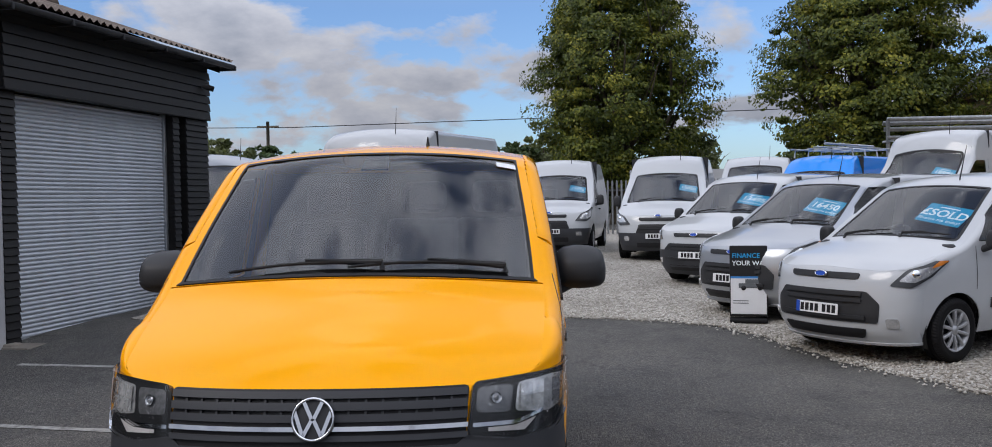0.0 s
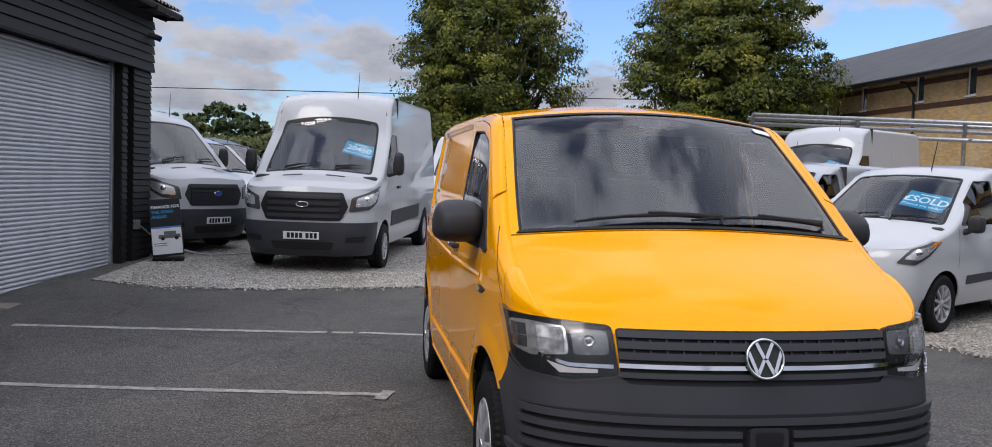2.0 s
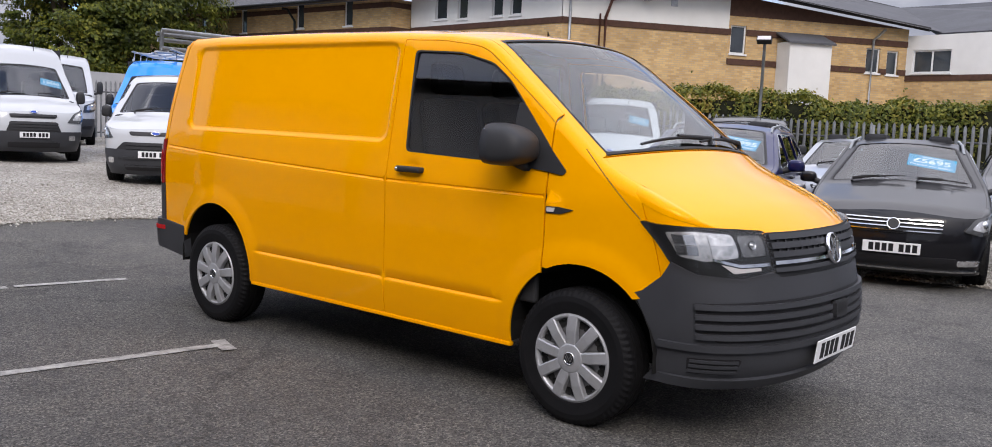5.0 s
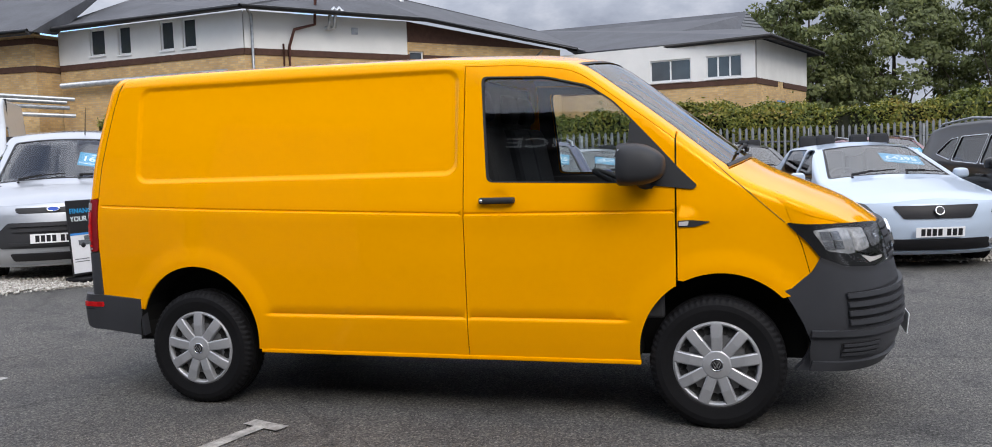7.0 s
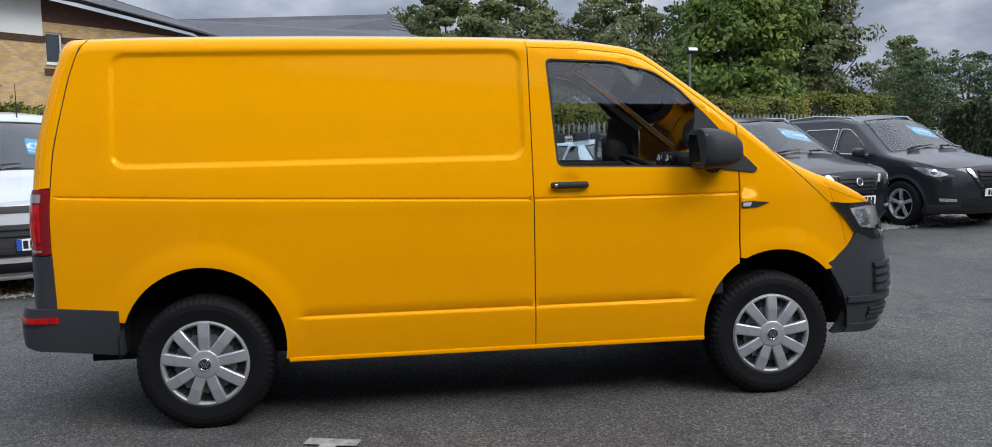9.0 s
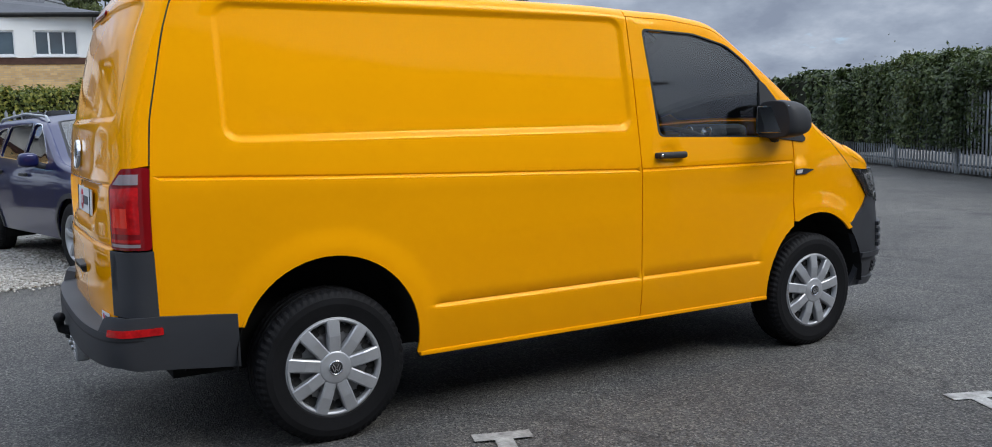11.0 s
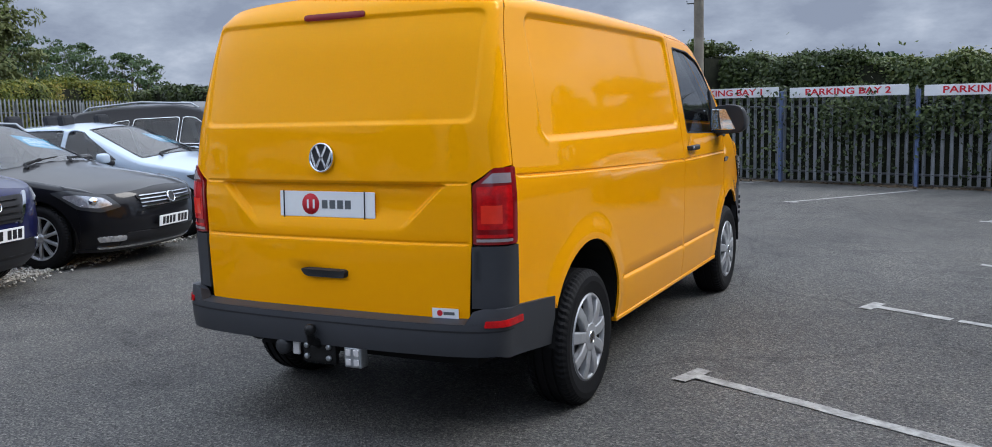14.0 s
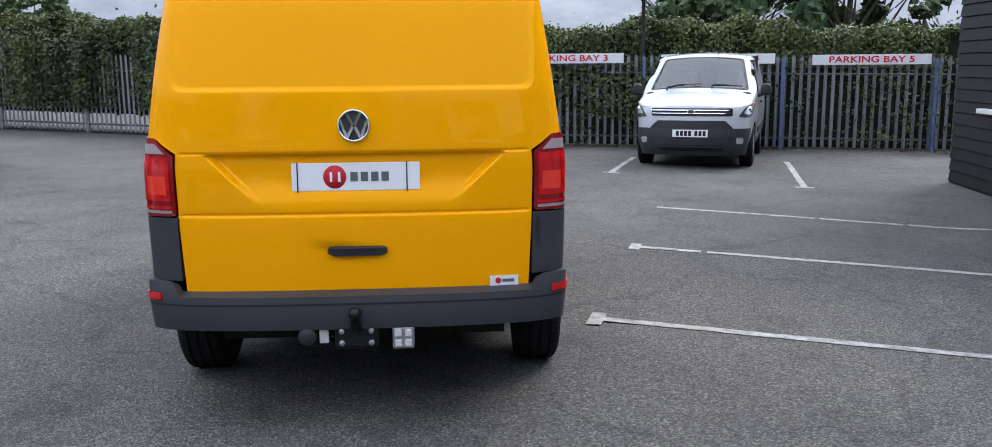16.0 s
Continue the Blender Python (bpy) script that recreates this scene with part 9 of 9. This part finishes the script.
egg = lambda t: max(0.02, math.sin(math.pi * min(1, (t * 0.93 + 0.05)) ** 0.85)) ** 0.7 * (1.0 if t < 0.45 else 1 - 0.35 * (t - 0.45))
ball = lambda t: max(0.03, 1 - ((t - 0.55) / 0.47) ** 2) ** 0.5
pillar = lambda t: max(0.05, math.sin(math.pi * min(1, t * 0.95 + 0.03))) ** 0.5 * (1 - 0.5 * t)
weep = lambda t: max(0.03, 1 - ((t - 0.42) / 0.60) ** 2) ** 0.5
tree("tree", (5.1, 40.0), 15.5, 4.5, egg, 170000, 0.115, LEAF1, "tall upright hornbeam with a dense crown", 21, 0.34, 0.13, 26, True)
tree("tree", (16.0, 36.0), 15.0, 4.9, egg, 170000, 0.115, LEAF1, "tall upright hornbeam with a dense crown", 22, 0.34, 0.13, 26, True)
# birches and other trees beyond the brick building
for k, (x, y, h, w, n, mat, shp) in enumerate([(47, -4, 10.0, 4.6, 16000, LEAF2, weep), (53, -9, 10.8, 5.0, 16000, LEAF2, weep), (51, -15, 10.4, 4.8, 16000, LEAF2, weep), (58, -2, 10.2, 5.0, 12000, LEAF2, weep), (56, -20, 10.6, 5.0, 12000, LEAF4, ball),
                                                (33, -15.5, 10.8, 3.1, 26000, LEAF3, weep), (40, -22, 9.6, 3.4, 16000, LEAF2, weep), (50, -26, 9, 4.0, 12000, LEAF4, ball),
                                                (66, -45, 8.5, 4.0, 6000, LEAF4, ball), (72, -54, 9.0, 4.0, 6000, LEAF4, ball), (60, -50, 7, 3.6, 5000, LEAF4, ball)]):
    tree("tree", (x, y), h, w, shp, int(n * 1.4), 0.175, mat, ("silver birch with fine hanging leaves", "leafy bright green tree", "dark leafy tree")[0 if mat == LEAF2 else 1 if mat == LEAF3 else 2] + " beyond the hedge", 40 + k, 0.2, 0.06)
for k, (x, y, h, w, n, mat, shp) in enumerate([(26, -58, 6.6, 3.4, 7000, LEAF4, ball), (18.5, -64, 4.6, 3.0, 7000, LEAF4, ball), (-4, -70, 4.6, 3.0, 6000, LEAF4, ball), (1.5, -48, 4.3, 2.3, 6000, LEAF4, ball), (-9.5, -24, 6.0, 3.0, 8000, LEAF4, ball), (-13.5, -23, 6.6, 3.0, 8000, LEAF4, ball), (34, -70, 5.4, 3.2, 6000, LEAF4, ball),
                                                (96, -62, 13, 4, 4000, LEAF2, pillar), (104, -68, 14, 4, 4000, LEAF2, pillar), (112, -74, 13, 4, 4000, LEAF2, pillar), (120, -80, 14, 4, 4000, LEAF2, pillar)]):
    tree("tree", (x, y), h, w, shp, n, 0.27, mat, "round dark tree beyond the yard", 70 + k, 0.18, 0.10)
for k in range(18):
    x = -46 + k * 3.0
    tree("tree", (x, 62 + 3 * math.sin(k * 2.1)), 5.2 + 1.0 * math.sin(k * 1.7), 3.4, ball, 6500, 0.26, LEAF2 if k % 3 else LEAF4, "hedgerow tree on the skyline", 100 + k, 0.15, 0.05, 6)
hedge("hedge", (-52.0, 58.0), (9.0, 60.0), 0.2, 3.3, 2.5, 16000, LEAF2, 0.26, "dense field hedge on the skyline", 12, -1, 0.5)
tree("tree", (12.3, 62), 6.5, 3.0, ball, 4500, 0.3, LEAF2, "small leafy tree behind the back fence", 130, 0.15, 0.1, 6)

# ---- parked vehicles ----
def roof_rack(van, y0, y1, z):
    """A galvanised ladder rack with a ladder on a van's roof."""
    rk = new("ladder_rack")
    rk.parent = van
    for y in np.linspace(y0, y1, 4):
        part("cross_bar", tube("cross_bar", [(-0.72, y, z - 0.05), (-0.70, y, z + 0.14), (0.70, y, z + 0.14), (0.72, y, z - 0.05)], 0.022, 6), STEEL, rk)
    for x in (-0.70, 0.70, -0.25, 0.2):
        part("side_bar", tube("side_bar", [(x, y0 - 0.3, z + 0.16), (x, y1 + 0.3, z + 0.16)], 0.022, 6), STEEL, rk)
    for y in np.arange(y0, y1, 0.28):
        part("rung", tube("rung", [(-0.25, y, z + 0.2), (0.2, y, z + 0.2)], 0.014, 6), STEEL, rk)
    part("ladder_rail", tube("ladder_rail", [(0.2, y0 - 0.4, z + 0.26), (0.2, y1 + 0.4, z + 0.26)], 0.03, 4), STEEL, rk)


def rows():
    suv, low, con, cus, tra = spec_suv, spec_low, spec_connect, spec_custom, spec_transit
    a = 14
    car("suv", suv(1.58, 4.38), "dark blue suv with chrome grille edges, parked on gravel", "car", (4.45, 0.87), a, BLUEP, "£10995")
    s = low(1.48, 4.76); s["rails"], s["chrome_windows"] = (-0.1, 2.0), True
    s["slats"], s["badge"] = [(0.565, 0.70, 0.43, 4)], (0.635, 0.062, 0.062)
    s["nose_parts"] = s["nose_parts"] + [("chrome_trim", [(-0.74, 0.205), (0.74, 0.205), (0.76, 0.224), (-0.76, 0.224)], CHROME, 0.020, False)]
    car("estate_car", s, "black estate car with chrome grille bars and roof rails", "car", (4.80, -1.30), a, BLACKP, "£5695")
    s = low(1.42, 4.30, 0.90, False); s["slats"] = []
    car("hatchback", s, "pale blue-white coupe hatchback with a black front intake", "car", (5.28, -3.51), a, PALE, "£4295")
    car("suv", suv(1.70, 4.64), "black suv with silver roof rails and a chrome grille edge", "car", (5.81, -5.80), a, BLACKP, "£12495", True)
    car("suv", suv(1.68, 4.52), "dark grey suv with roof rails and a slim grille", "car", (6.40, -8.24), a, GREYP, "£9995")
    car("small_van", con(1.83), "white small panel van with a sold card in the windscreen", "van", (3.66, 3.72), 31, WHITE, "£SOLD", True)
    car("small_van", con(1.83), "silver small panel van with a price card", "van", (3.34, 6.35), 35, SILVER, "16450")
    car("small_van", con(1.85, black=True), "white small panel van with a black bumper", "van", (3.47, 9.76), 50, WHITE, "13495")
    car("panel_van", cus(2.33), "white high-roofed panel van with a black bumper and price card", "van", (3.49, 14.11), 75, WHITE, "13850")
    car("panel_van", cus(2.33), "white high-roofed panel van with a black bumper and price card", "van", (1.20, 16.01), 80, WHITE, "13975")
    s = tra(2.72, 5.98); s["badge_mat"], s["badge"] = PLASTIC, (1.0, 0.042, 0.095)
    s["nose_parts"][0] = ("grille", [(-0.54, 0.77), (0.54, 0.77), (0.64, 0.97), (0.56, 1.17), (-0.56, 1.17), (-0.64, 0.97)], INK, 0.014, False)
    s["slats"] = [(0.79, 1.15, 0.52, 4)]
    car("large_van", s, "large white panel van with black grille and bumper", "van", (-2.17, 7.78), 76, WHITE, "20450")
    car("large_van", tra(2.40, 5.5), "large white panel van beside the shed", "van", (-3.67, 10.25), 140, WHITE, None)
    blue = car("panel_van", cus(2.30), "bright blue high-roofed panel van with a ladder rack", "van", (6.45, 15.2), 50, AZURE, None)
    roof_rack(blue, -0.2, 2.2, 2.30)
    car("large_van", tra(2.5, 5.5), "white large van behind the blue van", "van", (6.9, 20.5), 68, WHITE, None)
    car("large_van", tra(2.72, 5.5), "white high-roofed van in the second row", "van", (7.9, 13.0), 38, WHITE, "18995")
    car("small_van", con(1.83), "white small panel van in the second row", "van", (10.2, 8.2), 36, WHITE, "8375")
    car("panel_van", cus(2.0), "white panel van in the second row", "van", (9.9, 5.2), 32, WHITE, "9375")
    car("small_van", con(1.80), "dark grey small van in the second row", "van", (12.2, 3.4), 28, GREYP, None)
    car("saloon_car", low(1.46, 4.6, 0.90, False), "silver saloon car behind the front row", "car", (10.0, 1.0), 14, SILVER, "£8995")
    car("hatchback", low(1.45, 4.2, 0.88, False), "dark grey hatchback behind the front row", "car", (10.6, -1.8), 14, GREYP, None)
    s = low(1.52, 4.5, 0.90); s["rails"] = (-0.1, 1.8)
    car("estate_car", s, "dark red estate car with roof rails", "car", (11.0, -4.4), 14, REDP, "£6995")
    car("hatchback", low(1.45, 4.2, 0.88, False), "blue hatchback behind the front row", "car", (12.4, -9.6), 14, BLUEP, None)
    car("hatchback", low(1.45, 4.2, 0.88, False), "white hatchback behind the front row", "car", (13.1, -12.4), 14, WHITE, None)
    car("panel_van", cus(2.0), "white panel van with a black bumper beside the shed", "van", (-3.27, 12.4), 136, WHITE, None)
    car("panel_van", cus(2.0), "black panel van parked behind the white vans", "van", (-3.1, 14.9), 136, BLACKP, None)
    car("panel_van", cus(2.0), "white panel van with a price card behind the black van", "van", (-3.4, 21.5), 84, WHITE, "15450")
    car("panel_van", cus(2.0), "yellow panel van far back in the yard", "van", (-5.5, 25.5), 150, YELLOW, None)
    car("panel_van", cus(2.0), "yellow panel van far back in the yard", "van", (-10.5, 25.0), 150, YELLOW, None)
    car("large_van", tra(2.5, 5.5), "white large van far back in the yard", "van", (-11.5, 21.5), 150, WHITE, None)
    s = con(1.79, black=True); s["badge_mat"], s["slat_mat"], s["badge"] = PLASTIC, CHROME, (0.845, 0.035, 0.06)
    s["nose_parts"][0] = ("grille", [(-0.60, 0.79), (0.60, 0.79), (0.60, 0.90), (-0.60, 0.90)], INK, 0.010, False)
    s["slats"] = [(0.80, 0.89, 0.58, 2)]
    car("small_van", s, "white compact van standing in a marked bay", "van", (-4.12, -7.43), 248, WHITE, None)


rows()
